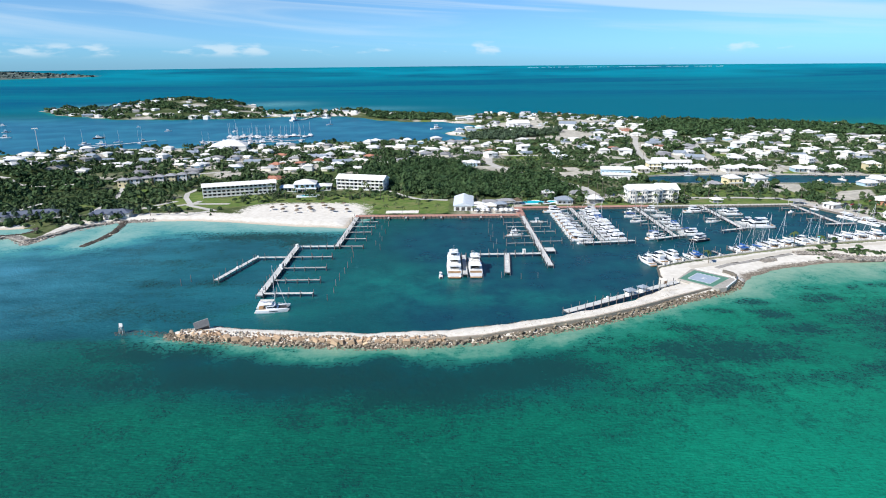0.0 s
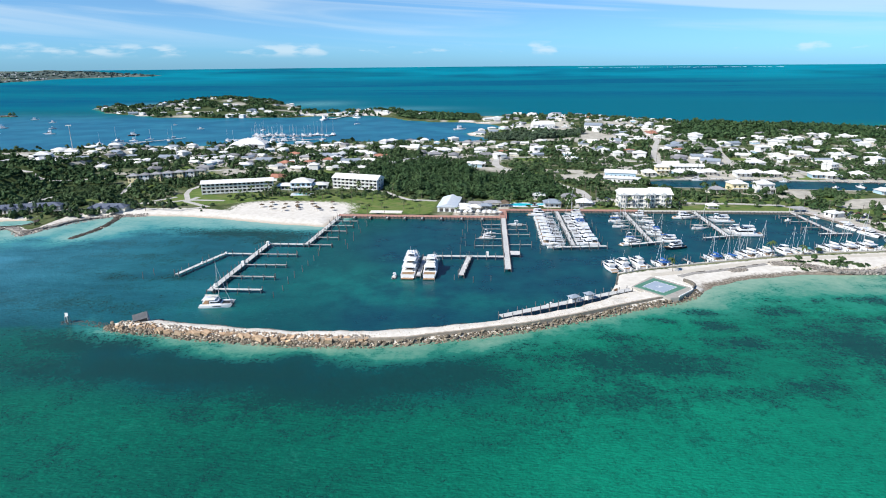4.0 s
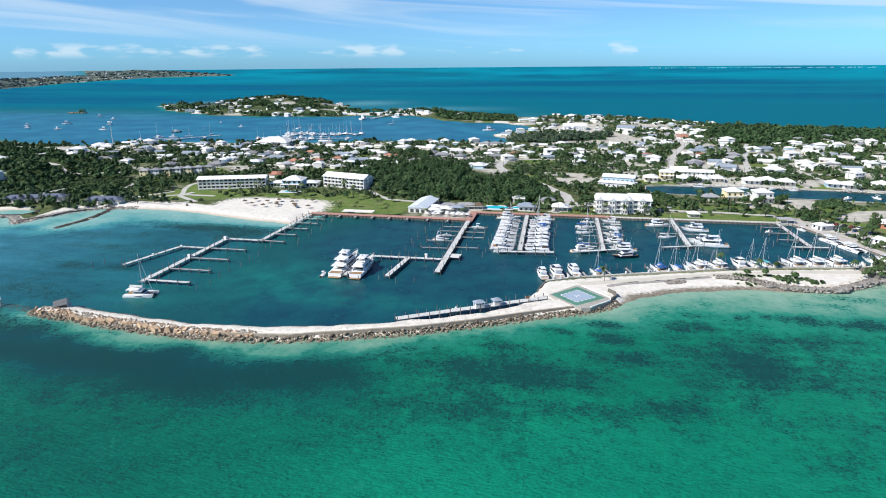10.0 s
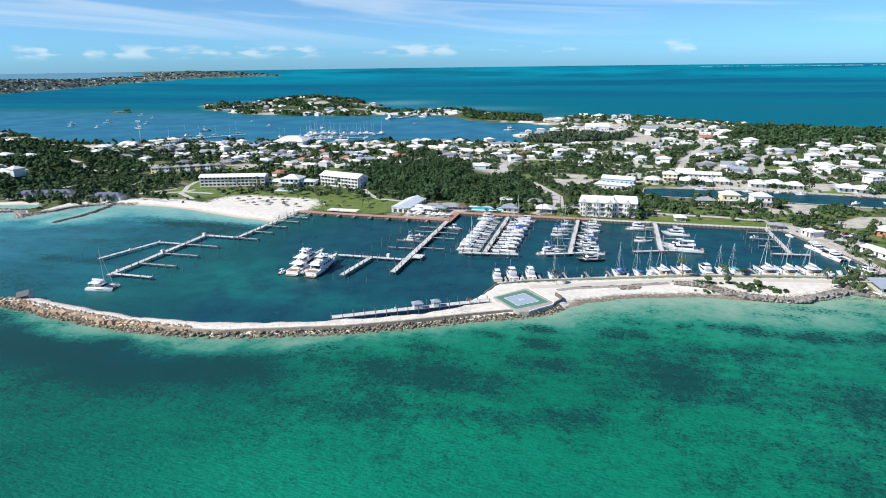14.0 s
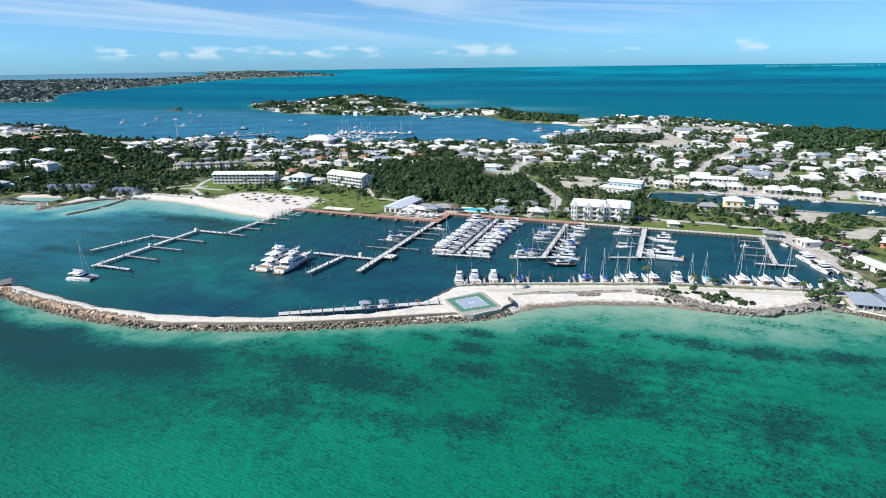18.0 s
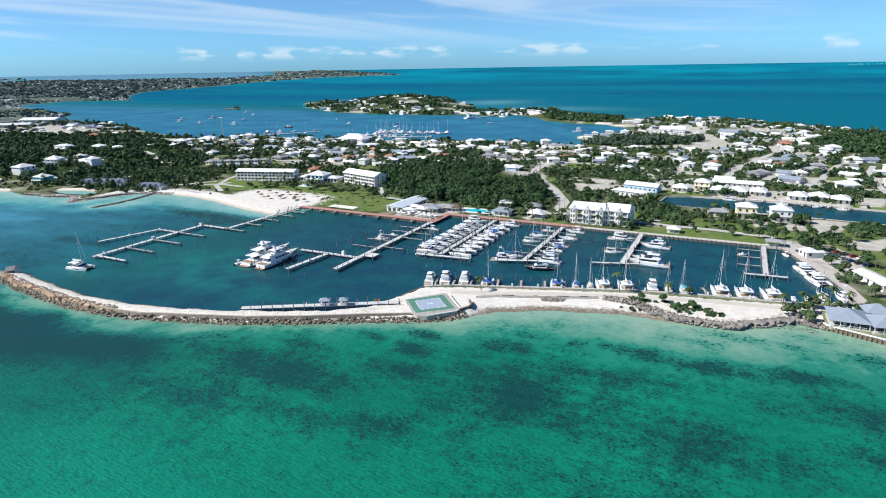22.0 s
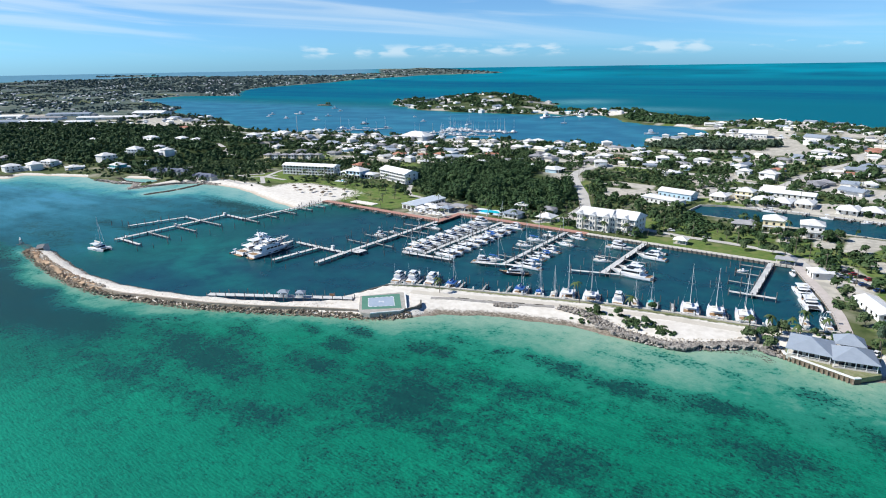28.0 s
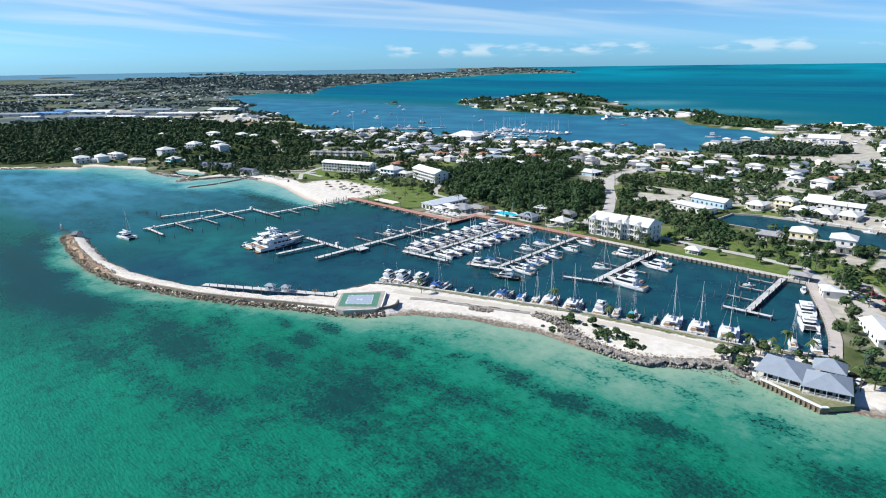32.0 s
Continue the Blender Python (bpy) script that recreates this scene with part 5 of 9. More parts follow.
def motor_yacht(L, B, label, hullm=GELCOAT, tower=False):
    t = thing("motor_yacht", label, "motor yacht", PARK)
    fr = 0.085 * L
    part("hull", hull_mesh(L, B, fr, 0.05 * L, 0.6), hullm, t, smooth=False)
    part("deck", deck_mesh(L, B, fr - 0.02, 0.28, 0.985, 0.12, 0.05 * L, 0.6), DECKM if hullm != NAVY else TEAK, t)
    part("cockpit_floor", Mb().box(-L / 2 + 0.15, -L * 0.22, -B * 0.40, B * 0.40, fr - 0.1, fr + 0.02), TEAK, t, "teak cockpit floor")
    x0, x1, z0, z1 = -L * 0.26, L * 0.24, fr, fr + 0.105 * L
    dh = part("deckhouse", house_loft(x0, x1, B * 0.74, z0, z1, 1.5, 0.1), GELCOAT, t)
    part("window_band", band(x0, x1, B * 0.74, z0, z1, z0 + (z1 - z0) * 0.45, z0 + (z1 - z0) * 0.88, 1.5, 0.1, 0.15), DARKGLASS, dh, "dark wrap-around windows")
    fx0, fx1, fz = -L * 0.30, L * 0.10, z1
    fb = part("flybridge", house_loft(fx0, fx1, B * 0.70, fz + 0.005, fz + 0.7, 0.5, 0.0, 0.05), GELCOAT, t)
    part("windscreen", band(fx0 + L * 0.18, fx1, B * 0.70, fz, fz + 0.7, fz + 0.5, fz + 0.95, 0.5, 0.0, 0.05), DARKGLASS, fb, "dark flybridge windscreen")
    part("seat", Mb().bevel_box(fx0 + 0.5, fx0 + 1.7, -B * 0.25, B * 0.25, fz + 0.7, fz + 1.05, 0.08), DECKM, fb)
    ht = part("hardtop", Mb().bevel_box(fx0 + 0.6, fx1 - 1.4, -B * 0.27, B * 0.27, fz + 1.75, fz + 1.87, 0.06), GELCOAT, t, "white flybridge hardtop")
    for sx in (fx0 + 0.9, fx1 - 1.1):
        for sy in (-1, 1):
            part("hardtop_post", Mb().rod((sx, sy * B * 0.29, fz + 0.6), (sx, sy * B * 0.29, fz + 1.75), 0.05), ALU, t)
    part("bow_rail", rails([(L * 0.10, -B * 0.44, fr + 0.1), (L * 0.28, -B * 0.34, fr + 0.25), (L * 0.44, -B * 0.10, fr + 0.45), (L * 0.47, 0, fr + 0.5), (L * 0.44, B * 0.10, fr + 0.45), (L * 0.28, B * 0.34, fr + 0.25), (L * 0.10, B * 0.44, fr + 0.1)]), ALU, t)
    part("radar", Mb().cyl(fx0 + 1.6, 0, fz + 1.87, fz + 2.15, 0.3, 0.26, 10), GELCOAT, ht)
    part("antenna", Mb().rod((fx0 + 1.0, B * 0.25, fz + 2.3), (fx0 + 0.4, B * 0.27, fz + 6.0), 0.025, 4), GELCOAT, ht)
    part("swim_platform", Mb().bevel_box(-L / 2 - 0.9, -L / 2 + 0.05, -B * 0.38, B * 0.38, 0.25, 0.42, 0.05), TEAK, t)
    if tower:
        for sy in (-1, 1):
            part("outrigger", Mb().rod((0, sy * B * 0.4, fz), (-L * 0.16, sy * (B * 0.4 + 1.6), fz + 7.5), 0.04, 4), ALU, t)
            for sx in (fx0 + 1.0, fx1 - 1.3):
                part("tower_leg", Mb().rod((sx, sy * B * 0.28, fz + 2.3), ((sx + fx0 + 2.2) / 2, sy * 0.6, fz + 5.2), 0.05, 5), ALU, t)
        part("tower_top", Mb().bevel_box(fx0 + 1.4, fx0 + 3.0, -0.8, 0.8, fz + 5.2, fz + 5.4, 0.05), GELCOAT, t)
    return t


def catamaran(L, B, label, mast=True, cover=None):
    t = thing("catamaran", label, "catamaran", PARK)
    fr = 1.35
    for sy in (-1, 1):
        part("hull", hull_mesh(L, B * 0.26, fr, 0.25, 0.25, 0.8, 9, sy * B * 0.36), GELCOAT, t)
        part("stern_step", Mb().bevel_box(-L / 2 - 0.5, -L / 2 + 0.6, sy * B * 0.36 - 0.6, sy * B * 0.36 + 0.6, 0.25, 0.55, 0.05), DECKM, t)
        part("hull_window", Mb().box(-L * 0.10, L * 0.16, sy * (B * 0.488) - 0.03, sy * (B * 0.488) + 0.03, 0.78, 1.02), DARKGLASS, t)
    bd = part("bridge_deck", Mb().bevel_box(-L * 0.44, L * 0.14, -B * 0.40, B * 0.40, 0.75, fr + 0.1, 0.08), GELCOAT, t)
    part("trampoline", Mb().box(L * 0.14, L * 0.40, -B * 0.26, B * 0.26, fr - 0.2, fr - 0.15), BLACKM, t, "dark mesh trampoline between the bows")
    part("crossbeam", Mb().rod((L * 0.40, -B * 0.36, fr - 0.1), (L * 0.40, B * 0.36, fr - 0.1), 0.09), ALU, t)
    sal = part("saloon", house_loft(-L * 0.20, L * 0.15, B * 0.66, fr + 0.1, fr + 1.35, 1.3, 0.0, 0.25), GELCOAT, t)
    part("window_band", band(-L * 0.20, L * 0.15, B * 0.66, fr + 0.1, fr + 1.35, fr + 0.45, fr + 1.12, 1.3, 0.0, 0.25), DARKGLASS, sal, "dark wrap-around saloon windows")
    part("bimini", Mb().bevel_box(-L * 0.43, -L * 0.02, -B * 0.34, B * 0.34, fr + 1.95, fr + 2.08, 0.08), GELCOAT if cover is None else cover, t, "rigid cockpit roof" if cover is None else "blue canvas cockpit cover")
    for sx in (-L * 0.41, -L * 0.2):
        for sy in (-1, 1):
            part("roof_post", Mb().rod((sx, sy * B * 0.32, fr), (sx, sy * B * 0.32, fr + 1.95), 0.05), ALU, t)
    part("cockpit_floor", Mb().box(-L * 0.43, -L * 0.21, -B * 0.33, B * 0.33, fr + 0.1, fr + 0.13), TEAK, bd)
    part("helm_seat", Mb().bevel_box(-L * 0.18, -L * 0.10, B * 0.02, B * 0.22, fr + 2.08, fr + 2.7, 0.08), DECKM, bd)
    for sy in (-1, 1):
        part("guard_rail", rails([(-L * 0.42, sy * B * 0.47, fr), (-L * 0.1, sy * B * 0.47, fr), (L * 0.2, sy * B * 0.45, fr), (L * 0.44, sy * B * 0.38, fr + 0.1)], 0.65, 0.02), ALU, t)
    if mast:
        h = L * 1.32
        ms = part("mast", Mb().cyl(L * 0.06, 0, fr + 1.3, fr + h, 0.13, 0.09, 8), ALU, t)
        part("boom", Mb().rod((L * 0.05, 0, fr + 2.6), (-L * 0.38, 0, fr + 2.9), 0.10, 6), ALU, ms)
        part("sail_cover", Mb().loft([[(x, -w, fr + z), (x, w, fr + z), (x, 0, fr + z + 0.7)] for x, w, z in ((L * 0.04, 0.28, 2.75), (-L * 0.36, 0.18, 3.0))]), CANVASB if cover is not None else DECKM, ms, "furled mainsail in its cover")
        for sy in (-1, 1):
            part("shroud", Mb().rod((L * 0.0, sy * B * 0.44, fr), (L * 0.06, 0, fr + h * 0.86), 0.022, 4), ALU, t)
            part("spreader", Mb().rod((L * 0.06, 0, fr + h * 0.55), (L * 0.04, sy * 0.9, fr + h * 0.55), 0.04, 4), ALU, ms)
        part("forestay", Mb().rod((L * 0.40, 0, fr), (L * 0.065, 0, fr + h * 0.9), 0.06, 5), GELCOAT, t, "forestay with a furled white jib")
    return t


def sailboat(L, B, label, cover=CANVASB, hullm=GELCOAT):
    t = thing("sailing_boat", label, "sailing boat", PARK)
    fr = 0.09 * L
    part("hull", hull_mesh(L, B, fr, 0.25, 0.8, 0.72, 9, 0, 1.7), hullm, t)
    part("deck", deck_mesh(L, B, fr - 0.01, 0.0, 0.98, 0.06, 0.25, 0.8, 1.7), DECKM, t)
    cr = part("coachroof", house_loft(-L * 0.12, L * 0.22, B * 0.52, fr + 0.06, fr + 0.62, 1.0, 0.1, 0.12), GELCOAT, t)
    part("port_light", band(-L * 0.12, L * 0.22, B * 0.52, fr + 0.06, fr + 0.62, fr + 0.26, fr + 0.46, 1.0, 0.1, 0.12, 0.02), DARKGLASS, cr)
    part("cockpit", Mb().box(-L * 0.40, -L * 0.14, -B * 0.22, B * 0.22, fr + 0.05, fr + 0.075), TEAK, t, "teak cockpit")
    part("coaming", Mb().box(-L * 0.41, -L * 0.13, -B * 0.28, -B * 0.23, fr, fr + 0.4).box(-L * 0.41, -L * 0.13, B * 0.23, B * 0.28, fr, fr + 0.4), GELCOAT, t)
    part("bimini", Mb().loft([[(x, -B * 0.3, fr + z), (x, 0, fr + z + 0.2), (x, B * 0.3, fr + z), (x, B * 0.3, fr + z - 0.05), (x, -B * 0.3, fr + z - 0.05)] for x, z in ((-L * 0.42, 1.95), (-L * 0.28, 2.1), (-L * 0.15, 1.95))]), cover, t, "canvas cockpit awning")
    for sx in (-L * 0.40, -L * 0.17):
        for sy in (-1, 1):
            part("awning_post", Mb().rod((sx, sy * B * 0.29, fr), (sx, sy * B * 0.29, fr + 1.95), 0.03, 4), ALU, t)
    h = L * 1.28
    ms = part("mast", Mb().cyl(L * 0.08, 0, fr + 0.4, fr + h, 0.11, 0.08, 8), ALU, t)
    part("boom", Mb().rod((L * 0.07, 0, fr + 1.5), (-L * 0.28, 0, fr + 1.6), 0.08, 6), ALU, ms)
    part("sail_cover", Mb().loft([[(x, -w, fr + z), (x, w, fr + z), (x, 0, fr + z + 0.5)] for x, w, z in ((L * 0.06, 0.2, 1.6), (-L * 0.27, 0.13, 1.7))]), cover, ms, "furled mainsail in its cover")
    for sy in (-1, 1):
        part("shroud", Mb().rod((L * 0.05, sy * B * 0.46, fr), (L * 0.08, 0, fr + h * 0.95), 0.02, 4), ALU, t)
        part("spreader", Mb().rod((L * 0.08, 0, fr + h * 0.5), (L * 0.06, sy * 0.8, fr + h * 0.5), 0.035, 4), ALU, ms)
    part("forestay", Mb().rod((L * 0.49, 0, fr + 0.2), (L * 0.085, 0, fr + h * 0.98), 0.05, 5), GELCOAT, t, "forestay with a furled white jib")
    part("backstay", Mb().rod((-L * 0.49, 0, fr + 0.2), (L * 0.08, 0, fr + h), 0.02, 4), ALU, t)
    part("guard_rail", rails([(-L * 0.46, -B * 0.36, fr), (-L * 0.1, -B * 0.47, fr), (L * 0.2, -B * 0.40, fr), (L * 0.44, -B * 0.10, fr + 0.2), (L * 0.44, B * 0.10, fr + 0.2), (L * 0.2, B * 0.40, fr), (-L * 0.1, B * 0.47, fr), (-L * 0.46, B * 0.36, fr)], 0.6, 0.02), ALU, t)
    return t


def open_boat(L, B, label, hullm=GELCOAT, top=True):
    t = thing("open_boat", label, "motor boat", PARK)
    fr = 0.11 * L
    part("hull", hull_mesh(L, B, fr, 0.25, 0.6), hullm, t)
    part("floor", deck_mesh(L, B, fr - 0.04, 0.0, 0.9, 0.25, 0.2, 0.6), DECKM, t)
    cs = part("console", Mb().bevel_box(-L * 0.08, L * 0.06, -0.45, 0.45, fr, fr + 1.0, 0.08), GELCOAT, t)
    part("windscreen", Mb().box(L * 0.06 + 0.005, L * 0.06 + 0.05, -0.4, 0.4, fr + 0.7, fr + 1.3), DARKGLASS, cs)
    part("bench", Mb().bevel_box(-L * 0.30, -L * 0.20, -B * 0.3, B * 0.3, fr, fr + 0.45, 0.06), DECKM, t)
    if top:
        part("sun_top", Mb().bevel_box(-L * 0.2, L * 0.10, -B * 0.34, B * 0.34, fr + 1.95, fr + 2.05, 0.05), GELCOAT, t)
        for sx in (-L * 0.18, L * 0.08):
            for sy in (-1, 1):
                part("top_post", Mb().rod((sx, sy * B * 0.3, fr), (sx, sy * B * 0.3, fr + 1.95), 0.035, 4), ALU, t)
    for sy in ((-0.4, 0.4) if L > 7 else (0.0,)):
        part("outboard", Mb().bevel_box(-L / 2 - 0.65, -L / 2 - 0.02, sy - 0.25, sy + 0.25, 0.1, 1.25, 0.12), BLACKM, t, "dark outboard engine")
    return t


def superyacht(L, B, label, flare):
    t = thing("superyacht", label, "superyacht", PARK)
    fr = 0.062 * L
    hl = part("hull", hull_mesh(L, B, fr, 0.05 * L, 0.7, 0.92, 13, 0, 2.6), GELCOAT, t)
    part("boot_stripe", hull_mesh(L * 0.985, B * 1.004, 0.42, 0.0, 0.1, 0.92, 13, 0, 2.6), NAVY, hl, "dark boot stripe at the waterline")
    part("foredeck", deck_mesh(L, B, fr - 0.02, 0.30, 0.985, 0.15, 0.05 * L, 0.7, 2.6), DECKM, t)
    part("aft_deck", Mb().box(-L / 2 + 0.2, -L * 0.2, -B * 0.42, B * 0.42, fr - 0.1, fr + 0.03), TEAK, t, "teak aft deck")
    for k in range(5):
        for sy in (-1, 1):
            x = -L * 0.28 + k * L * 0.10
            part("hull_port", Mb().box(x, x + L * 0.05, sy * B * 0.497 - 0.04, sy * B * 0.497 + 0.04, fr * 0.62, fr * 0.80), DARKGLASS, hl)
    z = fr
    tiers = [(-L * 0.27, L * 0.27, B * 0.86, 2.3, 5.2), (-L * 0.17, L * 0.17, B * 0.76, 2.1, 4.4), (-L * 0.08, L * 0.07, B * 0.58, 1.0, 2.4)]
    for k, (x0, x1, w, h, nose) in enumerate(tiers):
        part("upper_deck" if k else "main_deckhouse", house_loft(x0, x1, w, z + 0.004 * k, z + h, nose, 0.3, 0.12), GELCOAT, t)
        # dark panel doubles as the shade in the gap below the next deck
        part("aft_door", Mb().box(x0 + 0.04, x0 + 0.4, -w * 0.34, w * 0.34, z + 0.15, z + h * 0.82), DARKGLASS, t, "dark panel for the glazed doors and shaded gap aft")
        if k < 2:
            part("window_band", band(x0 + 1.2, x1, w, z, z + h, z + h * 0.32, z + h * 0.86, nose, 0.3, 0.12, 0.04), DARKGLASS, t, "long dark tinted windows")
            part("overhang", Mb().bevel_box(x0 - L * 0.12, x1 - nose * 0.85, -w / 2 - 0.2, w / 2 + 0.2, z + h, z + h + 0.22, 0.08), GELCOAT, t, "white deck overhang")
            part("deck_rail", rails([(x0 - L * 0.11, -w / 2, z + h + 0.2), (x0 - L * 0.11, w / 2, z + h + 0.2)], 0.9, 0.03).rod((x0 - L * 0.11, -w / 2, z + h + 1.1), (x0 + L * 0.12, -w / 2, z + h + 1.1), 0.03, 4).rod((x0 - L * 0.11, w / 2, z + h + 1.1), (x0 + L * 0.12, w / 2, z + h + 1.1), 0.03, 4), ALU, t)
            part("sofa", Mb().bevel_box(x0 - L * 0.10, x0 - L * 0.065, -w * 0.34, w * 0.34, z + 0.05, z + 0.75, 0.12), DECKM, t, "cream aft deck sofa")
            part("table", Mb().bevel_box(x0 - L * 0.05, x0 - L * 0.015, -w * 0.14, w * 0.14, z + 0.62, z + 0.72, 0.03).box(x0 - L * 0.035, x0 - L * 0.03, -0.2, 0.2, z + 0.03, z + 0.62), TEAK, t)
            z += h + 0.22
        else:
            z += h
    sr = part("sun_roof", Mb().bevel_box(-L * 0.15, L * 0.02, -B * 0.30, B * 0.30, z + 1.0, z + 1.14, 0.06), GELCOAT, t)
    for sx in (-L * 0.14, L * 0.00):
        for sy in (-1, 1):
            part("roof_post", Mb().rod((sx, sy * B * 0.26, z - 0.3), (sx, sy * B * 0.26, z + 1.0), 0.08), ALU, t)
    part("radar_arch", Mb().loft([[(-L * 0.12, -0.9, z + 1.14), (-L * 0.08, -0.9, z + 1.14), (-L * 0.08, 0.9, z + 1.14), (-L * 0.12, 0.9, z + 1.14)], [(-L * 0.13, -0.7, z + 2.2), (-L * 0.11, -0.7, z + 2.2), (-L * 0.11, 0.7, z + 2.2), (-L * 0.13, 0.7, z + 2.2)]]), GELCOAT, sr)
    for sy in (-1, 1):
        part("dome", Mb().loft([[(-L * 0.05 + 0.5 * r * math.cos(a), sy * 1.3 + 0.5 * r * math.sin(a), z + 1.13 + zz) for a in [k * math.pi / 4 for k in range(8)]] for zz, r in ((0, 0.8), (0.4, 1), (0.8, 0.75), (1.0, 0.25))]), GELCOAT, sr, smooth=True)
    part("radar", Mb().box(-L * 0.125, -L * 0.115, -1.2, 1.2, z + 2.2, z + 2.36), GELCOAT, sr)
    part("antenna", Mb().rod((-L * 0.12, 0, z + 2.3), (-L * 0.13, 0, z + 5.0), 0.04, 4), ALU, sr)
    part("bow_rail", rails([(L * 0.20, -B * 0.46, fr + 0.7), (L * 0.32, -B * 0.34, fr + 1.0), (L * 0.44, -B * 0.12, fr + 1.5), (L * 0.485, 0, fr + 1.7), (L * 0.44, B * 0.12, fr + 1.5), (L * 0.32, B * 0.34, fr + 1.0), (L * 0.20, B * 0.46, fr + 0.7)], 0.9, 0.03), ALU, t)
    part("swim_platform", Mb().bevel_box(-L / 2 - 1.8, -L / 2 + 0.1, -B * 0.42, B * 0.42, 0.35, 0.6, 0.06), TEAK, t)
    for sy in (-1, 1):
        part("stern_stair", Mb().add([(-L / 2 - 0.3, sy * B * 0.30, 0.6), (-L / 2 - 0.3, sy * B * 0.44, 0.6), (-L / 2 + 1.6, sy * B * 0.44, 0.6), (-L / 2 + 1.6, sy * B * 0.30, 0.6), (-L / 2 + 1.6, sy * B * 0.30, fr + 0.1), (-L / 2 + 1.6, sy * B * 0.44, fr + 0.1)], [(0, 1, 5, 4), (0, 3, 2, 1), (3, 4, 5, 2), (0, 4, 3), (1, 2, 5)]), GELCOAT, t)
    if flare:
        part("tender", hull_mesh(4.6, 1.9, 0.5, 0.15, 0.5), GREYW, t, "grey tender on the foredeck").location = (L * 0.30, 0, fr + 1.3)
    return t


def raked_yacht(L, B, label):
    """A long low motor yacht: raked deckhouse, open flybridge under a hardtop, deep aft cockpit."""
    t = thing("superyacht", label, "superyacht", PARK)
    fr = 0.078 * L
    hl = part("hull", hull_mesh(L, B, fr, 0.045 * L, 0.9, 0.9, 13, 0, 2.4), GELCOAT, t)
    part("boot_stripe", hull_mesh(L * 0.985, B * 1.004, 0.4, 0.0, 0.1, 0.9, 13, 0, 2.4), NAVY, hl, "dark boot stripe at the waterline")
    for k, (x, w) in enumerate(((-0.20, 0.05), (-0.08, 0.09), (0.06, 0.09), (0.19, 0.04))):
        for sy in (-1, 1):
            part("hull_port", Mb().box(x * L, (x + w) * L, sy * B * (0.492 - 0.05 * (k == 3)) - 0.05, sy * B * (0.492 - 0.05 * (k == 3)) + 0.05, fr * 0.52, fr * 0.74), DARKGLASS, hl)
    part("foredeck", deck_mesh(L, B, fr - 0.02, 0.30, 0.985, 0.15, 0.045 * L, 0.9, 2.4), DECKM, t)
    part("aft_deck", Mb().box(-L / 2 + 0.3, -L * 0.2, -B * 0.42, B * 0.42, fr - 0.1, fr + 0.03), TEAK, t, "teak aft deck")
    x0, x1, w, z0, z1, nose = -L * 0.25, L * 0.29, B * 0.82, fr, fr + 2.5, 6.5
    dh = part("deckhouse", house_loft(x0, x1, w, z0, z1, nose, 0.3, 0.3), GELCOAT, t)
    part("window_band", band(x0 + 0.8, x1, w, z0, z1, z0 + 1.0, z0 + 2.0, nose, 0.3, 0.3, 0.04), DARKGLASS, dh, "long raked dark windows")
    for k in range(4):
        for sy in (-1, 1):
            x = x0 + 3.2 + k * 2.6
            part("mullion", Mb().box(x, x + 0.45, sy * (w / 2 - 0.13) - 0.10, sy * (w / 2 - 0.13) + 0.10, z0 + 0.95, z0 + 2.05), GELCOAT, dh)
    part("aft_door", Mb().box(x0 + 0.02, x0 + 0.35, -w * 0.36, w * 0.36, z0 + 0.12, z0 + 2.1), DARKGLASS, dh, "dark panel for the glazed doors and shaded gap aft")
    part("overhang", Mb().bevel_box(x0 - L * 0.13, x0 + 2.0, -w / 2 - 0.2, w / 2 + 0.2, z1 + 0.002, z1 + 0.22, 0.08), GELCOAT, t, "white deck overhang")
    for sy in (-1, 1):
        part("fashion_plate", Mb().add([(x0 - L * 0.10, sy * w * 0.5, z0), (x0, sy * w * 0.5, z0), (x0, sy * w * 0.5, z1), (x0 - L * 0.05, sy * w * 0.5, z1), (x0 - L * 0.10, sy * w * 0.46, z0), (x0, sy * w * 0.46, z0), (x0, sy * w * 0.46, z1), (x0 - L * 0.05, sy * w * 0.46, z1)], [(0, 1, 2, 3), (7, 6, 5, 4), (0, 4, 5, 1), (1, 5, 6, 2), (2, 6, 7, 3), (3, 7, 4, 0)]), GELCOAT, t)
    fb = part("flybridge", house_loft(-L * 0.34, L * 0.10, B * 0.72, z1 + 0.23, z1 + 1.05, 3.2, 0.0, 0.12), GELCOAT, t)
    part("windscreen", band(-L * 0.06, L * 0.10, B * 0.72, z1 + 0.23, z1 + 1.05, z1 + 0.85, z1 + 1.5, 3.2, 0.0, 0.12), DARKGLASS, fb, "dark flybridge windscreen")
    for x in (-0.28, -0.18):
        part("seat", Mb().bevel_box(x * L, x * L + 1.8, -B * 0.27, B * 0.27, z1 + 1.05, z1 + 1.45, 0.1), DECKM, fb, "cream flybridge seats")
    ht = part("hardtop", Mb().bevel_box(-L * 0.20, L * 0.03, -B * 0.32, B * 0.32, z1 + 2.75, z1 + 2.92, 0.08), GELCOAT, t, "white flybridge hardtop")
    for sx in (-0.19, 0.015):
        for sy in (-1, 1):
            part("hardtop_post", Mb().rod((sx * L - 0.5, sy * B * 0.31, z1 + 1.0), (sx * L, sy * B * 0.28, z1 + 2.75), 0.11), GELCOAT, t)
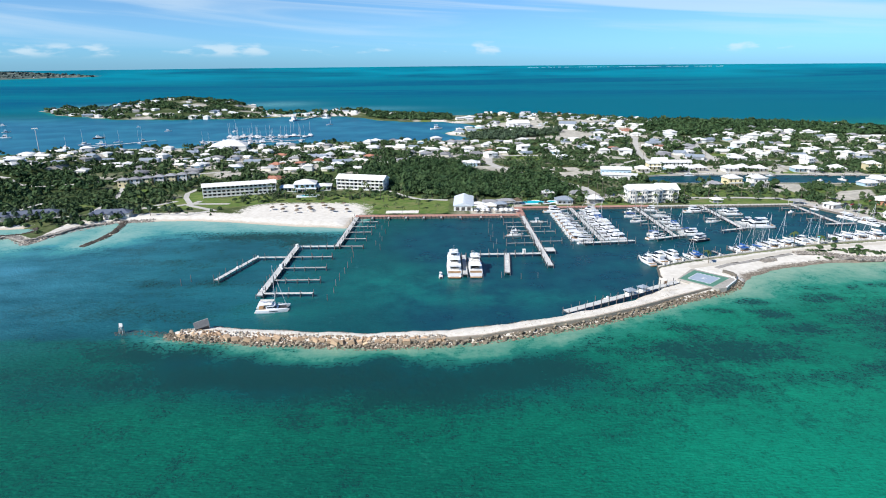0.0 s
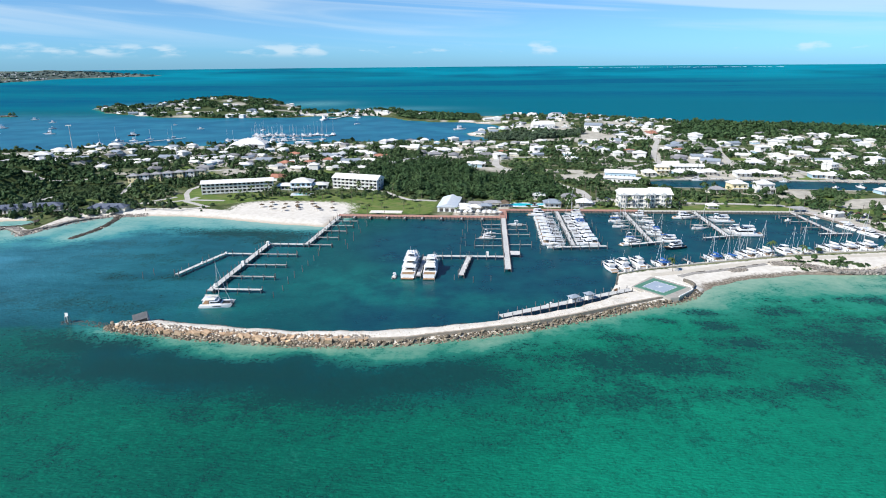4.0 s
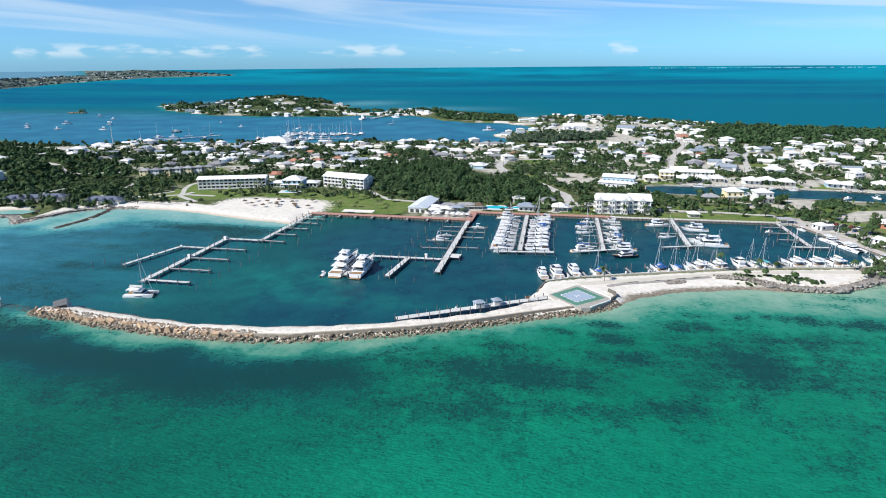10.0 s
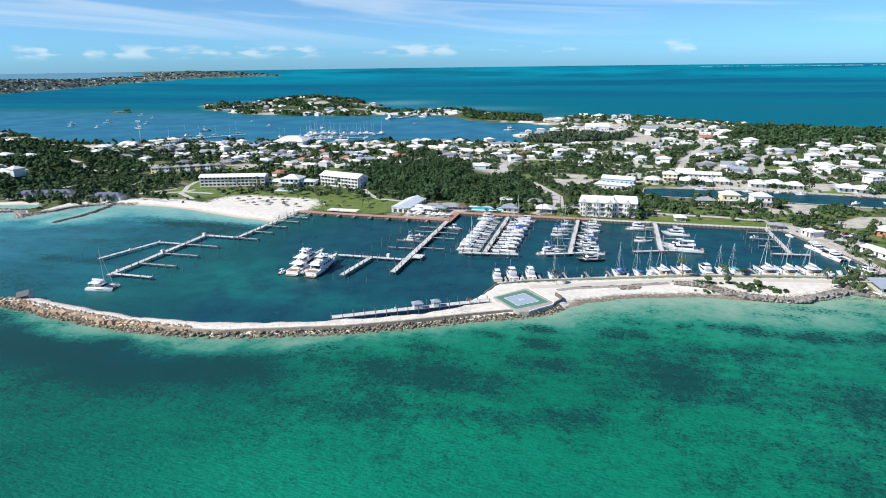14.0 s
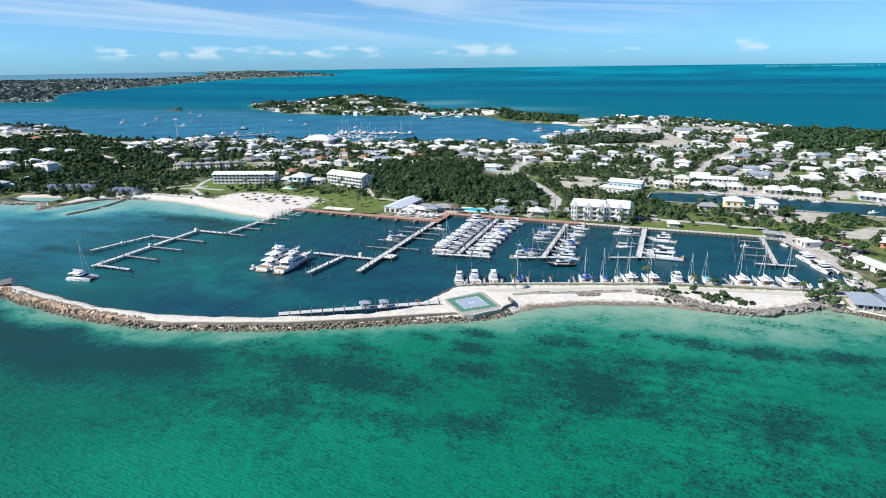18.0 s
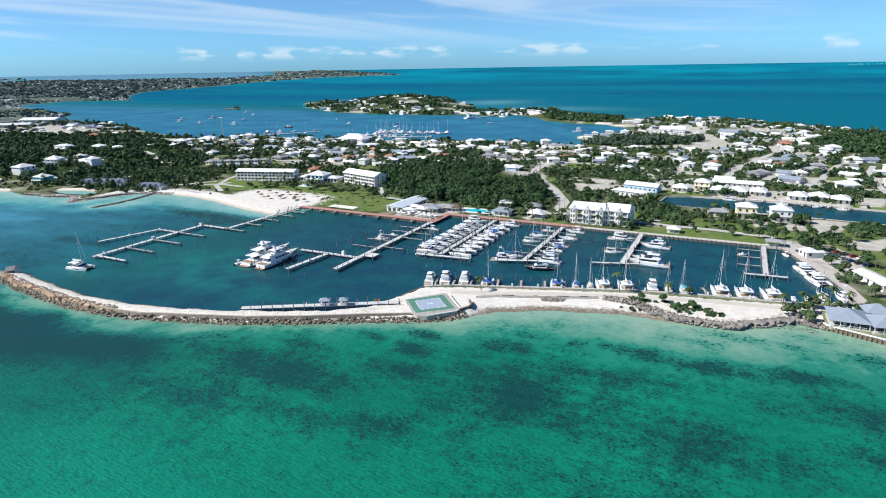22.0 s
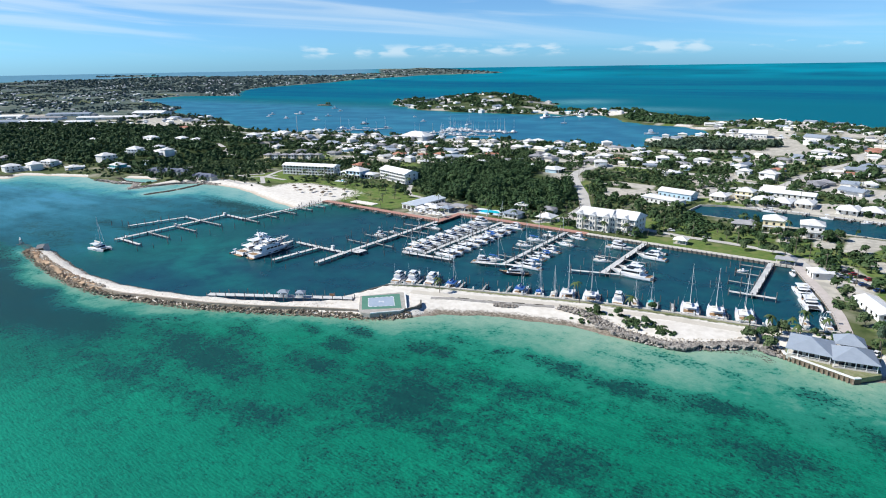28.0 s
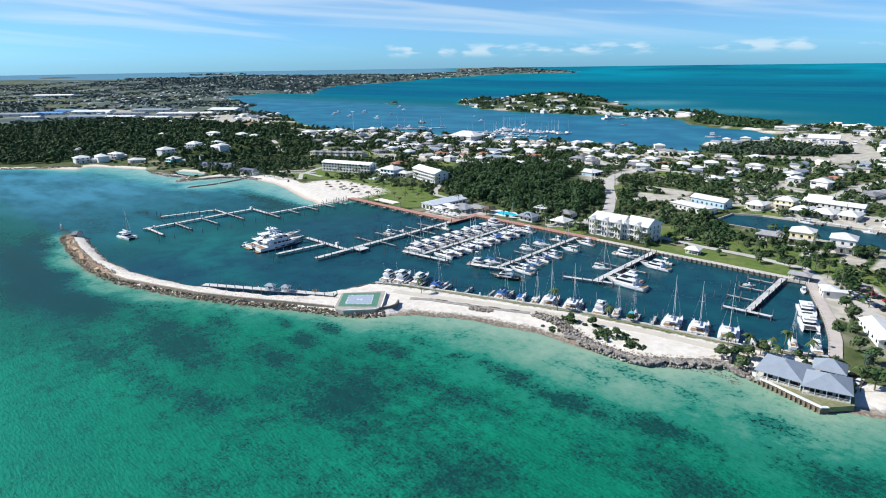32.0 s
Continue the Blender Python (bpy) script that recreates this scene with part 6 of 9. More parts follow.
    part("radar_arch", Mb().loft([[(-L * 0.13, -0.7, z1 + 2.92), (-L * 0.10, -0.7, z1 + 2.92), (-L * 0.10, 0.7, z1 + 2.92), (-L * 0.13, 0.7, z1 + 2.92)], [(-L * 0.145, -0.4, z1 + 4.4), (-L * 0.13, -0.4, z1 + 4.4), (-L * 0.13, 0.4, z1 + 4.4), (-L * 0.145, 0.4, z1 + 4.4)]]), GELCOAT, ht)
    part("radar", Mb().box(-L * 0.142, -L * 0.132, -1.1, 1.1, z1 + 4.4, z1 + 4.55), GELCOAT, ht)
    for sy in (-1, 1):
        part("dome", Mb().loft([[(-L * 0.06 + 0.5 * r * math.cos(a), sy * 1.2 + 0.5 * r * math.sin(a), z1 + 2.91 + zz) for a in [k * math.pi / 4 for k in range(8)]] for zz, r in ((0, 0.8), (0.4, 1), (0.8, 0.7), (0.95, 0.25))]), GELCOAT, ht, smooth=True)
    part("bow_rail", rails([(L * 0.18, -B * 0.46, fr + 0.6), (L * 0.32, -B * 0.34, fr + 0.9), (L * 0.44, -B * 0.13, fr + 1.3), (L * 0.49, 0, fr + 1.5), (L * 0.44, B * 0.13, fr + 1.3), (L * 0.32, B * 0.34, fr + 0.9), (L * 0.18, B * 0.46, fr + 0.6)], 0.9, 0.03), ALU, t)
    part("swim_platform", Mb().bevel_box(-L / 2 - 1.6, -L / 2 + 0.1, -B * 0.42, B * 0.42, 0.35, 0.6, 0.06), TEAK, t)
    part("sun_pad", Mb().bevel_box(L * 0.22, L * 0.31, -1.4, 1.4, fr + 0.75, fr + 1.35, 0.15), DECKM, t)
    return t


W_TXT = "white fibreglass "
KINDS = {
    "m": motor_yacht(13.0, 4.3, W_TXT + "flybridge motor cruiser moored stern-to"),
    "M": motor_yacht(17.5, 5.2, W_TXT + "flybridge motor yacht with dark windows"),
    "f": motor_yacht(14.5, 4.7, W_TXT + "sport fishing boat with tuna tower and outriggers", tower=True),
    "n": motor_yacht(15.5, 4.7, "navy-hulled motor yacht with white deckhouse and teak deck", NAVY),
    "p": catamaran(13.6, 7.2, W_TXT + "power catamaran with dark saloon windows", False),
    "c": catamaran(13.6, 7.2, W_TXT + "sailing catamaran with tall bare mast"),
    "b": catamaran(12.6, 6.8, W_TXT + "sailing catamaran with blue canvas covers", True, CANVASB),
    "s": sailboat(12.5, 3.9, W_TXT + "sailing yacht with blue canvas sail cover"),
    "w": sailboat(11.5, 3.7, W_TXT + "sailing yacht with cream sail cover", DECKM),
    "t": sailboat(11.0, 3.6, W_TXT + "sailing yacht with teal canvas awning", TEAL),
    "o": open_boat(8.0, 2.6, W_TXT + "centre-console boat with sun top"),
    "k": open_boat(5.2, 2.0, "small white open skiff with outboard engine", GELCOAT, False),
}
USED = set()


def plain_boat(kind, label):
    """A simpler hull for boats that stay far off."""
    t = thing("far_" + kind, label, kind.replace("_", " "), PARK)
    L, B, fr = (13.0, 4.2, 1.2) if kind != "catamaran" else (13.0, 6.6, 1.5)
    if kind == "catamaran":
        for sy in (-1, 1):
            part("hull", hull_mesh(L, B * 0.26, fr, 0.2, 0.3, 0.8, 7, sy * B * 0.36), GELCOAT, t)
        part("bridge_deck", Mb().bevel_box(-L * 0.42, L * 0.14, -B * 0.4, B * 0.4, 0.8, fr + 0.1, 0.1), GELCOAT, t)
    else:
        part("hull", hull_mesh(L, B, fr, 0.4, 0.6, 0.8, 7), GELCOAT, t)
        part("deck", deck_mesh(L, B, fr - 0.02, 0.0, 0.97, 0.1, 0.4, 0.6), DECKM, t)
    sail = kind != "motor_boat"
    h = 0.6 if kind == "sailing_boat" else 1.7
    part("cabin", house_loft(-L * 0.2, L * 0.2, B * 0.66, fr, fr + h, 1.2, 0.1), GELCOAT, t)
    part("window_band", band(-L * 0.2, L * 0.2, B * 0.66, fr, fr + h, fr + h * 0.4, fr + h * 0.85, 1.2, 0.1, 0.15), DARKGLASS, t)
    if sail:
        part("mast", Mb().cyl(L * 0.08, 0, fr + 0.3, fr + L * 1.3, 0.17, 0.12, 6), ALU, t)
        part("sail_cover", Mb().loft([[(x, -0.2, fr + z), (x, 0.2, fr + z), (x, 0, fr + z + 0.6)] for x, z in ((L * 0.06, 1.9), (-L * 0.3, 2.0))]), CANVASB if kind == "sailing_boat" else DECKM, t)
    else:
        part("hardtop", Mb().bevel_box(-L * 0.22, L * 0.06, -B * 0.32, B * 0.32, fr + 3.3, fr + 3.45, 0.06), GELCOAT, t)
        part("flybridge", house_loft(-L * 0.22, L * 0.1, B * 0.6, fr + h, fr + h + 0.7, 0.5, 0.0, 0.05), GELCOAT, t)
    return t


KINDS.update({"1": plain_boat("motor_boat", "white motor cruiser in the far harbour"), "2": plain_boat("sailing_boat", "white sailing boat with bare mast in the far harbour"), "3": plain_boat("catamaran", "white sailing catamaran in the far harbour")})


def moor(kind, x, y, deg, group="boats in the marina", scale=1.0, z=0.0):
    """Puts a boat of a kind at a place, heading deg anticlockwise from +x; the first takes the model itself."""
    src = KINDS[kind]
    m = pose(x, y, z, 0, 0, deg)
    if kind in USED:
        ob = copy_thing(src, m)
    else:
        ob = src
        ob.matrix_world = m
        USED.add(kind)
    if scale != 1.0:
        ob.matrix_world = m @ Matrix.Diagonal((scale, scale, scale, 1))
    ob["group"] = group
    return ob


BR = random.Random(5)
CAT = "boats along the catamaran pier"
for k, y in enumerate((357.5, 366.3, 375, 383.7, 392.3, 401, 410, 419)):
    moor("c" if k in (0, 5) else "p", 83.2 - 0.2 * k, y, BR.uniform(-2, 2), CAT, BR.uniform(0.94, 1.04))
    moor("c" if k in (3, 7) else ("b" if k == 5 else "p"), 102.6 - 0.2 * k, y + 1.5, 180 + BR.uniform(-2, 2), CAT, BR.uniform(0.92, 1.04))
moor("M", 80, 428.5, 0, CAT, 0.95)
moor("M", 103.5, 430, 180, CAT, 0.8)
moor("w", 84, 349.6, 12, CAT, 0.9)
PD = "boats along the mixed pier"
for kd, x, y, a, s in (("f", 128.5, 358.6, 20, 0.95), ("s", 130.5, 412, 0, 1.0), ("o", 132, 425.5, 0, 1.1), ("w", 130, 398.5, 0, 0.95), ("s", 131, 366.5, 0, 0.9), ("m", 147, 430.5, 180, 0.95), ("w", 147.5, 413.5, 180, 1.05), ("m", 146.6, 397, 180, 1.0), ("m", 146.6, 380.5, 180, 0.9), ("b", 147.6, 388.4, 180, 0.75), ("M", 150.5, 365, 180, 0.88), ("s", 149, 372.4, 180, 0.9)):
    moor(kd, x, y, a, PD, s)
PE = "boats along the yacht pier"
for kd, x, y, a, s in (("M", 177.5, 424.5, 0, 0.92), ("w", 179, 396.5, 4, 1.0), ("M", 197.8, 416, 180, 1.0), ("M", 199.6, 382, 180, 1.25), ("m", 196.5, 391, 180, 1.1), ("o", 198, 427, 180, 1.0)):
    moor(kd, x, y, a, PE, s)
PQ = "boats stern-to along the mole quay"
for kd, x, y, s in (("m", 107.6, 313.6, 1.1), ("m", 114.4, 316.6, 1.25), ("M", 123.0, 320.6, 0.95), ("b", 135.5, 320.2, 1.0), ("b", 166.2, 332.4, 1.0), ("s", 174.8, 334.4, 1.0), ("w", 181, 336.8, 1.0), ("c", 186.4, 340, 1.0), ("c", 196.2, 343.2, 1.0), ("m", 207.6, 347.2, 1.15), ("w", 214.6, 348.8, 1.0), ("t", 221, 350.4, 1.0), ("c", 236.6, 353.8, 1.08), ("c", 246.6, 356.0, 1.05), ("c", 257.4, 358.4, 1.1), ("k", 266.5, 357.5, 1.2), ("k", 271.5, 360, 1.1)):
    moor(kd, x, y, 108 + BR.uniform(-3, 3), PQ, s)
PX = "boats along the east quay"
for kd, x, y, a, s in (("p", 272.6, 402.5, -68, 1.0), ("p", 277.6, 387.4, -68, 1.06), ("w", 277.5, 366.5, 112, 1.0), ("f", 285, 368, 112, 0.85), ("o", 264.2, 428.5, -68, 0.9), ("k", 243, 421, 20, 1.1)):
    moor(kd, x, y, a, PX, s)
for kd, x, y, a, s in (("f", 44.6, 368, 0, 0.7), ("o", 62, 400, 180, 1.0), ("k", 46, 378, 0, 1.0)):
    moor(kd, x, y, a, "boats at the long pier", s)
moor("n", 150.5, 351.5, 205, "boats under way", 1.0)
moor("k", 73.6, 259.8, 30, "boats at the fuel dock", 1.1)
moor("c", -74, 251.2, 8, "boats at anchor", 1.06)
ya = superyacht(36, 7.6, "large white three-deck superyacht with dark window bands", True)
ya.matrix_world = pose(5.6, 309.6, 0, 0, 0, 90)
yb = raked_yacht(31, 7.0, "sleek white motor yacht with long raked dark windows")
yb.matrix_world = pose(16.4, 307, 0, 0, 0, 90)
moor("o", -1.2, 293.6, 88, "boats at the long pier", 0.8)
# the far harbour
FH = "boats moored in the far harbour"
for kd, x, y, a, s in (("1", -807, 940, 20, 1.0), ("1", -845, 979, 30, 1.1), ("1", -736, 929, 15, 1.0), ("1", -794, 1015, 30, 1.4), ("1", -648, 929, 200, 1.3), ("1", -781, 1122, 20, 1.0), ("n", -499, 913, 15, 1.1), ("1", -520, 1079, 15, 0.6), ("1", -438, 1006, 20, 0.9), ("2", -194, 1093, 30, 0.9), ("2", -326, 992, 80, 1.1), ("1", -860, 1180, 30, 1.2), ("1", -700, 1010, 40, 1.0)):
    moor(kd, x, y, a, FH, s)
FM = "boats at the far marina piers"
far_docks = [((-300, 800), (-283, 930), 3), ((-330, 850), (-225, 872), 3), ((-310, 905), (-190, 915), 3), ((-270, 830), (-190, 866), 3)]
dock("pier", "long timber piers of the far marina", far_docks, step=24, group="far harbour docks")
dock("pier", "timber jetty with sailing boats in the far harbour", [((-455, 792), (-399, 874), 3.5), ((-470, 815), (-430, 830), 2.5)], step=20, group="far harbour docks")
dock("pier", "timber ferry pier off the sandy spit", [((-262, 1186), (-246, 1284), 4.0), ((-270, 1192), (-256, 1190), 3.0)], step=24, group="far harbour docks")
for k in range(58):
    a, b, _ = far_docks[BR.choice((0, 1, 2, 2, 3))]
    f2, sd2 = BR.random(), BR.choice((-1, 1))
    dx, dy = b[0] - a[0], b[1] - a[1]
    q = math.hypot(dx, dy)
    moor(BR.choice("111122333"), a[0] + dx * f2 - dy / q * 9 * sd2, a[1] + dy * f2 + dx / q * 9 * sd2, math.degrees(math.atan2(dx, -dy)) + (0 if sd2 > 0 else 180), FM, BR.uniform(0.8, 1.15))
for x, y in ((-486, 806), (-479, 836), (-462, 846), (-446, 862), (-424, 886), (-412, 850), (-440, 815)):
    moor(BR.choice("2213"), x, y, BR.uniform(0, 360), FM, BR.uniform(0.85, 1.2))
for kd, x, y, a, s in (("1", -276, 1180, 80, 2.2), ("1", -225, 1222, 160, 1.6), ("1", -8, 1000, 20, 1.6)):
    moor(kd, x, y, a, FM, s)


# ---- buildings ----
CACHE = {}


def cached(key, make):
    if key not in CACHE:
        CACHE[key] = make()
    return CACHE[key]


def win(parent, x, y, z, deg, w, h, name="window", mat=None):
    """A framed dark pane on a wall that faces deg (270: towards -y)."""
    mat = mat or DARKGLASS

    def make():
        me = Mb().box(-w / 2, w / 2, -0.02, 0.05, 0, h).box(-w / 2 - 0.08, w / 2 + 0.08, -0.02, 0.09, -0.12, -0.02).mesh(name, mat)
        return me
    ob = part(name, cached((name, w, h, mat.name), make), None, parent)
    ob.matrix_local = pose(x, y, z, 0, 0, deg - 90)
    return ob


def house(label, w, d, floors, wallm, roofm, roof="hip", porch=True, group="", wins=True, fh=2.9, name="house", rh=None):
    """A house with its base at z = 0, its front towards -y."""
    name = "bungalow" if name == "house" and floors == 1 else name
    t = thing(name, label, "house", PARK, group)
    zt = 0.5 + floors * fh
    part("wall", Mb().box(-w / 2, w / 2, -d / 2, d / 2, -1.5, zt), wallm, t)
    winged = rh is None and name in ("house", "bungalow")
    rh = rh or min(w, d) * 0.24
    part("roof", Mb().hip(-w / 2, w / 2, -d / 2, d / 2, zt, rh, 0.7, None if roof == "hip" else 0.0), roofm, t)
    if winged:
        wx = w * (0.28 if roof == "hip" else -0.28)
        wing = part("wing", Mb().box(wx - w * 0.2, wx + w * 0.2, d / 2 + 0.002, d * 0.9, -1.5, 3.1), wallm, t)
        part("wing_roof", Mb().hip(wx - w * 0.2, wx + w * 0.2, d * 0.1, d * 0.9, 3.1, w * 0.11, 0.5, 0.0), roofm, wing)
    if wins:
        for k in range(floors):
            z = 0.5 + k * fh + 0.9
            n_w = max(2, int(w / 3.6))
            for i in range(n_w):
                x = -w / 2 + (i + 0.5) * w / n_w
                if k == 0 and i == n_w // 2:
                    win(t, x, -d / 2, 0.5, 270, 1.2, 2.1, "door", SHADE)
                else:
                    win(t, x, -d / 2, z, 270, 1.3, 1.3)
            win(t, w / 2, -d * 0.2, z, 0, 1.2, 1.3)
    if porch:
        ph = 0.4 + fh
        part("porch_roof", Mb().box(-w / 2, w / 2, -d / 2 - 2.6, -d / 2 + 0.0, ph, ph + 0.18), roofm, t)
        for i in range(4):
            x = -w / 2 + 0.3 + i * (w - 0.6) / 3
            part("porch_post", cached(("post", ph), lambda: Mb().box(-0.1, 0.1, -0.1, 0.1, 0, ph).mesh("porch_post", WHITE)), None, t).location = (x, -d / 2 - 2.4, 0)
        part("porch_floor", Mb().box(-w / 2, w / 2, -d / 2 - 2.7, -d / 2 - 0.01, -1.2, 0.3), CONCRETE, t)
        if floors > 1:
            part("balcony_rail", Mb().box(-w / 2, w / 2, -d / 2 - 2.6, -d / 2 - 2.5, ph + 0.5, ph + 1.1).box(-w / 2, w / 2, -d / 2 - 2.58, -d / 2 - 2.52, ph + 0.18, ph + 0.24), WHITE, t)
    return t


def stand(ob, x, y, deg, dz=0.0):
    ob.matrix_world = pose(x, y, max(ground(x, y), 0.8) + dz, 0, 0, deg)
    return ob


def gallery(name, label, L, D, floors, bays, fh, wallm, roofm, rh, cat="hotel", open_ground=False):
    """A long block whose front has a bay of balcony, parapet and dark glazing on every floor; front towards -y, centred on x."""
    t = thing(name, label, cat, PARK)
    zt = floors * fh + 0.4
    part("wall", Mb().box(-L / 2, L / 2, -D / 2 + 1.6, D / 2, -1.5, zt), wallm, t)
    part("roof", Mb().hip(-L / 2, L / 2, -D / 2, D / 2, zt + 0.05, rh, 0.8, 0.0, 0.3), roofm, t, "white metal gable roof")
    part("gable", Mb().add([(-L / 2, -D / 2 + 1.6, zt), (-L / 2, D / 2, zt), (-L / 2, 0.0, zt + rh * 0.86), (-L / 2 + 0.3, -D / 2 + 1.6, zt), (-L / 2 + 0.3, D / 2, zt), (-L / 2 + 0.3, 0.0, zt + rh * 0.86)], [(0, 2, 1), (3, 4, 5), (0, 3, 5, 2), (1, 2, 5, 4), (0, 1, 4, 3)]), wallm, t)
    part("gable", Mb().add([(L / 2 - 0.3, -D / 2 + 1.6, zt), (L / 2 - 0.3, D / 2, zt), (L / 2 - 0.3, 0.0, zt + rh * 0.86), (L / 2, -D / 2 + 1.6, zt), (L / 2, D / 2, zt), (L / 2, 0.0, zt + rh * 0.86)], [(0, 2, 1), (3, 4, 5), (0, 3, 5, 2), (1, 2, 5, 4), (0, 1, 4, 3)]), wallm, t)
    bw = L / bays
    slab = cached(("slab", L, D), lambda: Mb().box(-L / 2, L / 2, -D / 2, -D / 2 + 1.58, -0.12, 0.12).mesh("floor_slab", WHITE))
    fin = cached(("fin", zt, D), lambda: Mb().box(-0.24, 0.24, -D / 2 + 0.05, -D / 2 + 1.62, -1.0, zt - 0.12).mesh("partition", WHITE))
    para = cached(("para", bw, D), lambda: Mb().box(-bw / 2 + 0.15, bw / 2 - 0.15, -D / 2 + 0.06, -D / 2 + 0.16, 0.12, 1.02).mesh("parapet", WHITE))
    glass = cached(("glass", bw, D, fh), lambda: Mb().box(-bw * 0.30, bw * 0.30, -D / 2 + 1.54, -D / 2 + 1.63, 0.14, fh - 0.65).mesh("balcony_door", DARKGLASS))
    for k in range(floors + 1):
        part("floor_slab", slab, None, t).location = (0, 0, min(0.35 + k * fh, zt - 0.1))
    for i in range(bays + 1):
        part("partition", fin, None, t).location = (-L / 2 + 0.15 + i * (L - 0.3) / bays, 0, 0)
    for k in range(floors):
        for i in range(bays):
            x = -L / 2 + (i + 0.5) * bw
            if not (open_ground and k == 0):
                part("parapet", para, None, t).location = (x, 0, 0.35 + k * fh)
            part("balcony_door", glass, None, t).location = (x, 0, 0.35 + k * fh)
    for sx, deg in ((-1, 180), (1, 0)):
        for k in range(floors):
            for yy in (-D * 0.15, D * 0.2):
                win(t, sx * L / 2, yy, 1.2 + k * fh, deg, 1.2, 1.3)
    return t


hotel_a = gallery("hotel_block", "long three-storey cream hotel block with recessed balconies and white roof", 56, 13, 3, 16, 2.75, CREAM, ROOFW, 1.9)
stand(hotel_a, -163.5, 493.5, 18.0)
hotel_b = gallery("hotel_block", "white three-storey hotel block with balconies under a white gable roof", 41, 14, 3, 11, 2.9, WHITE, ROOFW, 3.0)
stand(hotel_b, -66.5, 511.5, -15)
lobby = thing("hotel_lobby", "pale blue two-storey hotel pavilion with white hipped roofs", "hotel", PARK)
for k, (x, y, w, d, h, rh) in enumerate(((0, 0, 17, 14, 6.4, 3.2), (-14, 1, 12, 11, 3.6, 1.6), (14, 2, 13, 11, 3.8, 1.6))):
    part("wall", Mb().box(x - w / 2, x + w / 2, y - d / 2, y + d / 2, -1.5, h), PALEBLUE if k == 0 else WHITE, lobby)
    part("roof", Mb().hip(x - w / 2, x + w / 2, y - d / 2, y + d / 2, h, rh, 1.0), ROOFW, lobby)
    for i in range(4):
        win(lobby, x - w / 2 + (i + 0.5) * w / 4, y - d / 2, 0.8, 270, 2.2, 2.0)
        if k == 0:
            win(lobby, x - w / 2 + (i + 0.5) * w / 4, y - d / 2, 3.9, 270, 2.2, 1.8)
part("terrace_roof", Mb().box(-9.5, 9.5, -11.5, -7.02, 3.1, 3.3), ROOFW, lobby)
for i in range(6):
    part("column", Mb().cyl(-9 + i * 3.6, -11.2, 0, 3.1, 0.2, 0.2, 8), WHITE, lobby)
stand(lobby, -113, 506, 6)


def pool(x, y, rx, ry, deg, label):
    t = thing("swimming_pool", label, "swimming pool", pose(x, y, ground(x, y), 0, 0, deg))
    ring = lambda k: [((rx + k) * math.cos(a) * (1 + 0.08 * math.cos(2 * a)), (ry + k) * math.sin(a)) for a in [i * math.pi / 16 for i in range(32)]]
    part("deck", Mb().prism([(-rx - 4, -ry - 2.6), (rx + 4, -ry - 2.6), (rx + 4, ry + 2.6), (-rx - 4, ry + 2.6)], -0.8, 0.18), POOLD, t, "pale blue pool deck")
    part("coping", Mb().prism(ring(0.5), 0.1, 0.26), WHITE, t)
    part("water", Mb().prism(ring(0.0), 0.1, 0.272), POOLM, t, "bright turquoise pool water")
    return t


pool(67.5, 455.5, 8.5, 4.4, 4, "oval turquoise swimming pool with pale blue deck")
pool(82.5, 457.5, 3.5, 2.5, 4, "small turquoise pool beside the oval pool")
pool(-107, 484.5, 5.0, 2.6, 10, "small hotel swimming pool with pale deck")
PALEROOF = surf("pale_blue_sheet_roof", (0.66, 0.72, 0.77), (0.58, 0.64, 0.70), 0.3, 0.5)
hall = thing("event_hall", "long white hall with a pale metal gable roof by the promenade", "hall", PARK)
part("wall", Mb().box(-6, 6, -19.5, 19.5, -1.2, 4.2), WHITE, hall)
part("roof", Mb().hip(-6, 6, -19.5, 19.5, 4.2, 2.4, 0.5, 0.0), PALEROOF, hall)
for sy in (-1, 1):
    part("gable", Mb().add([(-6, sy * 19.4, 4.2), (6, sy * 19.4, 4.2), (0, sy * 19.4, 6.45), (-6, sy * 19.1, 4.2), (6, sy * 19.1, 4.2), (0, sy * 19.1, 6.45)], [(0, 1, 2), (5, 4, 3), (0, 3, 4, 1), (1, 4, 5, 2), (2, 5, 3, 0)]), WHITE, hall)
for i in range(9):
    for sx, deg in ((-1, 180), (1, 0)):
        win(hall, sx * 6, -16 + i * 4, 0.9, deg, 2.2, 2.0)
for i in range(3):
    win(hall, -3.6 + i * 3.6, -19.5, 0.4, 270, 2.2, 2.6, "door", SHADE)
for i in range(13):
    for sx in (-1, 1):
        part("roof_rib", cached(("rib", sx), lambda: Mb().rod((sx * 6.4, 0, 4.08), (sx * 0.1, 0, 6.62), 0.06, 4).mesh("roof_rib", ROOFW)), None, hall).location = (0, -18.5 + i * 3.08, 0)
stand(hall, 15.5, 446.5, -3)
hall.scale = (1.12, 0.86, 0.9)


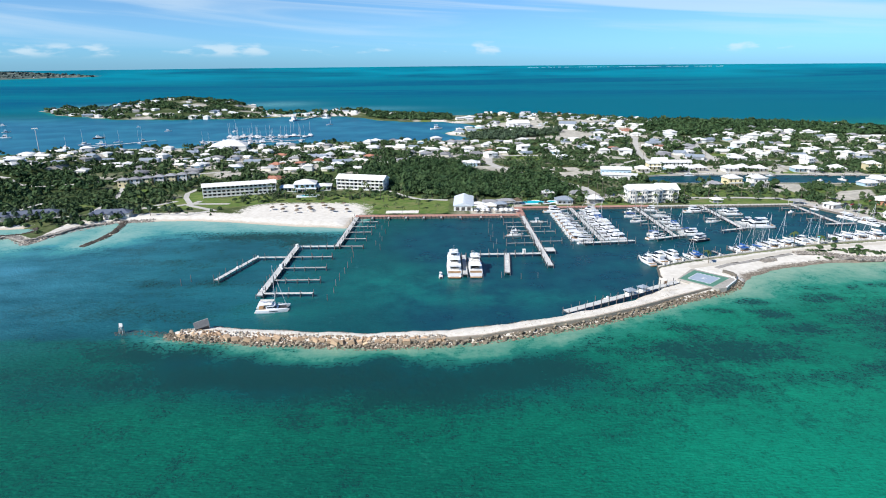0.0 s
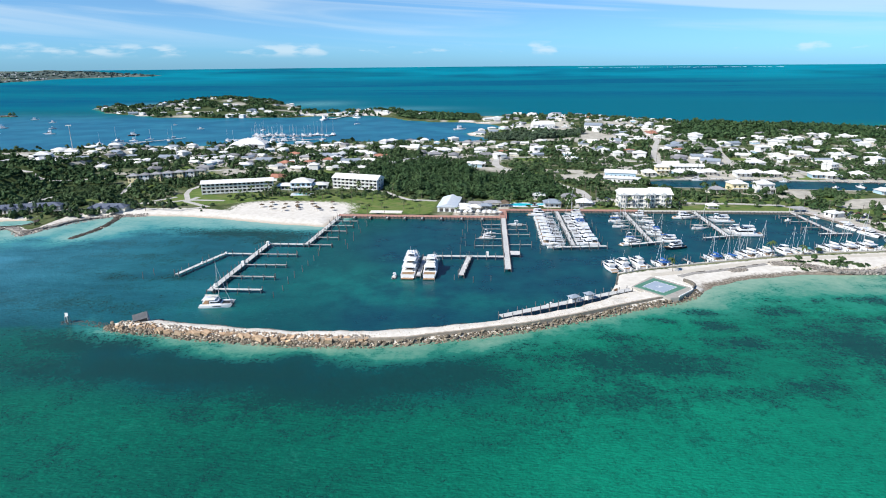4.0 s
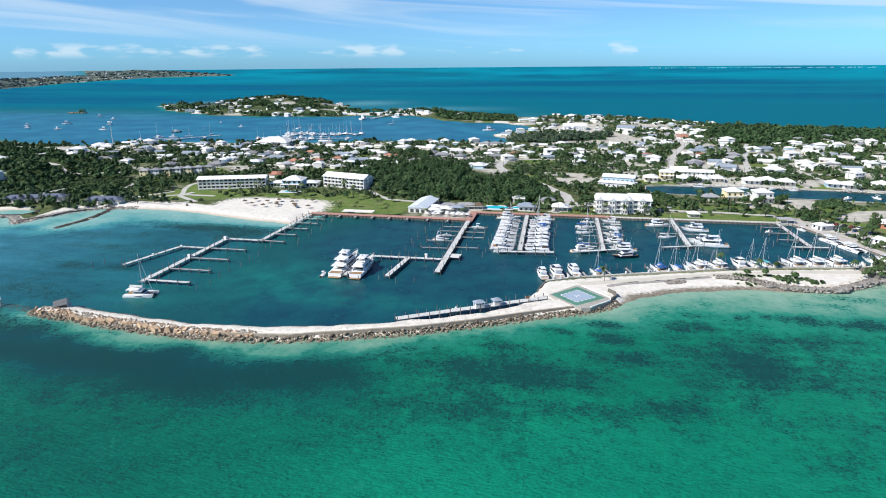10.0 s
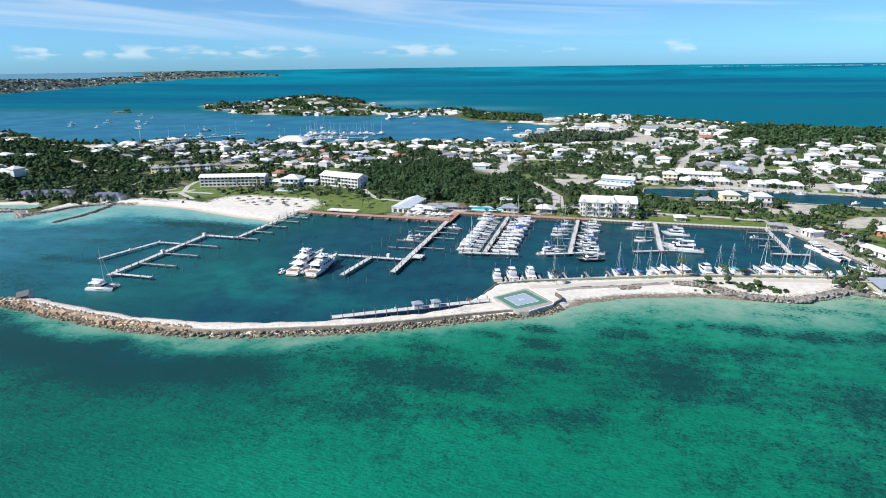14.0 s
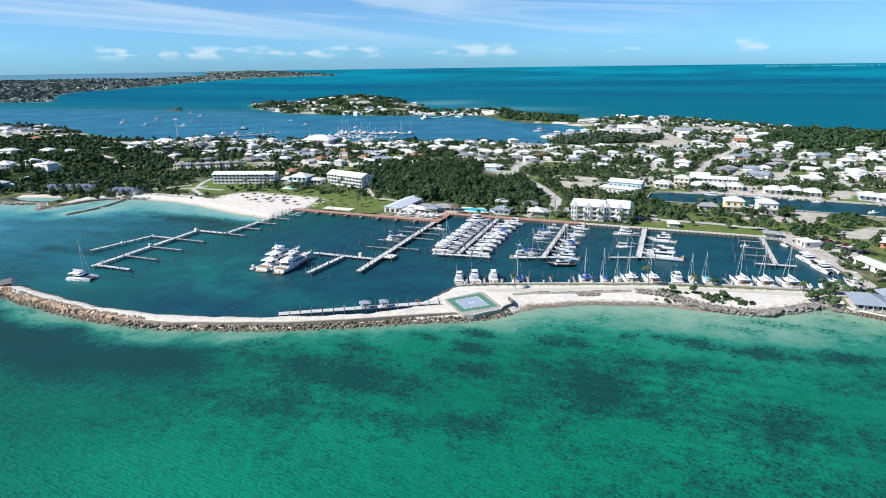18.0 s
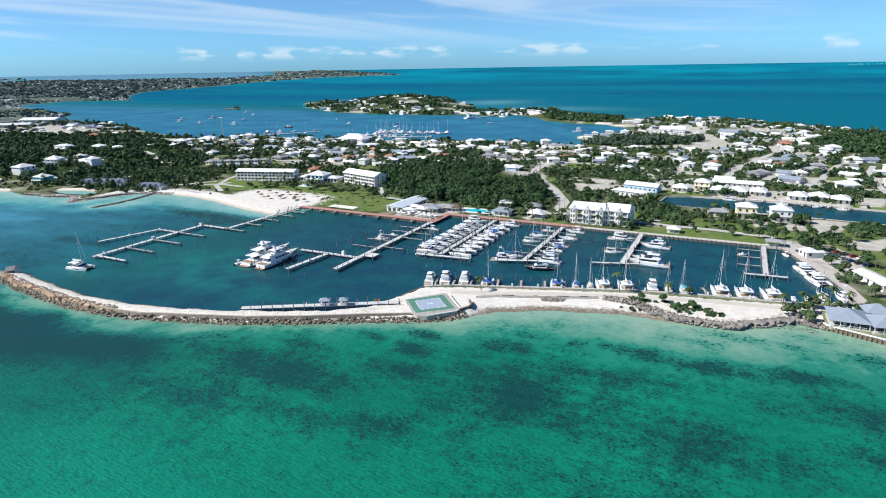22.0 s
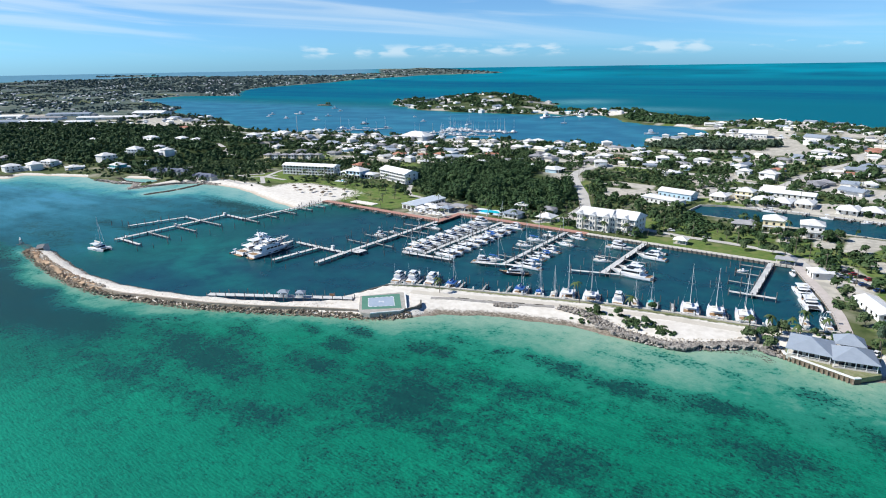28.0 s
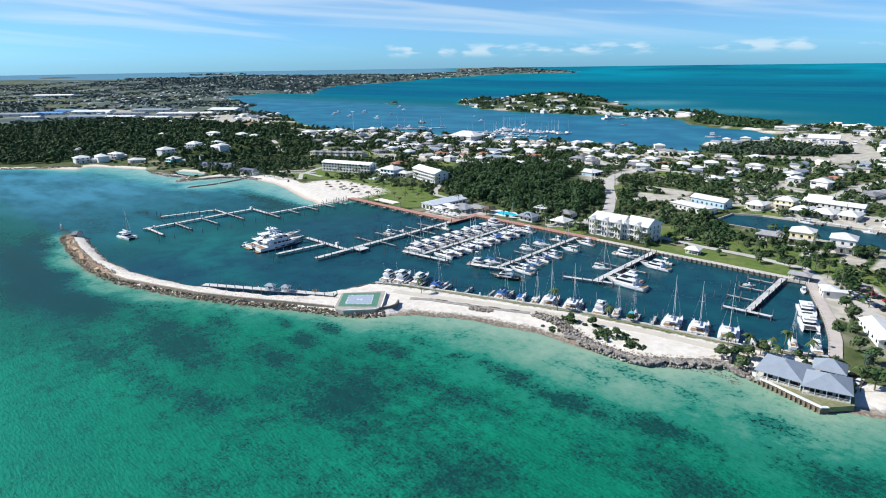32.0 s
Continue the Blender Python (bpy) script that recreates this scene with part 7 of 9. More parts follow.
def pavilion(x, y, deg, w, d, h, rh, roofm, label, name="pavilion", wall=None, group=""):
    t = thing(name, label, "pavilion", pose(x, y, max(ground(x, y), 1.0), 0, 0, deg), group)
    part("roof", Mb().hip(-w / 2, w / 2, -d / 2, d / 2, h, rh, 0.6), roofm, t)
    part("floor", Mb().box(-w / 2, w / 2, -d / 2, d / 2, -1.0, 0.2), CONCRETE, t)
    nx = max(2, int(w / 3.5))
    for i in range(nx + 1):
        for sy in (-1, 1):
            part("post", cached(("ppost", h), lambda: Mb().box(-0.1, 0.1, -0.1, 0.1, 0, h).mesh("post", WHITE)), None, t).location = (-w / 2 + 0.2 + i * (w - 0.4) / nx, sy * (d / 2 - 0.2), 0)
    if wall:
        part("wall", Mb().box(-w / 2 + 0.8, w / 2 - 0.8, -d / 2 + 1.2, d / 2 - 0.8, 0, h), wall, t)
        for i in range(3):
            win(t, -w / 2 + 0.8 + (i + 0.5) * (w - 1.6) / 3, -d / 2 + 1.2, 0.8, 270, 1.4, 1.3)
    else:
        part("counter", Mb().bevel_box(-w * 0.25, w * 0.25, -d * 0.12, d * 0.12, 0.2, 1.2, 0.06), TIMBER, t)
    return t


BAR = "bar pavilions by the promenade"
for a in ((27, 431, -4, 9, 6, 3.0, 1.2, ROOFW, "open white-roofed bar pavilion"), (34.5, 436, -4, 8, 7, 3.2, 1.5, ROOFW, "open white-roofed bar pavilion"), (42, 440, 0, 8, 7, 3.2, 1.4, ROOFG, "open grey-roofed bar pavilion"), (35, 446.5, -4, 11, 7, 3.4, 1.2, ROOFD, "weathered grey-roofed restaurant pavilion"), (46.5, 449, 8, 12, 7, 3.4, 1.4, ROOFD, "weathered grey-roofed restaurant pavilion"), (26, 440.5, -4, 8, 6, 3.2, 1.2, ROOFW, "open white-roofed bar pavilion"), (55.5, 450.5, 0, 6.5, 6.5, 2.8, 2.4, THATCH, "round-eaved thatched bar hut")):
    pavilion(*a, group=BAR)
pavilion(90, 451.5, 0, 12, 9, 3.4, 2.4, ROOFG, "pool house with a grey-blue hipped roof", "pool_house", WHITE)
pavilion(113.5, 455.5, 0, 11, 10, 3.2, 2.6, ROOFW, "open gazebo with a white hipped roof")
pavilion(203, 450.5, 4, 7, 5.5, 2.6, 1.6, ROOFW, "small open picnic shelter with white roof")
pavilion(258.5, 442.5, 4, 9, 6, 3.0, 1.0, ROOFD, "weathered timber dock shelter with a grey roof")
stand(house("small white bungalow with a white roof among trees", 9, 7, 1, WHITE, ROOFW), 82, 479, 5)
stand(house("small bungalow with weathered roof below the woods", 10, 8, 1, CREAM, ROOFD, "hip", False), 104, 475, 8)
setting("sand_court", Mb().prism([(-40, 424), (-17, 424), (-17, 431), (-40, 431)], 1.0, 1.78), SANDM, "raked white sand court on the lawn")


# the condominium on the north quay
PANE = surf("grey_window_pane", (0.15, 0.18, 0.20), (0.10, 0.12, 0.135), 0.8, 0.15, spec=0.5)
CONDOW = surf("white_stucco", (0.82, 0.80, 0.75), (0.74, 0.71, 0.65), 0.4, 0.7)


def condo_wing(L, D, bays, label, gable_front):
    t = thing("condominium", label, "apartment building", PARK, "condominium wings on the quay")
    fh, zt = 3.1, 9.7
    part("wall", Mb().box(-L / 2, L / 2, -D / 2, D / 2, -1.5, zt), CONDOW, t, "cream rendered walls")
    part("roof", Mb().hip(-L / 2, L / 2, -D / 2, D / 2, zt, 3.4, 0.9, 1.2, 0.35), ROOFW, t, "bright white hipped roof")
    bw = L / bays
    for i in range(bays):
        x = -L / 2 + (i + 0.5) * bw
        bay_out = i % 2 == 0
        if bay_out:
            part("bay", Mb().box(x - bw * 0.42, x + bw * 0.42, -D / 2 - 1.5, -D / 2 - 0.003, -1.2, zt + 0.2), CONDOW, t)
            part("bay_roof", Mb().hip(x - bw * 0.42, x + bw * 0.42, -D / 2 - 1.5, -D / 2 + 3.6, zt + 0.2, 1.5, 0.45, 0.0), ROOFW, t, "white gabled dormer roof")
            part("dormer", Mb().add([(x - bw * 0.4, -D / 2 - 1.45, zt + 0.2), (x + bw * 0.4, -D / 2 - 1.45, zt + 0.2), (x, -D / 2 - 1.45, zt + 1.5), (x - bw * 0.4, -D / 2 - 1.2, zt + 0.2), (x + bw * 0.4, -D / 2 - 1.2, zt + 0.2), (x, -D / 2 - 1.2, zt + 1.5)], [(0, 1, 2), (5, 4, 3), (0, 3, 4, 1), (1, 4, 5, 2), (2, 5, 3, 0)]), WHITE, t)
            win(t, x, -D / 2 - 1.45, zt + 0.5, 270, 0.9, 1.0)
        for k in range(3):
            z = 0.35 + k * fh
            yf = -D / 2 - (1.5 if bay_out else 0)
            if bay_out:
                for dx in (-bw * 0.2, bw * 0.2):
                    win(t, x + dx, yf, z + 0.8, 270, 1.0, 1.5, "window", PANE)
            else:
                win(t, x, yf, z + 0.15, 270, bw * 0.55, 2.2, "balcony_door", PANE)
                part("balcony", cached(("balc", bw), lambda: Mb().box(-bw * 0.48, bw * 0.48, -1.5, 0, -0.14, 0).mesh("balcony", WHITE)), None, t).location = (x, -D / 2, z)
                rail = part("balcony_rail", cached(("brail", bw), lambda: rails([(-bw * 0.47 + j * bw * 0.094, -1.46, 0) for j in range(11)], 1.0, 0.035).mesh("balcony_rail", WHITE)), None, t)
                rail.location = (x, -D / 2, z)
    for sx, deg in ((-1, 180), (1, 0)):
        for k in range(3):
            for yy in (-D * 0.28, 0.0, D * 0.28):
                win(t, sx * L / 2, yy, 1.15 + k * fh, deg, 1.1, 1.5, "window", PANE)
            part("side_balcony", Mb().box(sx * (L / 2 + 0.65) - 0.64, sx * (L / 2 + 0.65) + 0.64, -D * 0.1, D * 0.14, 0.2 + k * fh, 0.34 + k * fh), WHITE, t)
    return t


stand(condo_wing(22, 14, 5, "cream three-storey condominium wing with white dormers and balconies", True), 149, 457, 0)
stand(condo_wing(16, 15, 4, "cream three-storey condominium wing with white roof on the quay", True), 167.6, 459.5, -4, 0.02)

# villas and row along the canal
stand(house("tall two-storey yellow villa with a white hipped roof", 12, 11, 2, YELLOW, ROOFW, name="villa", fh=3.7), 240.5, 509.5, 8)
stand(house("tall two-storey white villa with a white hipped roof", 12, 11, 2, WHITE, ROOFW, name="villa", fh=3.7), 261, 508.5, 8)
stand(house("low pinkish bungalow with weathered roof", 13, 8, 1, CREAM, ROOFD, "hip", False), 224, 507, 8)
ROW = "white-roofed houses along the canal"
rowdef = (("cream", CREAM, 11.5, 11), ("yellow", YELLOW, 12, 11), ("white", WHITE, 12.5, 11.5), ("pale blue", PALEBLUE, 12, 11))
rowp = [house(c + " single-storey canal house with white roof and porch", w, d, 1 + (k == 1), m, ROOFW, group=ROW) for k, (c, m, w, d) in enumerate(rowdef)]
ROW_AT = ((190, 587, 0), (205, 600, 1), (218.5, 589, 3), (232, 589, 2), (246, 592, 0), (272.6, 586, 2), (286.5, 589.5, 2), (300, 584, 0), (336, 581, 3), (347, 577, 2), (407, 585, 1), (372, 582, 2))
for k, (x, y, p) in enumerate(ROW_AT):
    fresh = p not in [q[2] for q in ROW_AT[:k]]
    stand(rowp[p] if fresh else copy_thing(rowp[p], PARK), x, y, -3 if x < 320 else -8)
for x, y in ((218, 575), (232, 575), (246, 575.6), (272, 572.5), (288, 571.4), (300, 570), (336, 567), (348, 566), (372, 564)):
    dock("canal_jetty", "small timber jetty in front of a canal house", [((x - 5.5, y - 3.2), (x + 5.5, y - 3.6), 2.6), ((x + 3.5, y - 4), (x + 3.3, y - 10), 1.6)], z=1.35, group="canal jetties", step=5)
for kd, x, y, a, s in (("M", 226, 567.5, 178, 0.7), ("o", 262, 566, 178, 1.0), ("k", 285, 566, 5, 1.3), ("m", 257, 534, 170, 0.75), ("o", 300, 563, 178, 1.0), ("k", 330, 535, 20, 1.5), ("o", 352, 540, 120, 1.0)):
    moor(kd, x, y, a, "boats on the canal", s)
teal_b = house("long pale blue boathouse with a white roof", 27, 10, 1, PALEBLUE, ROOFW, "gable", False, fh=4.2, name="boathouse")
stand(teal_b, 162, 575, -12)
stand(house("long low white boathouse with flat white roof", 30, 12, 1, WHITE, ROOFW, "hip", False, fh=3.6, name="boathouse", rh=1.2), 159, 551, -16)
stand(house("long low white canal-side house", 38, 9, 1, WHITE, ROOFW, "gable", False), 230, 621, -2)


# the grey-roofed house on the sea wall
sea_house = thing("beach_house", "sea-front house with grey metal hipped roofs and deep verandas", "house", PARK)
for x, y, w, d, deg, z in ((-6.2, 0.5, 13.5, 14.5, 3, 0.0), (6.6, -0.5, 13, 12.5, 14, 0.02), (4.5, 11.5, 9, 8, 10, 0.04)):
    r = Matrix.Rotation(radians(deg), 4, "Z")
    for nm, mb, mt in (("wall", Mb().box(-w / 2 + 2, w / 2 - 1.2, -d / 2 + 2.4, d / 2 - 1.0, -1.2, 2.9), GREYW), ("roof", Mb().hip(-w / 2, w / 2, -d / 2, d / 2, 2.9, 2.9, 0.5), ROOFG), ("veranda_floor", Mb().box(-w / 2, w / 2, -d / 2, d / 2, -1.2, 0.25), CONCRETE)):
        part(nm, mb, mt, sea_house).matrix_local = Matrix.Translation((x, y, z)) @ r
    for i in range(5):
        pp = part("veranda_post", cached("vpost", lambda: Mb().box(-0.12, 0.12, -0.12, 0.12, 0, 2.8).mesh("veranda_post", WHITE)), None, sea_house)
        pp.matrix_local = Matrix.Translation((x, y, z)) @ r @ Matrix.Translation((-w / 2 + 0.25 + i * (w - 0.5) / 4, -d / 2 + 0.25, 0.2))
    for i in range(3):
        ob = win(sea_house, 0, 0, 0, 270, 2.6, 2.2, "patio_door")
        ob.matrix_local = Matrix.Translation((x, y, z)) @ r @ Matrix.Translation((-w / 2 + 3.4 + i * (w - 6) / 2, -d / 2 + 2.4, 0.3))
    rl = part("veranda_rail", Mb().box(-w / 2 + 0.3, w / 2 - 0.3, -d / 2 + 0.2, -d / 2 + 0.27, 1.0, 1.1).box(-w / 2 + 0.3, w / 2 - 0.3, -d / 2 + 0.2, -d / 2 + 0.27, 0.5, 0.56), WHITE, sea_house)
    rl.matrix_local = Matrix.Translation((x, y, z)) @ r
sea_house.matrix_world = pose(290.5, 333, 2.2, 0, 0, 0)
BULK = surf("weathered_bulkhead_post", (0.27, 0.215, 0.16), (0.14, 0.11, 0.08), 0.8, 0.9)
wall_pts = [(276.4, 329.4), (277.4, 327.2), (299, 320.2), (300.6, 321.6)]
setting("sea_wall", strip(Mb(), wall_pts, 0.7, 1.95, 3.5, 0), surf("brown_timber_bulkhead", (0.20, 0.155, 0.11), (0.11, 0.085, 0.06), 0.8, 0.9, bump=0.03), "brown timber bulkhead below the grey-roofed house")
setting("wall_cap", strip(Mb(), wall_pts, 1.1, 2.25, 0.29, 0), WHITE, "white concrete cap of the bulkhead")
for i in range(15):
    f2 = i / 14
    tagged(new("buttress", cached("swp", lambda: Mb().box(-0.3, 0.3, -0.25, 0.25, -3.2, 0).mesh("buttress", BULK))), "brown timber buttress post against the sea wall", "buttress", "sea wall buttresses").matrix_world = pose(277.6 + 21.2 * f2, 326.5 - 6.85 * f2, 1.6, 0, 0, -18)
terrace = setting("terrace", Mb().prism([(277.2, 327.6), (299.6, 320.4), (306, 328), (302, 348), (276, 343)], 0.4, 2.1), verge, "planted garden terrace round the sea-front house")

# east quay buildings and parked cars
stand(house("small white dockside office with hipped roof", 7.5, 6.5, 1, WHITE, ROOFW, "hip", False), 274.5, 428.0, -64)
stand(house("long white storehouse with a white gable roof", 21, 8, 1, WHITE, ROOFW, "gable", False, fh=2.6, name="storehouse", rh=1.3), 300.5, 392, -62)
stand(house("salmon-walled bungalow with a white roof", 16, 11, 1, surf("salmon_render", (0.60, 0.26, 0.17), (0.54, 0.23, 0.15), 0.3, 0.7), ROOFW, "hip", False), 321, 440, -14)


def car(paint, label):
    t = thing("car", label, "car", PARK, "parked cars behind the east quay")
    part("body", Mb().loft([[(x, -w, z0), (x, -w, z1), (x, w, z1), (x, w, z0)] for x, w, z0, z1 in ((-2.2, 0.78, 0.35, 0.80), (-2.0, 0.88, 0.25, 0.95), (0.8, 0.88, 0.25, 0.92), (2.0, 0.84, 0.25, 0.78), (2.2, 0.70, 0.35, 0.62))]), paint, t)
    part("cabin", Mb().loft([[(-1.9, -0.8, 0.93), (1.0, -0.8, 0.90), (1.0, 0.8, 0.90), (-1.9, 0.8, 0.93)], [(-1.5, -0.66, 1.48), (0.2, -0.66, 1.48), (0.2, 0.66, 1.48), (-1.5, 0.66, 1.48)]]), DARKGLASS, t, "dark glazed cabin")
    part("car_roof", Mb().bevel_box(-1.5, 0.2, -0.66, 0.66, 1.482, 1.53, 0.02), paint, t)
    for sx in (-1.35, 1.35):
        for sy in (-1, 1):
            w = part("wheel", cached("wheel", lambda: Mb().loft([[(0.33 * math.cos(a), y, 0.33 * math.sin(a)) for a in [k * math.pi / 5 for k in range(10)]] for y in (-0.11, 0.11)]).mesh("wheel", BLACKM)), None, t)
            w.location = (sx, sy * 0.80, 0.33)
    return t


cols = ("white", "black", "silver", "red", "blue")
cars = [car(CARS[k], c + " car parked on a sandy lot") for k, c in enumerate(cols)]
spots = [(281 + 3.1 * k, 436.5 - 2.6 * k, 40) for k in range(7)] + [(285 + 3.4 * k, 443 - 2.4 * k, 40) for k in range(5)] + [(300.5, 349, 80), (303.4, 346, 80), (212, 470, 0), (190, 474, 10), (128, 474, 0), (134, 476.5, 0)]
seen = set()
for k, (x, y, a) in enumerate(spots):
    c = (k * 7 + k // 3) % 5
    ob = cars[c] if c not in seen else copy_thing(cars[c], PARK)
    seen.add(c)
    stand(ob, x, y, a, 0.15)

# town houses with slate-blue roofs behind the west shore
def townhouse(L, label):
    t = thing("town_house", label, "town house", PARK, "slate-roofed town houses")
    part("wall", Mb().box(-L / 2, L / 2, -4.5, 4.5, -1.5, 3.4), CREAM, t)
    part("roof", Mb().hip(-L / 2, L / 2, -4.5, 4.5, 3.4, 2.3, 0.6), ROOFB, t, "slate-blue hipped roof")
    for i in range(int(L / 6)):
        x = -L / 2 + 3 + i * 6
        part("cross_gable", Mb().hip(x - 1.8, x + 1.8, -6.0, 0.5, 3.1, 1.7, 0.3, 0.0), ROOFB, t)
        part("porch", Mb().box(x - 1.7, x + 1.7, -5.9, -4.51, -1.2, 3.05), WHITE, t)
        win(t, x, -5.9, 0.4, 270, 1.2, 2.0, "door", SHADE)
    return t


stand(townhouse(44, "row of cream town houses with slate-blue hipped roofs"), -291, 418, 20)
stand(townhouse(26, "short row of cream town houses with slate-blue roofs"), -231, 421, 8)
ylw = [house("yellow and white terraced house with pale roof", 8, 8, 2, m, ROOFD, "hip", False, "terraced houses behind the hotel") for m in (YELLOW, WHITE)]
for k in range(7):
    ob = ylw[k % 2] if k < 2 else copy_thing(ylw[k % 2], PARK)
    stand(ob, -275 + k * 8.4, 529 + k * 4.6, 14)


# white umbrellas over the tables of the quayside bar
shade = thing("patio_umbrella", "white canvas patio umbrella over a bar table", "umbrella", PARK, "white patio umbrellas at the bar")
part("pole", Mb().cyl(0, 0, 0, 2.5, 0.05, 0.05, 6), ALU, shade)
part("canopy", Mb().loft([[(r * math.cos(a), r * math.sin(a), z) for a in [k * math.pi / 4 for k in range(8)]] for r, z in ((1.7, 2.15), (1.65, 2.22), (0.1, 2.85))]), WHITE, shade)
part("table", Mb().cyl(0, 0, 0.7, 0.76, 0.6, 0.6, 10).cyl(0, 0, 0, 0.7, 0.06, 0.06, 6), TIMBER, shade)
UR = random.Random(4)
for k in range(15):
    x, y = 24 + (k % 8) * 4.1 + UR.uniform(-1, 1), 422.5 + (k // 8) * 4.4 + UR.uniform(-0.8, 0.8)
    stand(shade if k == 0 else copy_thing(shade, PARK), x, y, k * 31)


# beach umbrellas
umb = thing("beach_umbrella", "thatched beach umbrella with brown palm thatch on white sand", "umbrella", PARK, "thatched beach umbrellas")
part("pole", Mb().cyl(0, 0, -0.5, 2.4, 0.06, 0.05, 6), BARK, umb)
part("canopy", Mb().loft([[(r * math.cos(a), r * math.sin(a), z) for a in [k * math.pi / 6 for k in range(12)]] for r, z in ((1.9, 1.95), (1.85, 2.05), (0.9, 2.55), (0.08, 2.95))]), THATCH, umb, "brown palm thatch canopy")
for k, (x, y) in enumerate(((-123, 438), (-114, 432), (-106, 441), (-103, 428), (-96, 437), (-94, 432), (-89, 451), (-81, 434), (-78, 430), (-73, 450), (-68, 430), (-118, 446), (-99, 447), (-86, 442))):
    stand(umb if k == 0 else copy_thing(umb, PARK), x, y, k * 37)
    for dx in (-1.3,):
        if k == 0:
            lounge = thing("sun_lounger", "white slatted sun lounger on the beach", "sun lounger", PARK, "sun loungers on the beach")
            part("bed", Mb().bevel_box(-0.9, 0.5, -0.32, 0.32, 0.28, 0.36, 0.03), WHITE, lounge)
            part("backrest", Mb().add([(0.5, -0.32, 0.3), (0.5, 0.32, 0.3), (1.05, 0.32, 0.75), (1.05, -0.32, 0.75), (0.5, -0.32, 0.36), (0.5, 0.32, 0.36), (1.02, 0.32, 0.80), (1.02, -0.32, 0.80)], [(0, 1, 2, 3), (7, 6, 5, 4), (0, 4, 5, 1), (1, 5, 6, 2), (2, 6, 7, 3), (3, 7, 4, 0)]), WHITE, lounge)
            for lx in (-0.8, 0.4):
                for ly in (-0.26, 0.26):
                    part("leg", Mb().box(lx - 0.03, lx + 0.03, ly - 0.03, ly + 0.03, -0.1, 0.28), WHITE, lounge)
            ob = lounge
        else:
            ob = copy_thing(lounge, PARK)
        stand(ob, x + dx, y - 1.6, 90 + k * 5)


# ---- the houses of the town ----
HR = random.Random(21)
VILLAGE = "white-roofed houses of the island town"
MODELS = [
    house("white bungalow with a white hipped roof", 13, 10, 1, WHITE, ROOFW, "hip", True, VILLAGE),
    house("white two-storey house with a white hipped roof", 12, 11, 2, WHITE, ROOFW, "hip", True, VILLAGE),
    house("cream bungalow with a white gable roof", 15, 9, 1, CREAM, ROOFW, "gable", False, VILLAGE),
    house("grey bungalow with a weathered shingle roof", 14, 10, 1, GREYW, ROOFD, "hip", False, VILLAGE),
    house("pale blue house with a white hipped roof", 12, 10, 1, PALEBLUE, ROOFW, "hip", True, VILLAGE),
    house("long white house with a pale grey metal roof", 18, 10, 1, WHITE, ROOFG, "gable", False, VILLAGE),
    house("cream two-storey house with a weathered roof", 12, 10, 2, CREAM, ROOFD, "hip", False, VILLAGE),
    house("white bungalow with a terracotta shingle roof", 14, 10, 1, WHITE, ROOFR, "hip", False, VILLAGE),
]


def plain_house(label, w, d, floors, wallm, roofm, roof, porch=True, glazed=True):
    t = thing("house" if floors > 1 else "cottage" if roof == "gable" else "bungalow", label, "house", PARK, VILLAGE)
    zt = 0.5 + floors * 2.9
    wx = w * (0.32 if roof == "hip" else -0.30)
    part("wall", Mb().box(-w / 2, w / 2, -d / 2, d / 2, -1.5, zt).box(-w * 0.2, w * 0.3, -d / 2 - 2, -d / 2 - 0.002, -1.5, 0.2).box(wx - w * 0.2, wx + w * 0.2, d / 2 + 0.002, d * 0.85, -1.5, 3.2), wallm, t)
    part("roof", Mb().hip(-w / 2, w / 2, -d / 2, d / 2, zt, min(w, d) * 0.24, 0.7, None if roof == "hip" else 0.0).hip(wx - w * 0.2, wx + w * 0.2, d * 0.1, d * 0.85, 3.2, w * 0.11, 0.5, 0.0), roofm, t)
    if glazed:
        win(t, -w * 0.3, -d / 2, 0.9 + 2.9 * (floors - 1), 270, 3.2, 1.4)
    if porch:
        part("porch_roof", Mb().box(-w * 0.22, w * 0.32, -d / 2 - 2.2, -d / 2, 2.7, 2.9), roofm, t)
    return t


PLAIN = [
    plain_house("white bungalow with a white hipped roof", 13, 10, 1, WHITE, ROOFW, "hip"),
    plain_house("white two-storey house with a white hipped roof", 12, 11, 2, WHITE, ROOFW, "hip"),
    plain_house("cream bungalow with a white gable roof", 15, 9, 1, CREAM, ROOFW, "gable"),
    plain_house("grey bungalow with a weathered shingle roof", 14, 10, 1, GREYW, ROOFD, "hip"),
    plain_house("pale blue house with a white hipped roof", 12, 10, 1, PALEBLUE, ROOFW, "hip"),
    plain_house("long white house with a pale grey metal roof", 18, 10, 1, WHITE, ROOFG, "gable"),
    plain_house("cream two-storey house with a weathered roof", 12, 10, 2, CREAM, ROOFD, "hip"),
    plain_house("white bungalow with a terracotta shingle roof", 14, 10, 1, WHITE, ROOFR, "hip"),
]
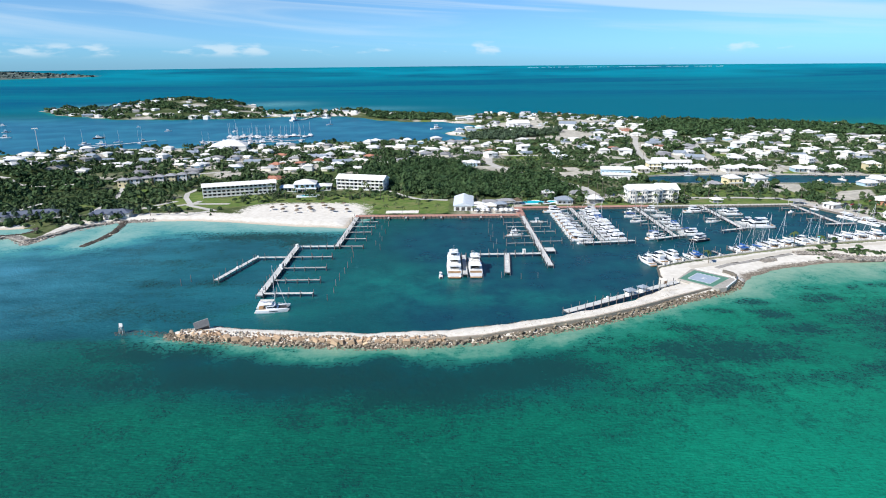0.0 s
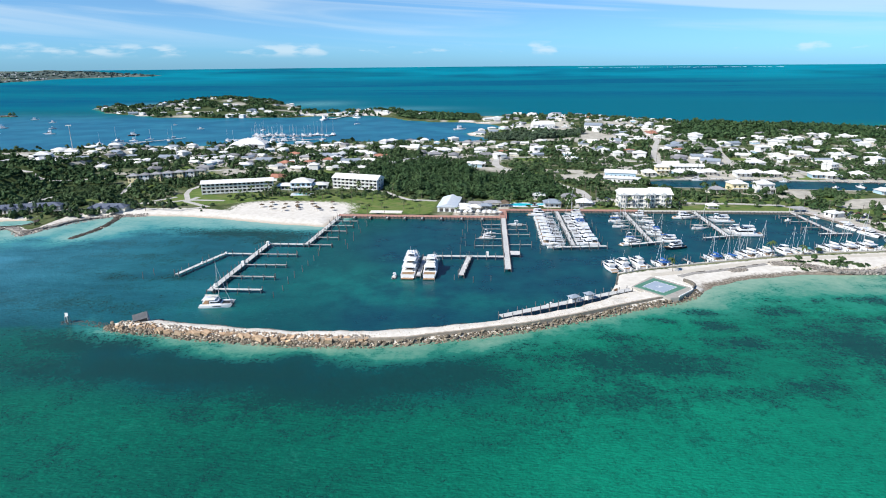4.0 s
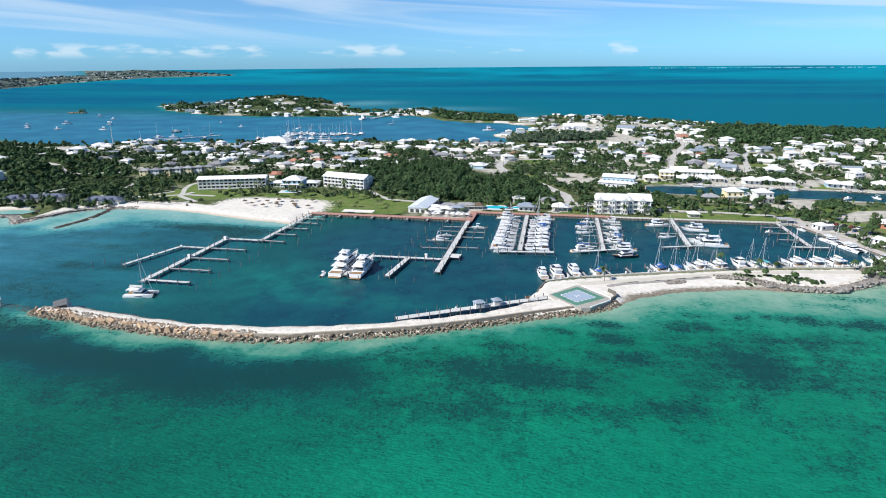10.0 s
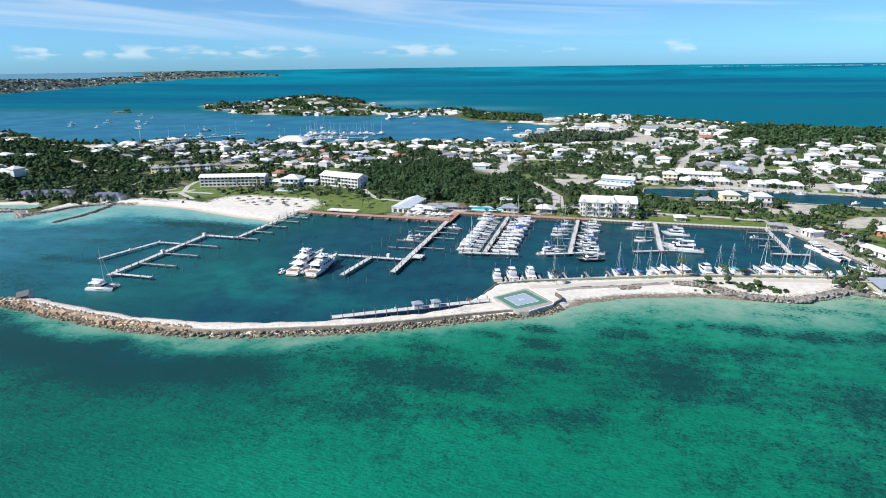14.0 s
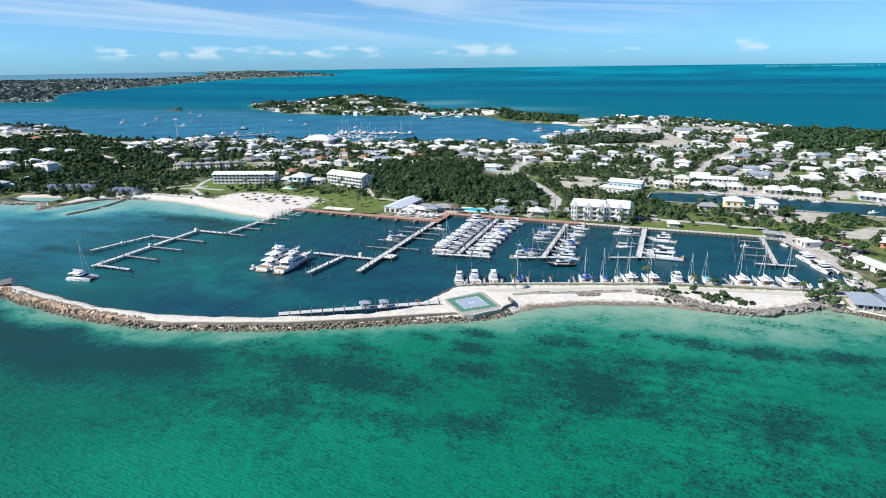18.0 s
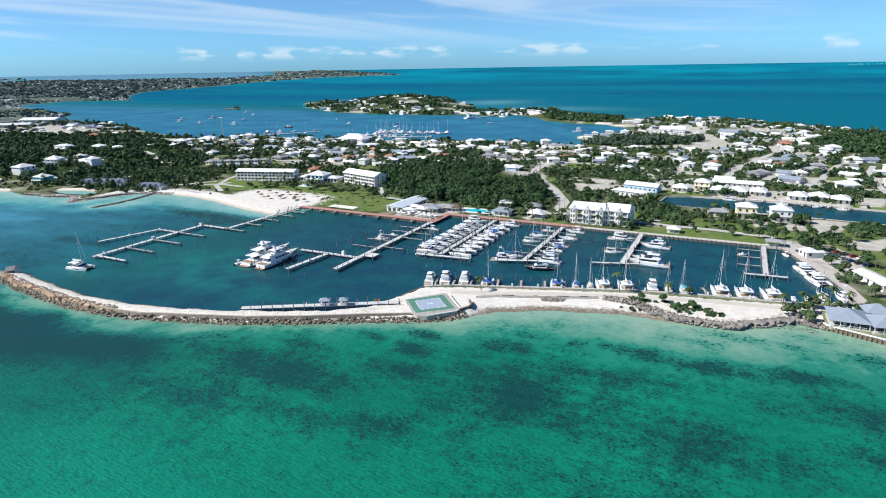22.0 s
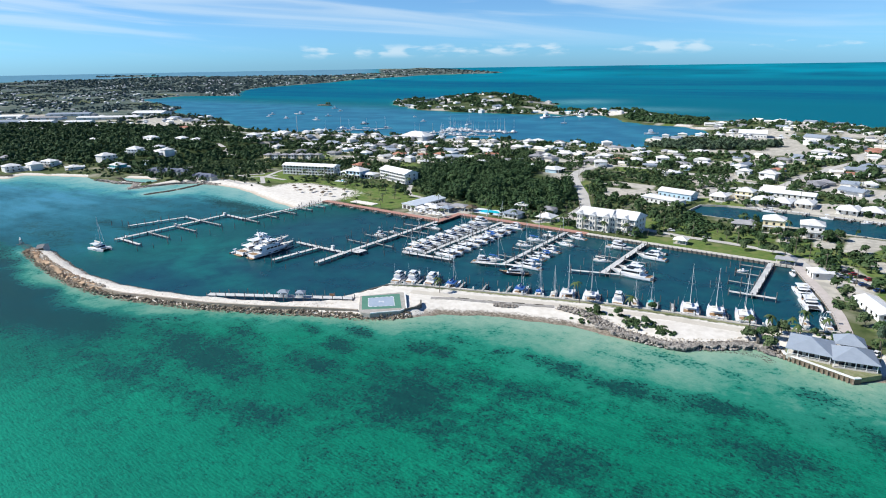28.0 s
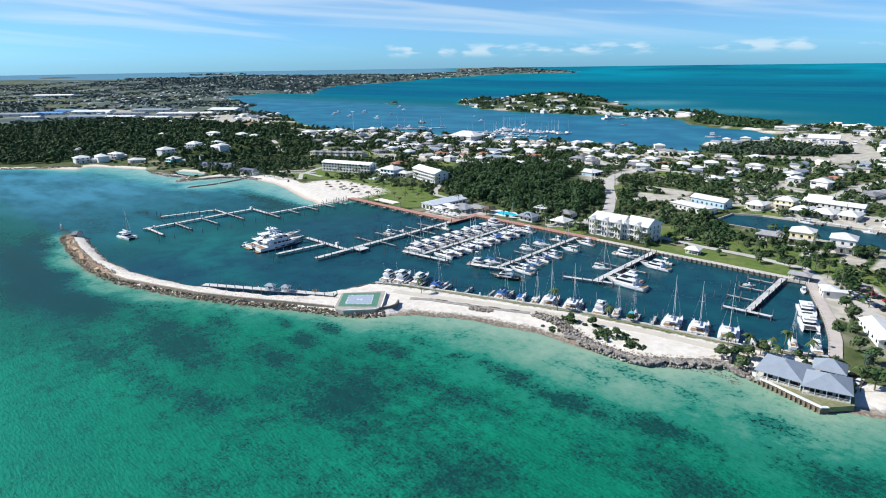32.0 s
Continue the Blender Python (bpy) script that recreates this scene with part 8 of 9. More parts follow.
SPARE = [
    plain_house("white bungalow with a white hipped roof", 13, 10, 1, WHITE, ROOFW, "hip", False, False),
    plain_house("white two-storey house with a white hipped roof", 12, 11, 2, WHITE, ROOFW, "hip", False, False),
    plain_house("cream bungalow with a white gable roof", 15, 9, 1, CREAM, ROOFW, "gable", False, False),
    plain_house("grey bungalow with a weathered shingle roof", 14, 10, 1, GREYW, ROOFD, "hip", False, False),
    plain_house("pale blue house with a white hipped roof", 12, 10, 1, PALEBLUE, ROOFW, "hip", False, False),
    plain_house("long white house with a pale grey metal roof", 18, 10, 1, WHITE, ROOFG, "gable", False, False),
    plain_house("cream two-storey house with a weathered roof", 12, 10, 2, CREAM, ROOFD, "hip", False, False),
    plain_house("white bungalow with a terracotta shingle roof", 14, 10, 1, WHITE, ROOFR, "hip", False, False),
]
MODEL_USED, SITES = set(), []


def settle(k, x, y, deg, s=1.0):
    kit = MODELS if (y < 640 and x > -60) or (y < 480 and x > -460) else PLAIN if y < 740 else SPARE
    ob = kit[k] if kit[k].name not in MODEL_USED else copy_thing(kit[k], PARK)
    MODEL_USED.add(kit[k].name)
    m = pose(x, y, max(ground(x, y), 0.8), 0, 0, deg)
    ob.matrix_world = m @ Matrix.Diagonal((s * HR.uniform(0.75, 1.25), s * HR.uniform(0.85, 1.15), s * HR.uniform(0.78, 1.0), 1))
    SITES.append((x, y))


def pick():
    return HR.choices(range(8), (5, 2, 4.5, 3.2, 1.6, 2.4, 1.2, 0.5))[0]


# placed one by one, quarter by quarter
QUARTERS = {
    "behind the resort": [(-93, 794, 1), (-8, 840, 1), (-46, 831, 0), (-12, 734, 0), (31, 743, 0), (38, 694, 3), (53, 681, 1), (30, 627, 4), (-18, 677, 6), (3, 672, 6), (72, 728, 0), (96, 737, 1), (129, 706, 4), (170, 748, 5), (126, 668, 0), (-137, 684, 5), (-131, 738, 2), (-105, 650, 5), (-93, 699, 0)],
    "harbour side": [(-469, 702, 0), (-442, 628, 0), (-416, 729, 1), (-240, 594, 3), (-203, 611, 4), (-229, 690, 3), (-168, 627, 7), (-131, 657, 7), (-312, 662, 5), (-350, 601, 0), (-287, 585, 3), (-147, 545, 7), (-86, 754, 0), (-127, 696, 2), (-128, 753, 0), (-85, 803, 1), (-366, 618, 3), (-478, 715, 0), (-423, 743, 1), (-266, 760, 2)],
    "sea row": [(-274, 1275, 0), (-258, 1295, 4), (-233, 1270, 0), (-222, 1325, 1), (-180, 1310, 0), (-97, 1245, 0), (-69, 1262, 0), (-28, 1240, 5), (50, 1150, 0), (89, 1215, 2), (117, 1240, 0), (163, 1228, 5), (200, 1208, 5), (218, 1182, 0), (289, 1160, 0), (303, 1126, 0), (324, 1140, 4), (343, 1106, 1), (367, 1083, 5)],
    "north lanes": [(269, 912, 7), (310, 972, 2), (238, 997, 0), (220, 873, 0), (238, 832, 0), (199, 766, 0), (204, 692, 1), (242, 678, 3), (268, 787, 5), (312, 858, 1), (293, 743, 3), (269, 660, 5), (366, 835, 0), (338, 796, 5), (315, 699, 2), (400, 867, 3), (434, 884, 6), (402, 808, 1), (351, 739, 1), (353, 700, 0), (377, 714, 2), (474, 895, 3), (473, 853, 1), (493, 843, 1), (424, 710, 0), (480, 778, 1), (368, 623, 1), (309, 649, 0), (585, 931, 1), (614, 913, 5), (571, 819, 2)],
    "east lanes": [(354, 510, 4), (376, 529, 0), (325, 791, 0), (305, 845, 1), (289, 718, 3), (319, 728, 0), (386, 850, 0), (384, 792, 1), (346, 684, 0), (262, 768, 5), (246, 690, 3), (267, 897, 7), (297, 965, 2)],
    "west bay": [(-450, 334, 1), (-439, 352, 1), (-447, 370, 1), (-406, 377, 0), (-409, 413, 1), (-421, 452, 1), (-372, 438, 4), (-429, 486, 1), (-386, 472, 1), (-532, 530, 1), (-506, 561, 0), (-474, 564, 0), (-603, 487, 0), (-515, 352, 3), (-644, 684, 0), (-778, 782, 5), (-652, 655, 7)],
    "west hill": [(-519, 528, 1), (-424, 454, 1), (-398, 470, 0), (-430, 624, 1), (-880, 770, 5), (-850, 745, 2), (-810, 750, 5), (-780, 700, 2), (-830, 720, 5)],
    "on the cay": [(-866, 1420, 1), (-738, 1318, 5), (-732, 1370, 5), (-882, 1500, 0), (-665, 1580, 1), (-583, 1530, 1), (-540, 1540, 0), (-486, 1236, 1), (-471, 1310, 5), (-559, 1395, 5), (-495, 1500, 3), (-456, 1226, 1), (-780, 1340, 0), (-700, 1290, 0), (-640, 1330, 3), (-600, 1290, 2), (-420, 1290, 0), (-380, 1260, 0), (-350, 1265, 4)],
}
for quarter, spot in QUARTERS.items():
    for x, y, k in spot:
        settle(k, x, y, HR.choice((0, 15, -20, 90, 75, 180, -95, 30)) + HR.uniform(-6, 6), HR.uniform(0.88, 1.05) * (1.08 if quarter.startswith("west") else 1.0))
teal_house = house("teal-walled two-storey bay house with a white roof", 12, 11, 2, TEAL, ROOFW)
stand(teal_house, -356, 400, 10)


def clear(x, y, r):
    return all((x - a) ** 2 + (y - b) ** 2 > r * r for a, b in SITES)


def sown(count, x0, x1, y0, y1, gap, seed_cond=None):
    done = tries = 0
    while done < count and tries < count * 30:
        tries += 1
        x, y = HR.uniform(x0, x1), HR.uniform(y0, y1)
        g, sdv = relief(np.array([x]), np.array([y]))
        if sdv[0] < 14 or not clear(x, y, gap) or (seed_cond and not seed_cond(x, y)):
            continue
        if any(signed(np.array([x]), np.array([y]), p)[0][0] > -6 for p in (FOREST, NORTHWOOD, MANGROVE, LAWN, PENWOOD) + LOTS) or ((ROAD_PTS - (x, y)) ** 2).sum(1).min() < 81:
            continue
        settle(pick(), x, y, HR.choice((0, 90, 20, -25, 180)) + HR.uniform(-8, 8), HR.uniform(0.64, 0.92))
        done += 1


sown(92, 195, 600, 640, 960, 14)
sown(105, -480, 20, 600, 820, 13.5)
sown(78, 20, 330, 690, 1180, 15)
sown(56, -900, -150, 1225, 1560, 16)

# plainer far houses, seen only as pale specks
FAR = "far houses of the mainland town"
SPECKS = []
for lb, wm, rm in (("small white far-off house with a white roof", WHITE, ROOFW), ("small grey far-off house with a grey roof", GREYW, ROOFD), ("small cream far-off house with a pale roof", CREAM, ROOFW)):
    t = thing("far_house", lb, "house", PARK, FAR)
    part("wall", Mb().box(-7, 7, -5, 5, -2, 3.4), wm, t)
    part("roof", Mb().hip(-7, 7, -5, 5, 3.4, 2.2, 0.6), rm, t)
    SPECKS.append(t)
fresh = [True] * 3
n_far = 0
while n_far < 110:
    if n_far < 75:
        x, y = HR.uniform(-2300, -800), HR.uniform(480, 1550)
        ok = math.sin(x / 170) + math.sin(y / 130 + x / 300) > 0.0
    else:
        x, y = HR.uniform(-3300, -1500), HR.uniform(1500, 3300)
        ok = math.sin(x / 150) + math.sin(y / 150) > 0.5
    sdv = relief(np.array([x]), np.array([y]))[1][0]
    if not ok or sdv < 10 or not clear(x, y, 24) or (n_far >= 75 and sdv > 420):
        continue
    k = HR.choices((0, 1, 2), (5, 1.5, 2))[0]
    ob = SPECKS[k] if fresh[k] else copy_thing(SPECKS[k], PARK)
    fresh[k] = False
    s = HR.uniform(0.5, 0.95)
    ob.matrix_world = pose(x, y, ground(x, y), 0, 0, HR.uniform(0, 180)) @ Matrix.Diagonal((s, s, min(s, 1.3), 1))
    SITES.append((x, y))
    n_far += 1

# the scattered roofs beyond, too small and many to tell apart
rng_t = np.random.RandomState(12)
tx, ty = rng_t.uniform(-3700, -850, 9000), rng_t.uniform(350, 3600, 9000)
th, tsd = relief(tx, ty)
ok_t = (tsd > 12) & (bump_noise(tx, ty, 150, 4) + 0.8 * bump_noise(tx, ty, 45, 2) > 0.35) & ((tsd < 900) | (bump_noise(tx, ty, 70, 8) > 0.3)) & ~((tx > -1400) & (ty < 700))
far_town = Mb()
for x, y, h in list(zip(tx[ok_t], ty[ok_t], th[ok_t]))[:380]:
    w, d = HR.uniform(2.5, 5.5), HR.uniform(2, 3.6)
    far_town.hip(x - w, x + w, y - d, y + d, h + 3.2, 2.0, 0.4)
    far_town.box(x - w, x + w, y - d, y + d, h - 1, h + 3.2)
# pale roofs dulled to blue-grey, the haze of distance put into their colour
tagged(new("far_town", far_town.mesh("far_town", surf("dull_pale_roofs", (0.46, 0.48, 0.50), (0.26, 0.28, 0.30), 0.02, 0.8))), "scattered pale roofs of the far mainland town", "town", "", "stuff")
# a low settled key on the far horizon
key_x = np.linspace(620, 1900, 120)
far_key = Mb()
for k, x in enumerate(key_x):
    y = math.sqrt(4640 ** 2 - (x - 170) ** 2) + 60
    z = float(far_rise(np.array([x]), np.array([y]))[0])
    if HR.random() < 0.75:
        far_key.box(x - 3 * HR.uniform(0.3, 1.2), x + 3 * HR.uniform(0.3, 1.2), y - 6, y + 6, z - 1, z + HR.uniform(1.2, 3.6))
# the white houses take pale blue paint in place of haze
tagged(new("far_town", far_key.mesh("far_town", PALEBLUE)), "thin line of white houses on a distant key, tinted blue for haze", "town", "", "stuff")


def shed(x, y, deg, L, D, h, roofm, label):
    t = thing("warehouse", label, "warehouse", PARK, "long warehouses of the mainland town")
    part("wall", Mb().box(-L / 2, L / 2, -D / 2, D / 2, -2, h), WHITE, t)
    part("roof", Mb().hip(-L / 2, L / 2, -D / 2, D / 2, h, D * 0.10, 0.8, 0.0), roofm, t)
    for i in range(4):
        win(t, -L * 0.36 + i * L * 0.24, -D / 2, 0.2, 270, 5, 4, "roller_door", GREYW)
    stand(t, x, y, deg)
    SITES.append((x, y))


for x, y, deg, L, D, rm in ((-1296, 456, 40, 90, 26, ROOFG), (-1270, 509, 40, 70, 24, BLUESHED), (-1323, 572, 38, 80, 26, BLUESHED), (-1217, 582, 40, 90, 26, ROOFW), (-1166, 693, 40, 90, 28, ROOFG), (-985, 691, 38, 120, 24, ROOFW), (-1014, 573, 40, 60, 22, ROOFW), (-1074, 531, 40, 80, 26, ROOFG), (-1049, 812, 30, 70, 40, ROOFW), (-2355, 799, 40, 150, 40, ROOFW), (-1162, 450, 40, 40, 18, ROOFW), (-1100, 620, 40, 70, 22, ROOFD), (-930, 610, 40, 46, 20, ROOFW)):
    shed(x, y, deg, L, D, 4.2, rm, "long low %s warehouse roof seen far off" % ("blue" if rm == BLUESHED else "pale"))
round_hall = thing("marina_hall", "large white hip-roofed marina hall at the far harbour", "hall", PARK)
part("wall", Mb().box(-20, 20, -13, 13, -1, 5), WHITE, round_hall)
part("roof", Mb().hip(-20, 20, -13, 13, 5, 6, 2.0), ROOFW, round_hall)
for i in range(6):
    win(round_hall, -16 + i * 6.4, -13, 1, 270, 3.4, 2.6)
stand(round_hall, -264, 776, 12)
stand(house("white boatyard shed with a pale roof", 34, 18, 1, WHITE, ROOFW, "gable", False, fh=5.5, name="boatyard_shed"), 123, 1018, 8)
stand(house("white boatyard shed with a grey roof", 26, 14, 1, WHITE, ROOFG, "gable", False, fh=5, name="boatyard_shed"), 200, 1000, -20)
# boats laid up ashore in the yard
for k in range(22):
    x, y = HR.uniform(70, 240), HR.uniform(985, 1050)
    if clear(x, y, 18):
        moor("1", x, y, HR.uniform(0, 360), "boats laid up in the yard", HR.uniform(0.8, 1.2), ground(x, y) + 0.45)
# the floodlight pole of the far harbour
pole = thing("floodlight_mast", "tall slender floodlight mast by the harbour", "light mast", pose(-480, 742, ground(-480, 742)))
part("pole", Mb().cyl(0, 0, -1, 30, 0.5, 0.3, 8), ALU, pole)
part("lamp_bar", Mb().box(-3.6, 3.6, -0.3, 0.3, 30, 30.5), ALU, pole)
for k in range(4):
    part("lamp", Mb().bevel_box(-3.4 + k * 1.9, -2.3 + k * 1.9, -0.7, -0.32, 29.6, 30.8, 0.1), WHITE, pole)
# utility poles along the lanes
up = thing("utility_pole", "weathered timber utility pole with a cross arm", "utility pole", PARK, "utility poles along the lanes")
part("pole", Mb().cyl(0, 0, -1, 10, 0.18, 0.12, 7), BARK, up)
part("cross_arm", Mb().box(-1.2, 1.2, -0.06, 0.06, 9.2, 9.4), BARK, up)
fst = True
for pts, _ in ROADS[:6]:
    for x, y in dense(pts, 60)[::1]:
        stand(up if fst else copy_thing(up, PARK), x + 4.6, y + 1.5, HR.uniform(0, 180))
        fst = False


# ---- vegetation ----
VR = np.random.RandomState(3)


def crowns(centres, radii, heights, leaves, size):
    """Leaf quads scattered over uneven tree crowns: centres (n, 3) at the ground."""
    n_t = len(centres)
    lob = 5
    la, lz = VR.rand(n_t, lob) * 2 * math.pi, VR.rand(n_t, lob)
    lo = np.stack([np.cos(la) * (0.55 - 0.35 * lz), np.sin(la) * (0.55 - 0.35 * lz), 0.38 + 0.42 * lz], -1)
    pickl = VR.randint(0, lob, (n_t, leaves))
    base = np.take_along_axis(lo, pickl[..., None].repeat(3, -1), 1)
    d = VR.normal(size=(n_t, leaves, 3))
    d[..., 2] = np.abs(d[..., 2]) * 0.9 - 0.25
    d /= np.linalg.norm(d, axis=-1, keepdims=True)
    rr2 = (0.42 + 0.14 * VR.rand(n_t, leaves, 1))
    loc = base + d * rr2 * np.array([1.0, 1.0, 0.62])
    loc *= np.stack([radii, radii, heights], -1)[:, None, :]
    pos = centres[:, None, :] + loc
    nrm = d + VR.normal(size=d.shape) * 0.28
    nrm[..., 2] += 0.30
    nrm /= np.linalg.norm(nrm, axis=-1, keepdims=True)
    u = np.cross(nrm, VR.normal(size=d.shape))
    u /= np.linalg.norm(u, axis=-1, keepdims=True)
    v = np.cross(nrm, u)
    s = (size * (0.6 + 0.8 * VR.rand(n_t, leaves, 1))) * (radii[:, None, None] / radii.mean()) ** 0.5
    q = np.stack([pos - u * s - v * s * 0.7, pos + u * s - v * s * 0.5, pos + u * s * 0.8 + v * s, pos - u * s * 0.7 + v * s * 0.8], 2)
    return q.reshape(-1, 3)


def quads_mesh(name, pts, material):
    k = len(pts) // 4
    return array_mesh(name, pts, np.arange(k * 4).reshape(k, 4), material)


def leafmat(name, a, b, c):
    """Foliage that varies from clump to clump and over wider stretches."""
    global n, l
    m, n, l, bs2 = mat_nodes(name)
    global geo
    geo = n.new("ShaderNodeNewGeometry")
    cl = mixc(geo.outputs["Random Per Island"], a, b)
    cl = mixc(rng(pos_noise(0.13, 4), 0.42, 0.66), cl, c)
    l.new(cl, bs2.inputs["Base Color"])
    bs2.inputs["Roughness"].default_value, bs2.inputs["Specular IOR Level"].default_value = 0.75, 0.12
    return m


WOODS = leafmat("woodland_leaves", (0.018, 0.044, 0.018), (0.048, 0.098, 0.038), (0.077, 0.129, 0.053))
SCRUB = leafmat("scrub_leaves", (0.022, 0.049, 0.020), (0.056, 0.104, 0.041), (0.090, 0.137, 0.058))
# far leaves are blued and greyed: distance haze put into the colour
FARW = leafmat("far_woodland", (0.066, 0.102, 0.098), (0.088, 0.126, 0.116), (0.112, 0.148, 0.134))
SITE_PTS = np.array(SITES + [(17, 434), (17, 458), (-163, 494), (-150, 498), (-176, 489), (-66, 511), (-80, 515), (-52, 507), (-113, 506), (-98, 508), (-128, 505), (11, 430), (11, 446), (11, 460), (149, 457), (165, 459), (180, 460), (240, 509), (261, 508), (224, 507), (162, 575), (174, 572), (150, 578), (159, 551), (147, 554), (171, 547), (230, 621), (244, 621), (216, 621), (285, 333), (297, 333), (-288, 415), (-270, 421), (-305, 409), (-231, 421), (272, 428), (299, 393), (303, 384), (66, 452), (82, 455), (90, 452), (113, 456), (36, 440), (30, 436), (46, 448), (321, 440), (316, 437), (327, 442)] + [(x, y) for x, y, _ in ROW_AT] + [(-275 + k * 8.4, 529 + k * 4.6) for k in range(7)])


def spread(count, x0, x1, y0, y1, accept, gap_house=9.0, gap_road=4.5, margin=3.0):
    x, y = VR.uniform(x0, x1, count), VR.uniform(y0, y1, count)
    h, sdv = relief(x, y)
    ok = (sdv > margin) & accept(x, y)
    x, y, h = x[ok], y[ok], h[ok]
    for pts, gap in ((SITE_PTS, gap_house), (ROAD_PTS, gap_road)):
        keep2 = np.ones(len(x), bool)
        for k in range(0, len(x), 4000):
            dd = (x[k:k + 4000, None] - pts[None, :, 0]) ** 2 + (y[k:k + 4000, None] - pts[None, :, 1]) ** 2
            keep2[k:k + 4000] = dd.min(1) > gap * gap
        x, y, h = x[keep2], y[keep2], h[keep2]
    return np.stack([x, y, h], -1)


def grove(name, label, c, rlo, rhi, hlo, hhi, leaves, size, material):
    r, hh = VR.uniform(rlo, rhi, len(c)), VR.uniform(hlo, hhi, len(c))
    hh = hh * (0.80 + 0.34 * bump_noise(c[:, 0], c[:, 1], 13, 2) + 0.16 * bump_noise(c[:, 0], c[:, 1], 5, 5)).clip(0.4, 1.4)
    r = r * (0.78 + 0.5 * VR.rand(len(c)) ** 3)
    c = c.copy()
    c[:, 2] -= 0.3
    return tagged(new(name, quads_mesh(name, crowns(c, r, hh, leaves, size), material)), label, "woodland", "", "stuff")


inp = lambda poly, x, y, e=0.0: signed(x, y, poly)[0] > e
in_lot = lambda x, y: np.logical_or.reduce([inp(p, x, y, -1) for p in LOTS])
grove("forest", "dense dark green coppice of broadleaf trees behind the resort", spread(3300, -80, 112, 466, 636, lambda x, y: inp(FOREST, x, y) & ~in_lot(x, y), 8, 4), 1.6, 5.4, 3.6, 11.0, 84, 0.50, WOODS)
grove("forest", "dark coastal woodland west of the bay", spread(12500, -1000, -260, 20, 700, lambda x, y: inp(WESTWOOD, x, y) & ~inp(BACKFIELD, x, y) & ~in_lot(x, y), 13.5, 5), 2.6, 5.6, 4.0, 8.5, 30, 1.0, WOODS)
grove("forest", "dark woodland on the northern ridge", spread(4800, 295, 700, 845, 1085, lambda x, y: inp(NORTHWOOD, x, y), 11, 5), 2.6, 5.5, 5.0, 10.0, 26, 1.15, WOODS)
grove("forest", "dark wooded point at the harbour mouth", spread(1500, -150, 20, 1150, 1330, lambda x, y: inp(PENWOOD, x, y), 11, 5), 3.0, 5.5, 5.0, 8.5, 24, 1.3, WOODS)
grove("forest", "feathery casuarina and mangrove thicket in the inlet", spread(1700, 10, 185, 845, 940, lambda x, y: inp(MANGROVE, x, y), 9, 5), 1.6, 3.6, 4.0, 10.0, 26, 1.0, PINE)
grove("forest", "dark wooded crown of the cay", spread(4200, -985, -150, 1220, 1640, lambda x, y: inp(CAYWOOD, x, y) | (bump_noise(x, y, 40, 2) > -0.05), 9, 5), 3.0, 6.0, 5.0, 9.0, 22, 1.5, WOODS)
dens = lambda x, y: bump_noise(x, y, 26, 6) + 0.5 * bump_noise(x, y, 70, 9)
open_ = lambda x, y: ~(in_lot(x, y) | inp(FOREST, x, y, -3) | inp(LAWN, x, y, -4) | inp(LAWN_EAST, x, y, -3) | inp(WESTWOOD, x, y) | (inp(BACKFIELD, x, y, -2) & (bump_noise(x, y, 12, 3) < -0.55)) | inp(HOTELGREEN, x, y) | inp(NORTHWOOD, x, y) | inp(MANGROVE, x, y) | ((x > -62) & (x < 60) & (y < 470)) | ((x > 55) & (x < 300) & (y < 448)) | ((x > -160) & (x < -50) & (y < 462)))
grove("shrubbery", "mixed scrub and garden trees among the houses", spread(5200, -60, 470, 445, 720, lambda x, y: open_(x, y) & (dens(x, y) > -0.25) & ((x < 430) | (y > 600)) & ((x < 196) | (x > 340) | (y > 525) | (bump_noise(x, y, 14, 3) > -0.45)), 7.0, 3.6), 1.2, 4.4, 1.6, 7.0, 50, 0.56, SCRUB)
grove("shrubbery", "low garden shrubs behind the east quay", spread(1500, 268, 372, 345, 500, lambda x, y: (bump_noise(x, y, 11, 5) > 0.15) & ~in_lot(x, y), 6, 3.0), 0.9, 2.4, 1.0, 3.4, 44, 0.42, SCRUB)
grove("shrubbery", "mixed scrub and garden trees behind the hotels", spread(5600, -420, 0, 395, 800, lambda x, y: open_(x, y) & (dens(x, y) > -0.10 - 0.5 * (y < 560)) & ((y > 525) | (x < -190)), 7.0, 3.8), 1.8, 4.6, 2.5, 8.0, 36, 0.75, SCRUB)
grove("shrubbery", "scrub and garden trees of the northern lanes", spread(5200, 60, 660, 700, 1200, lambda x, y: open_(x, y) & (dens(x, y) > -0.4), 7.5, 4), 1.8, 4.6, 3.0, 7.5, 20, 1.1, SCRUB)
grove("shrubbery", "scrub and trees along the harbour shore", spread(2200, -1000, 80, 690, 880, lambda x, y: (dens(x, y) > -0.25 + 0.5 * (x > -520)) & ~in_lot(x, y), 8, 4), 2.0, 4.5, 3.0, 7.0, 22, 1.1, SCRUB)
grove("shrubbery", "low dune scrub above the west beach", spread(1100, -470, -150, 300, 470, lambda x, y: open_(x, y) & (dens(x, y) > -0.4), 10, 4.5, 9), 1.2, 2.8, 1.5, 3.5, 36, 0.5, SCRUB)
grove("shrubbery", "clipped garden shrubs on the bulkhead terrace", spread(420, 277, 304, 318, 346, lambda x, y: (y < 328.5 - (x - 277) * 0.30) | (x > 301.5), 2.0, 1.0, 0.5), 0.5, 1.1, 0.8, 1.7, 40, 0.24, SCRUB)
LEDGE_SCRUB = [(203, 326), (210, 323), (217, 326), (226, 322), (232, 322), (239, 323)]
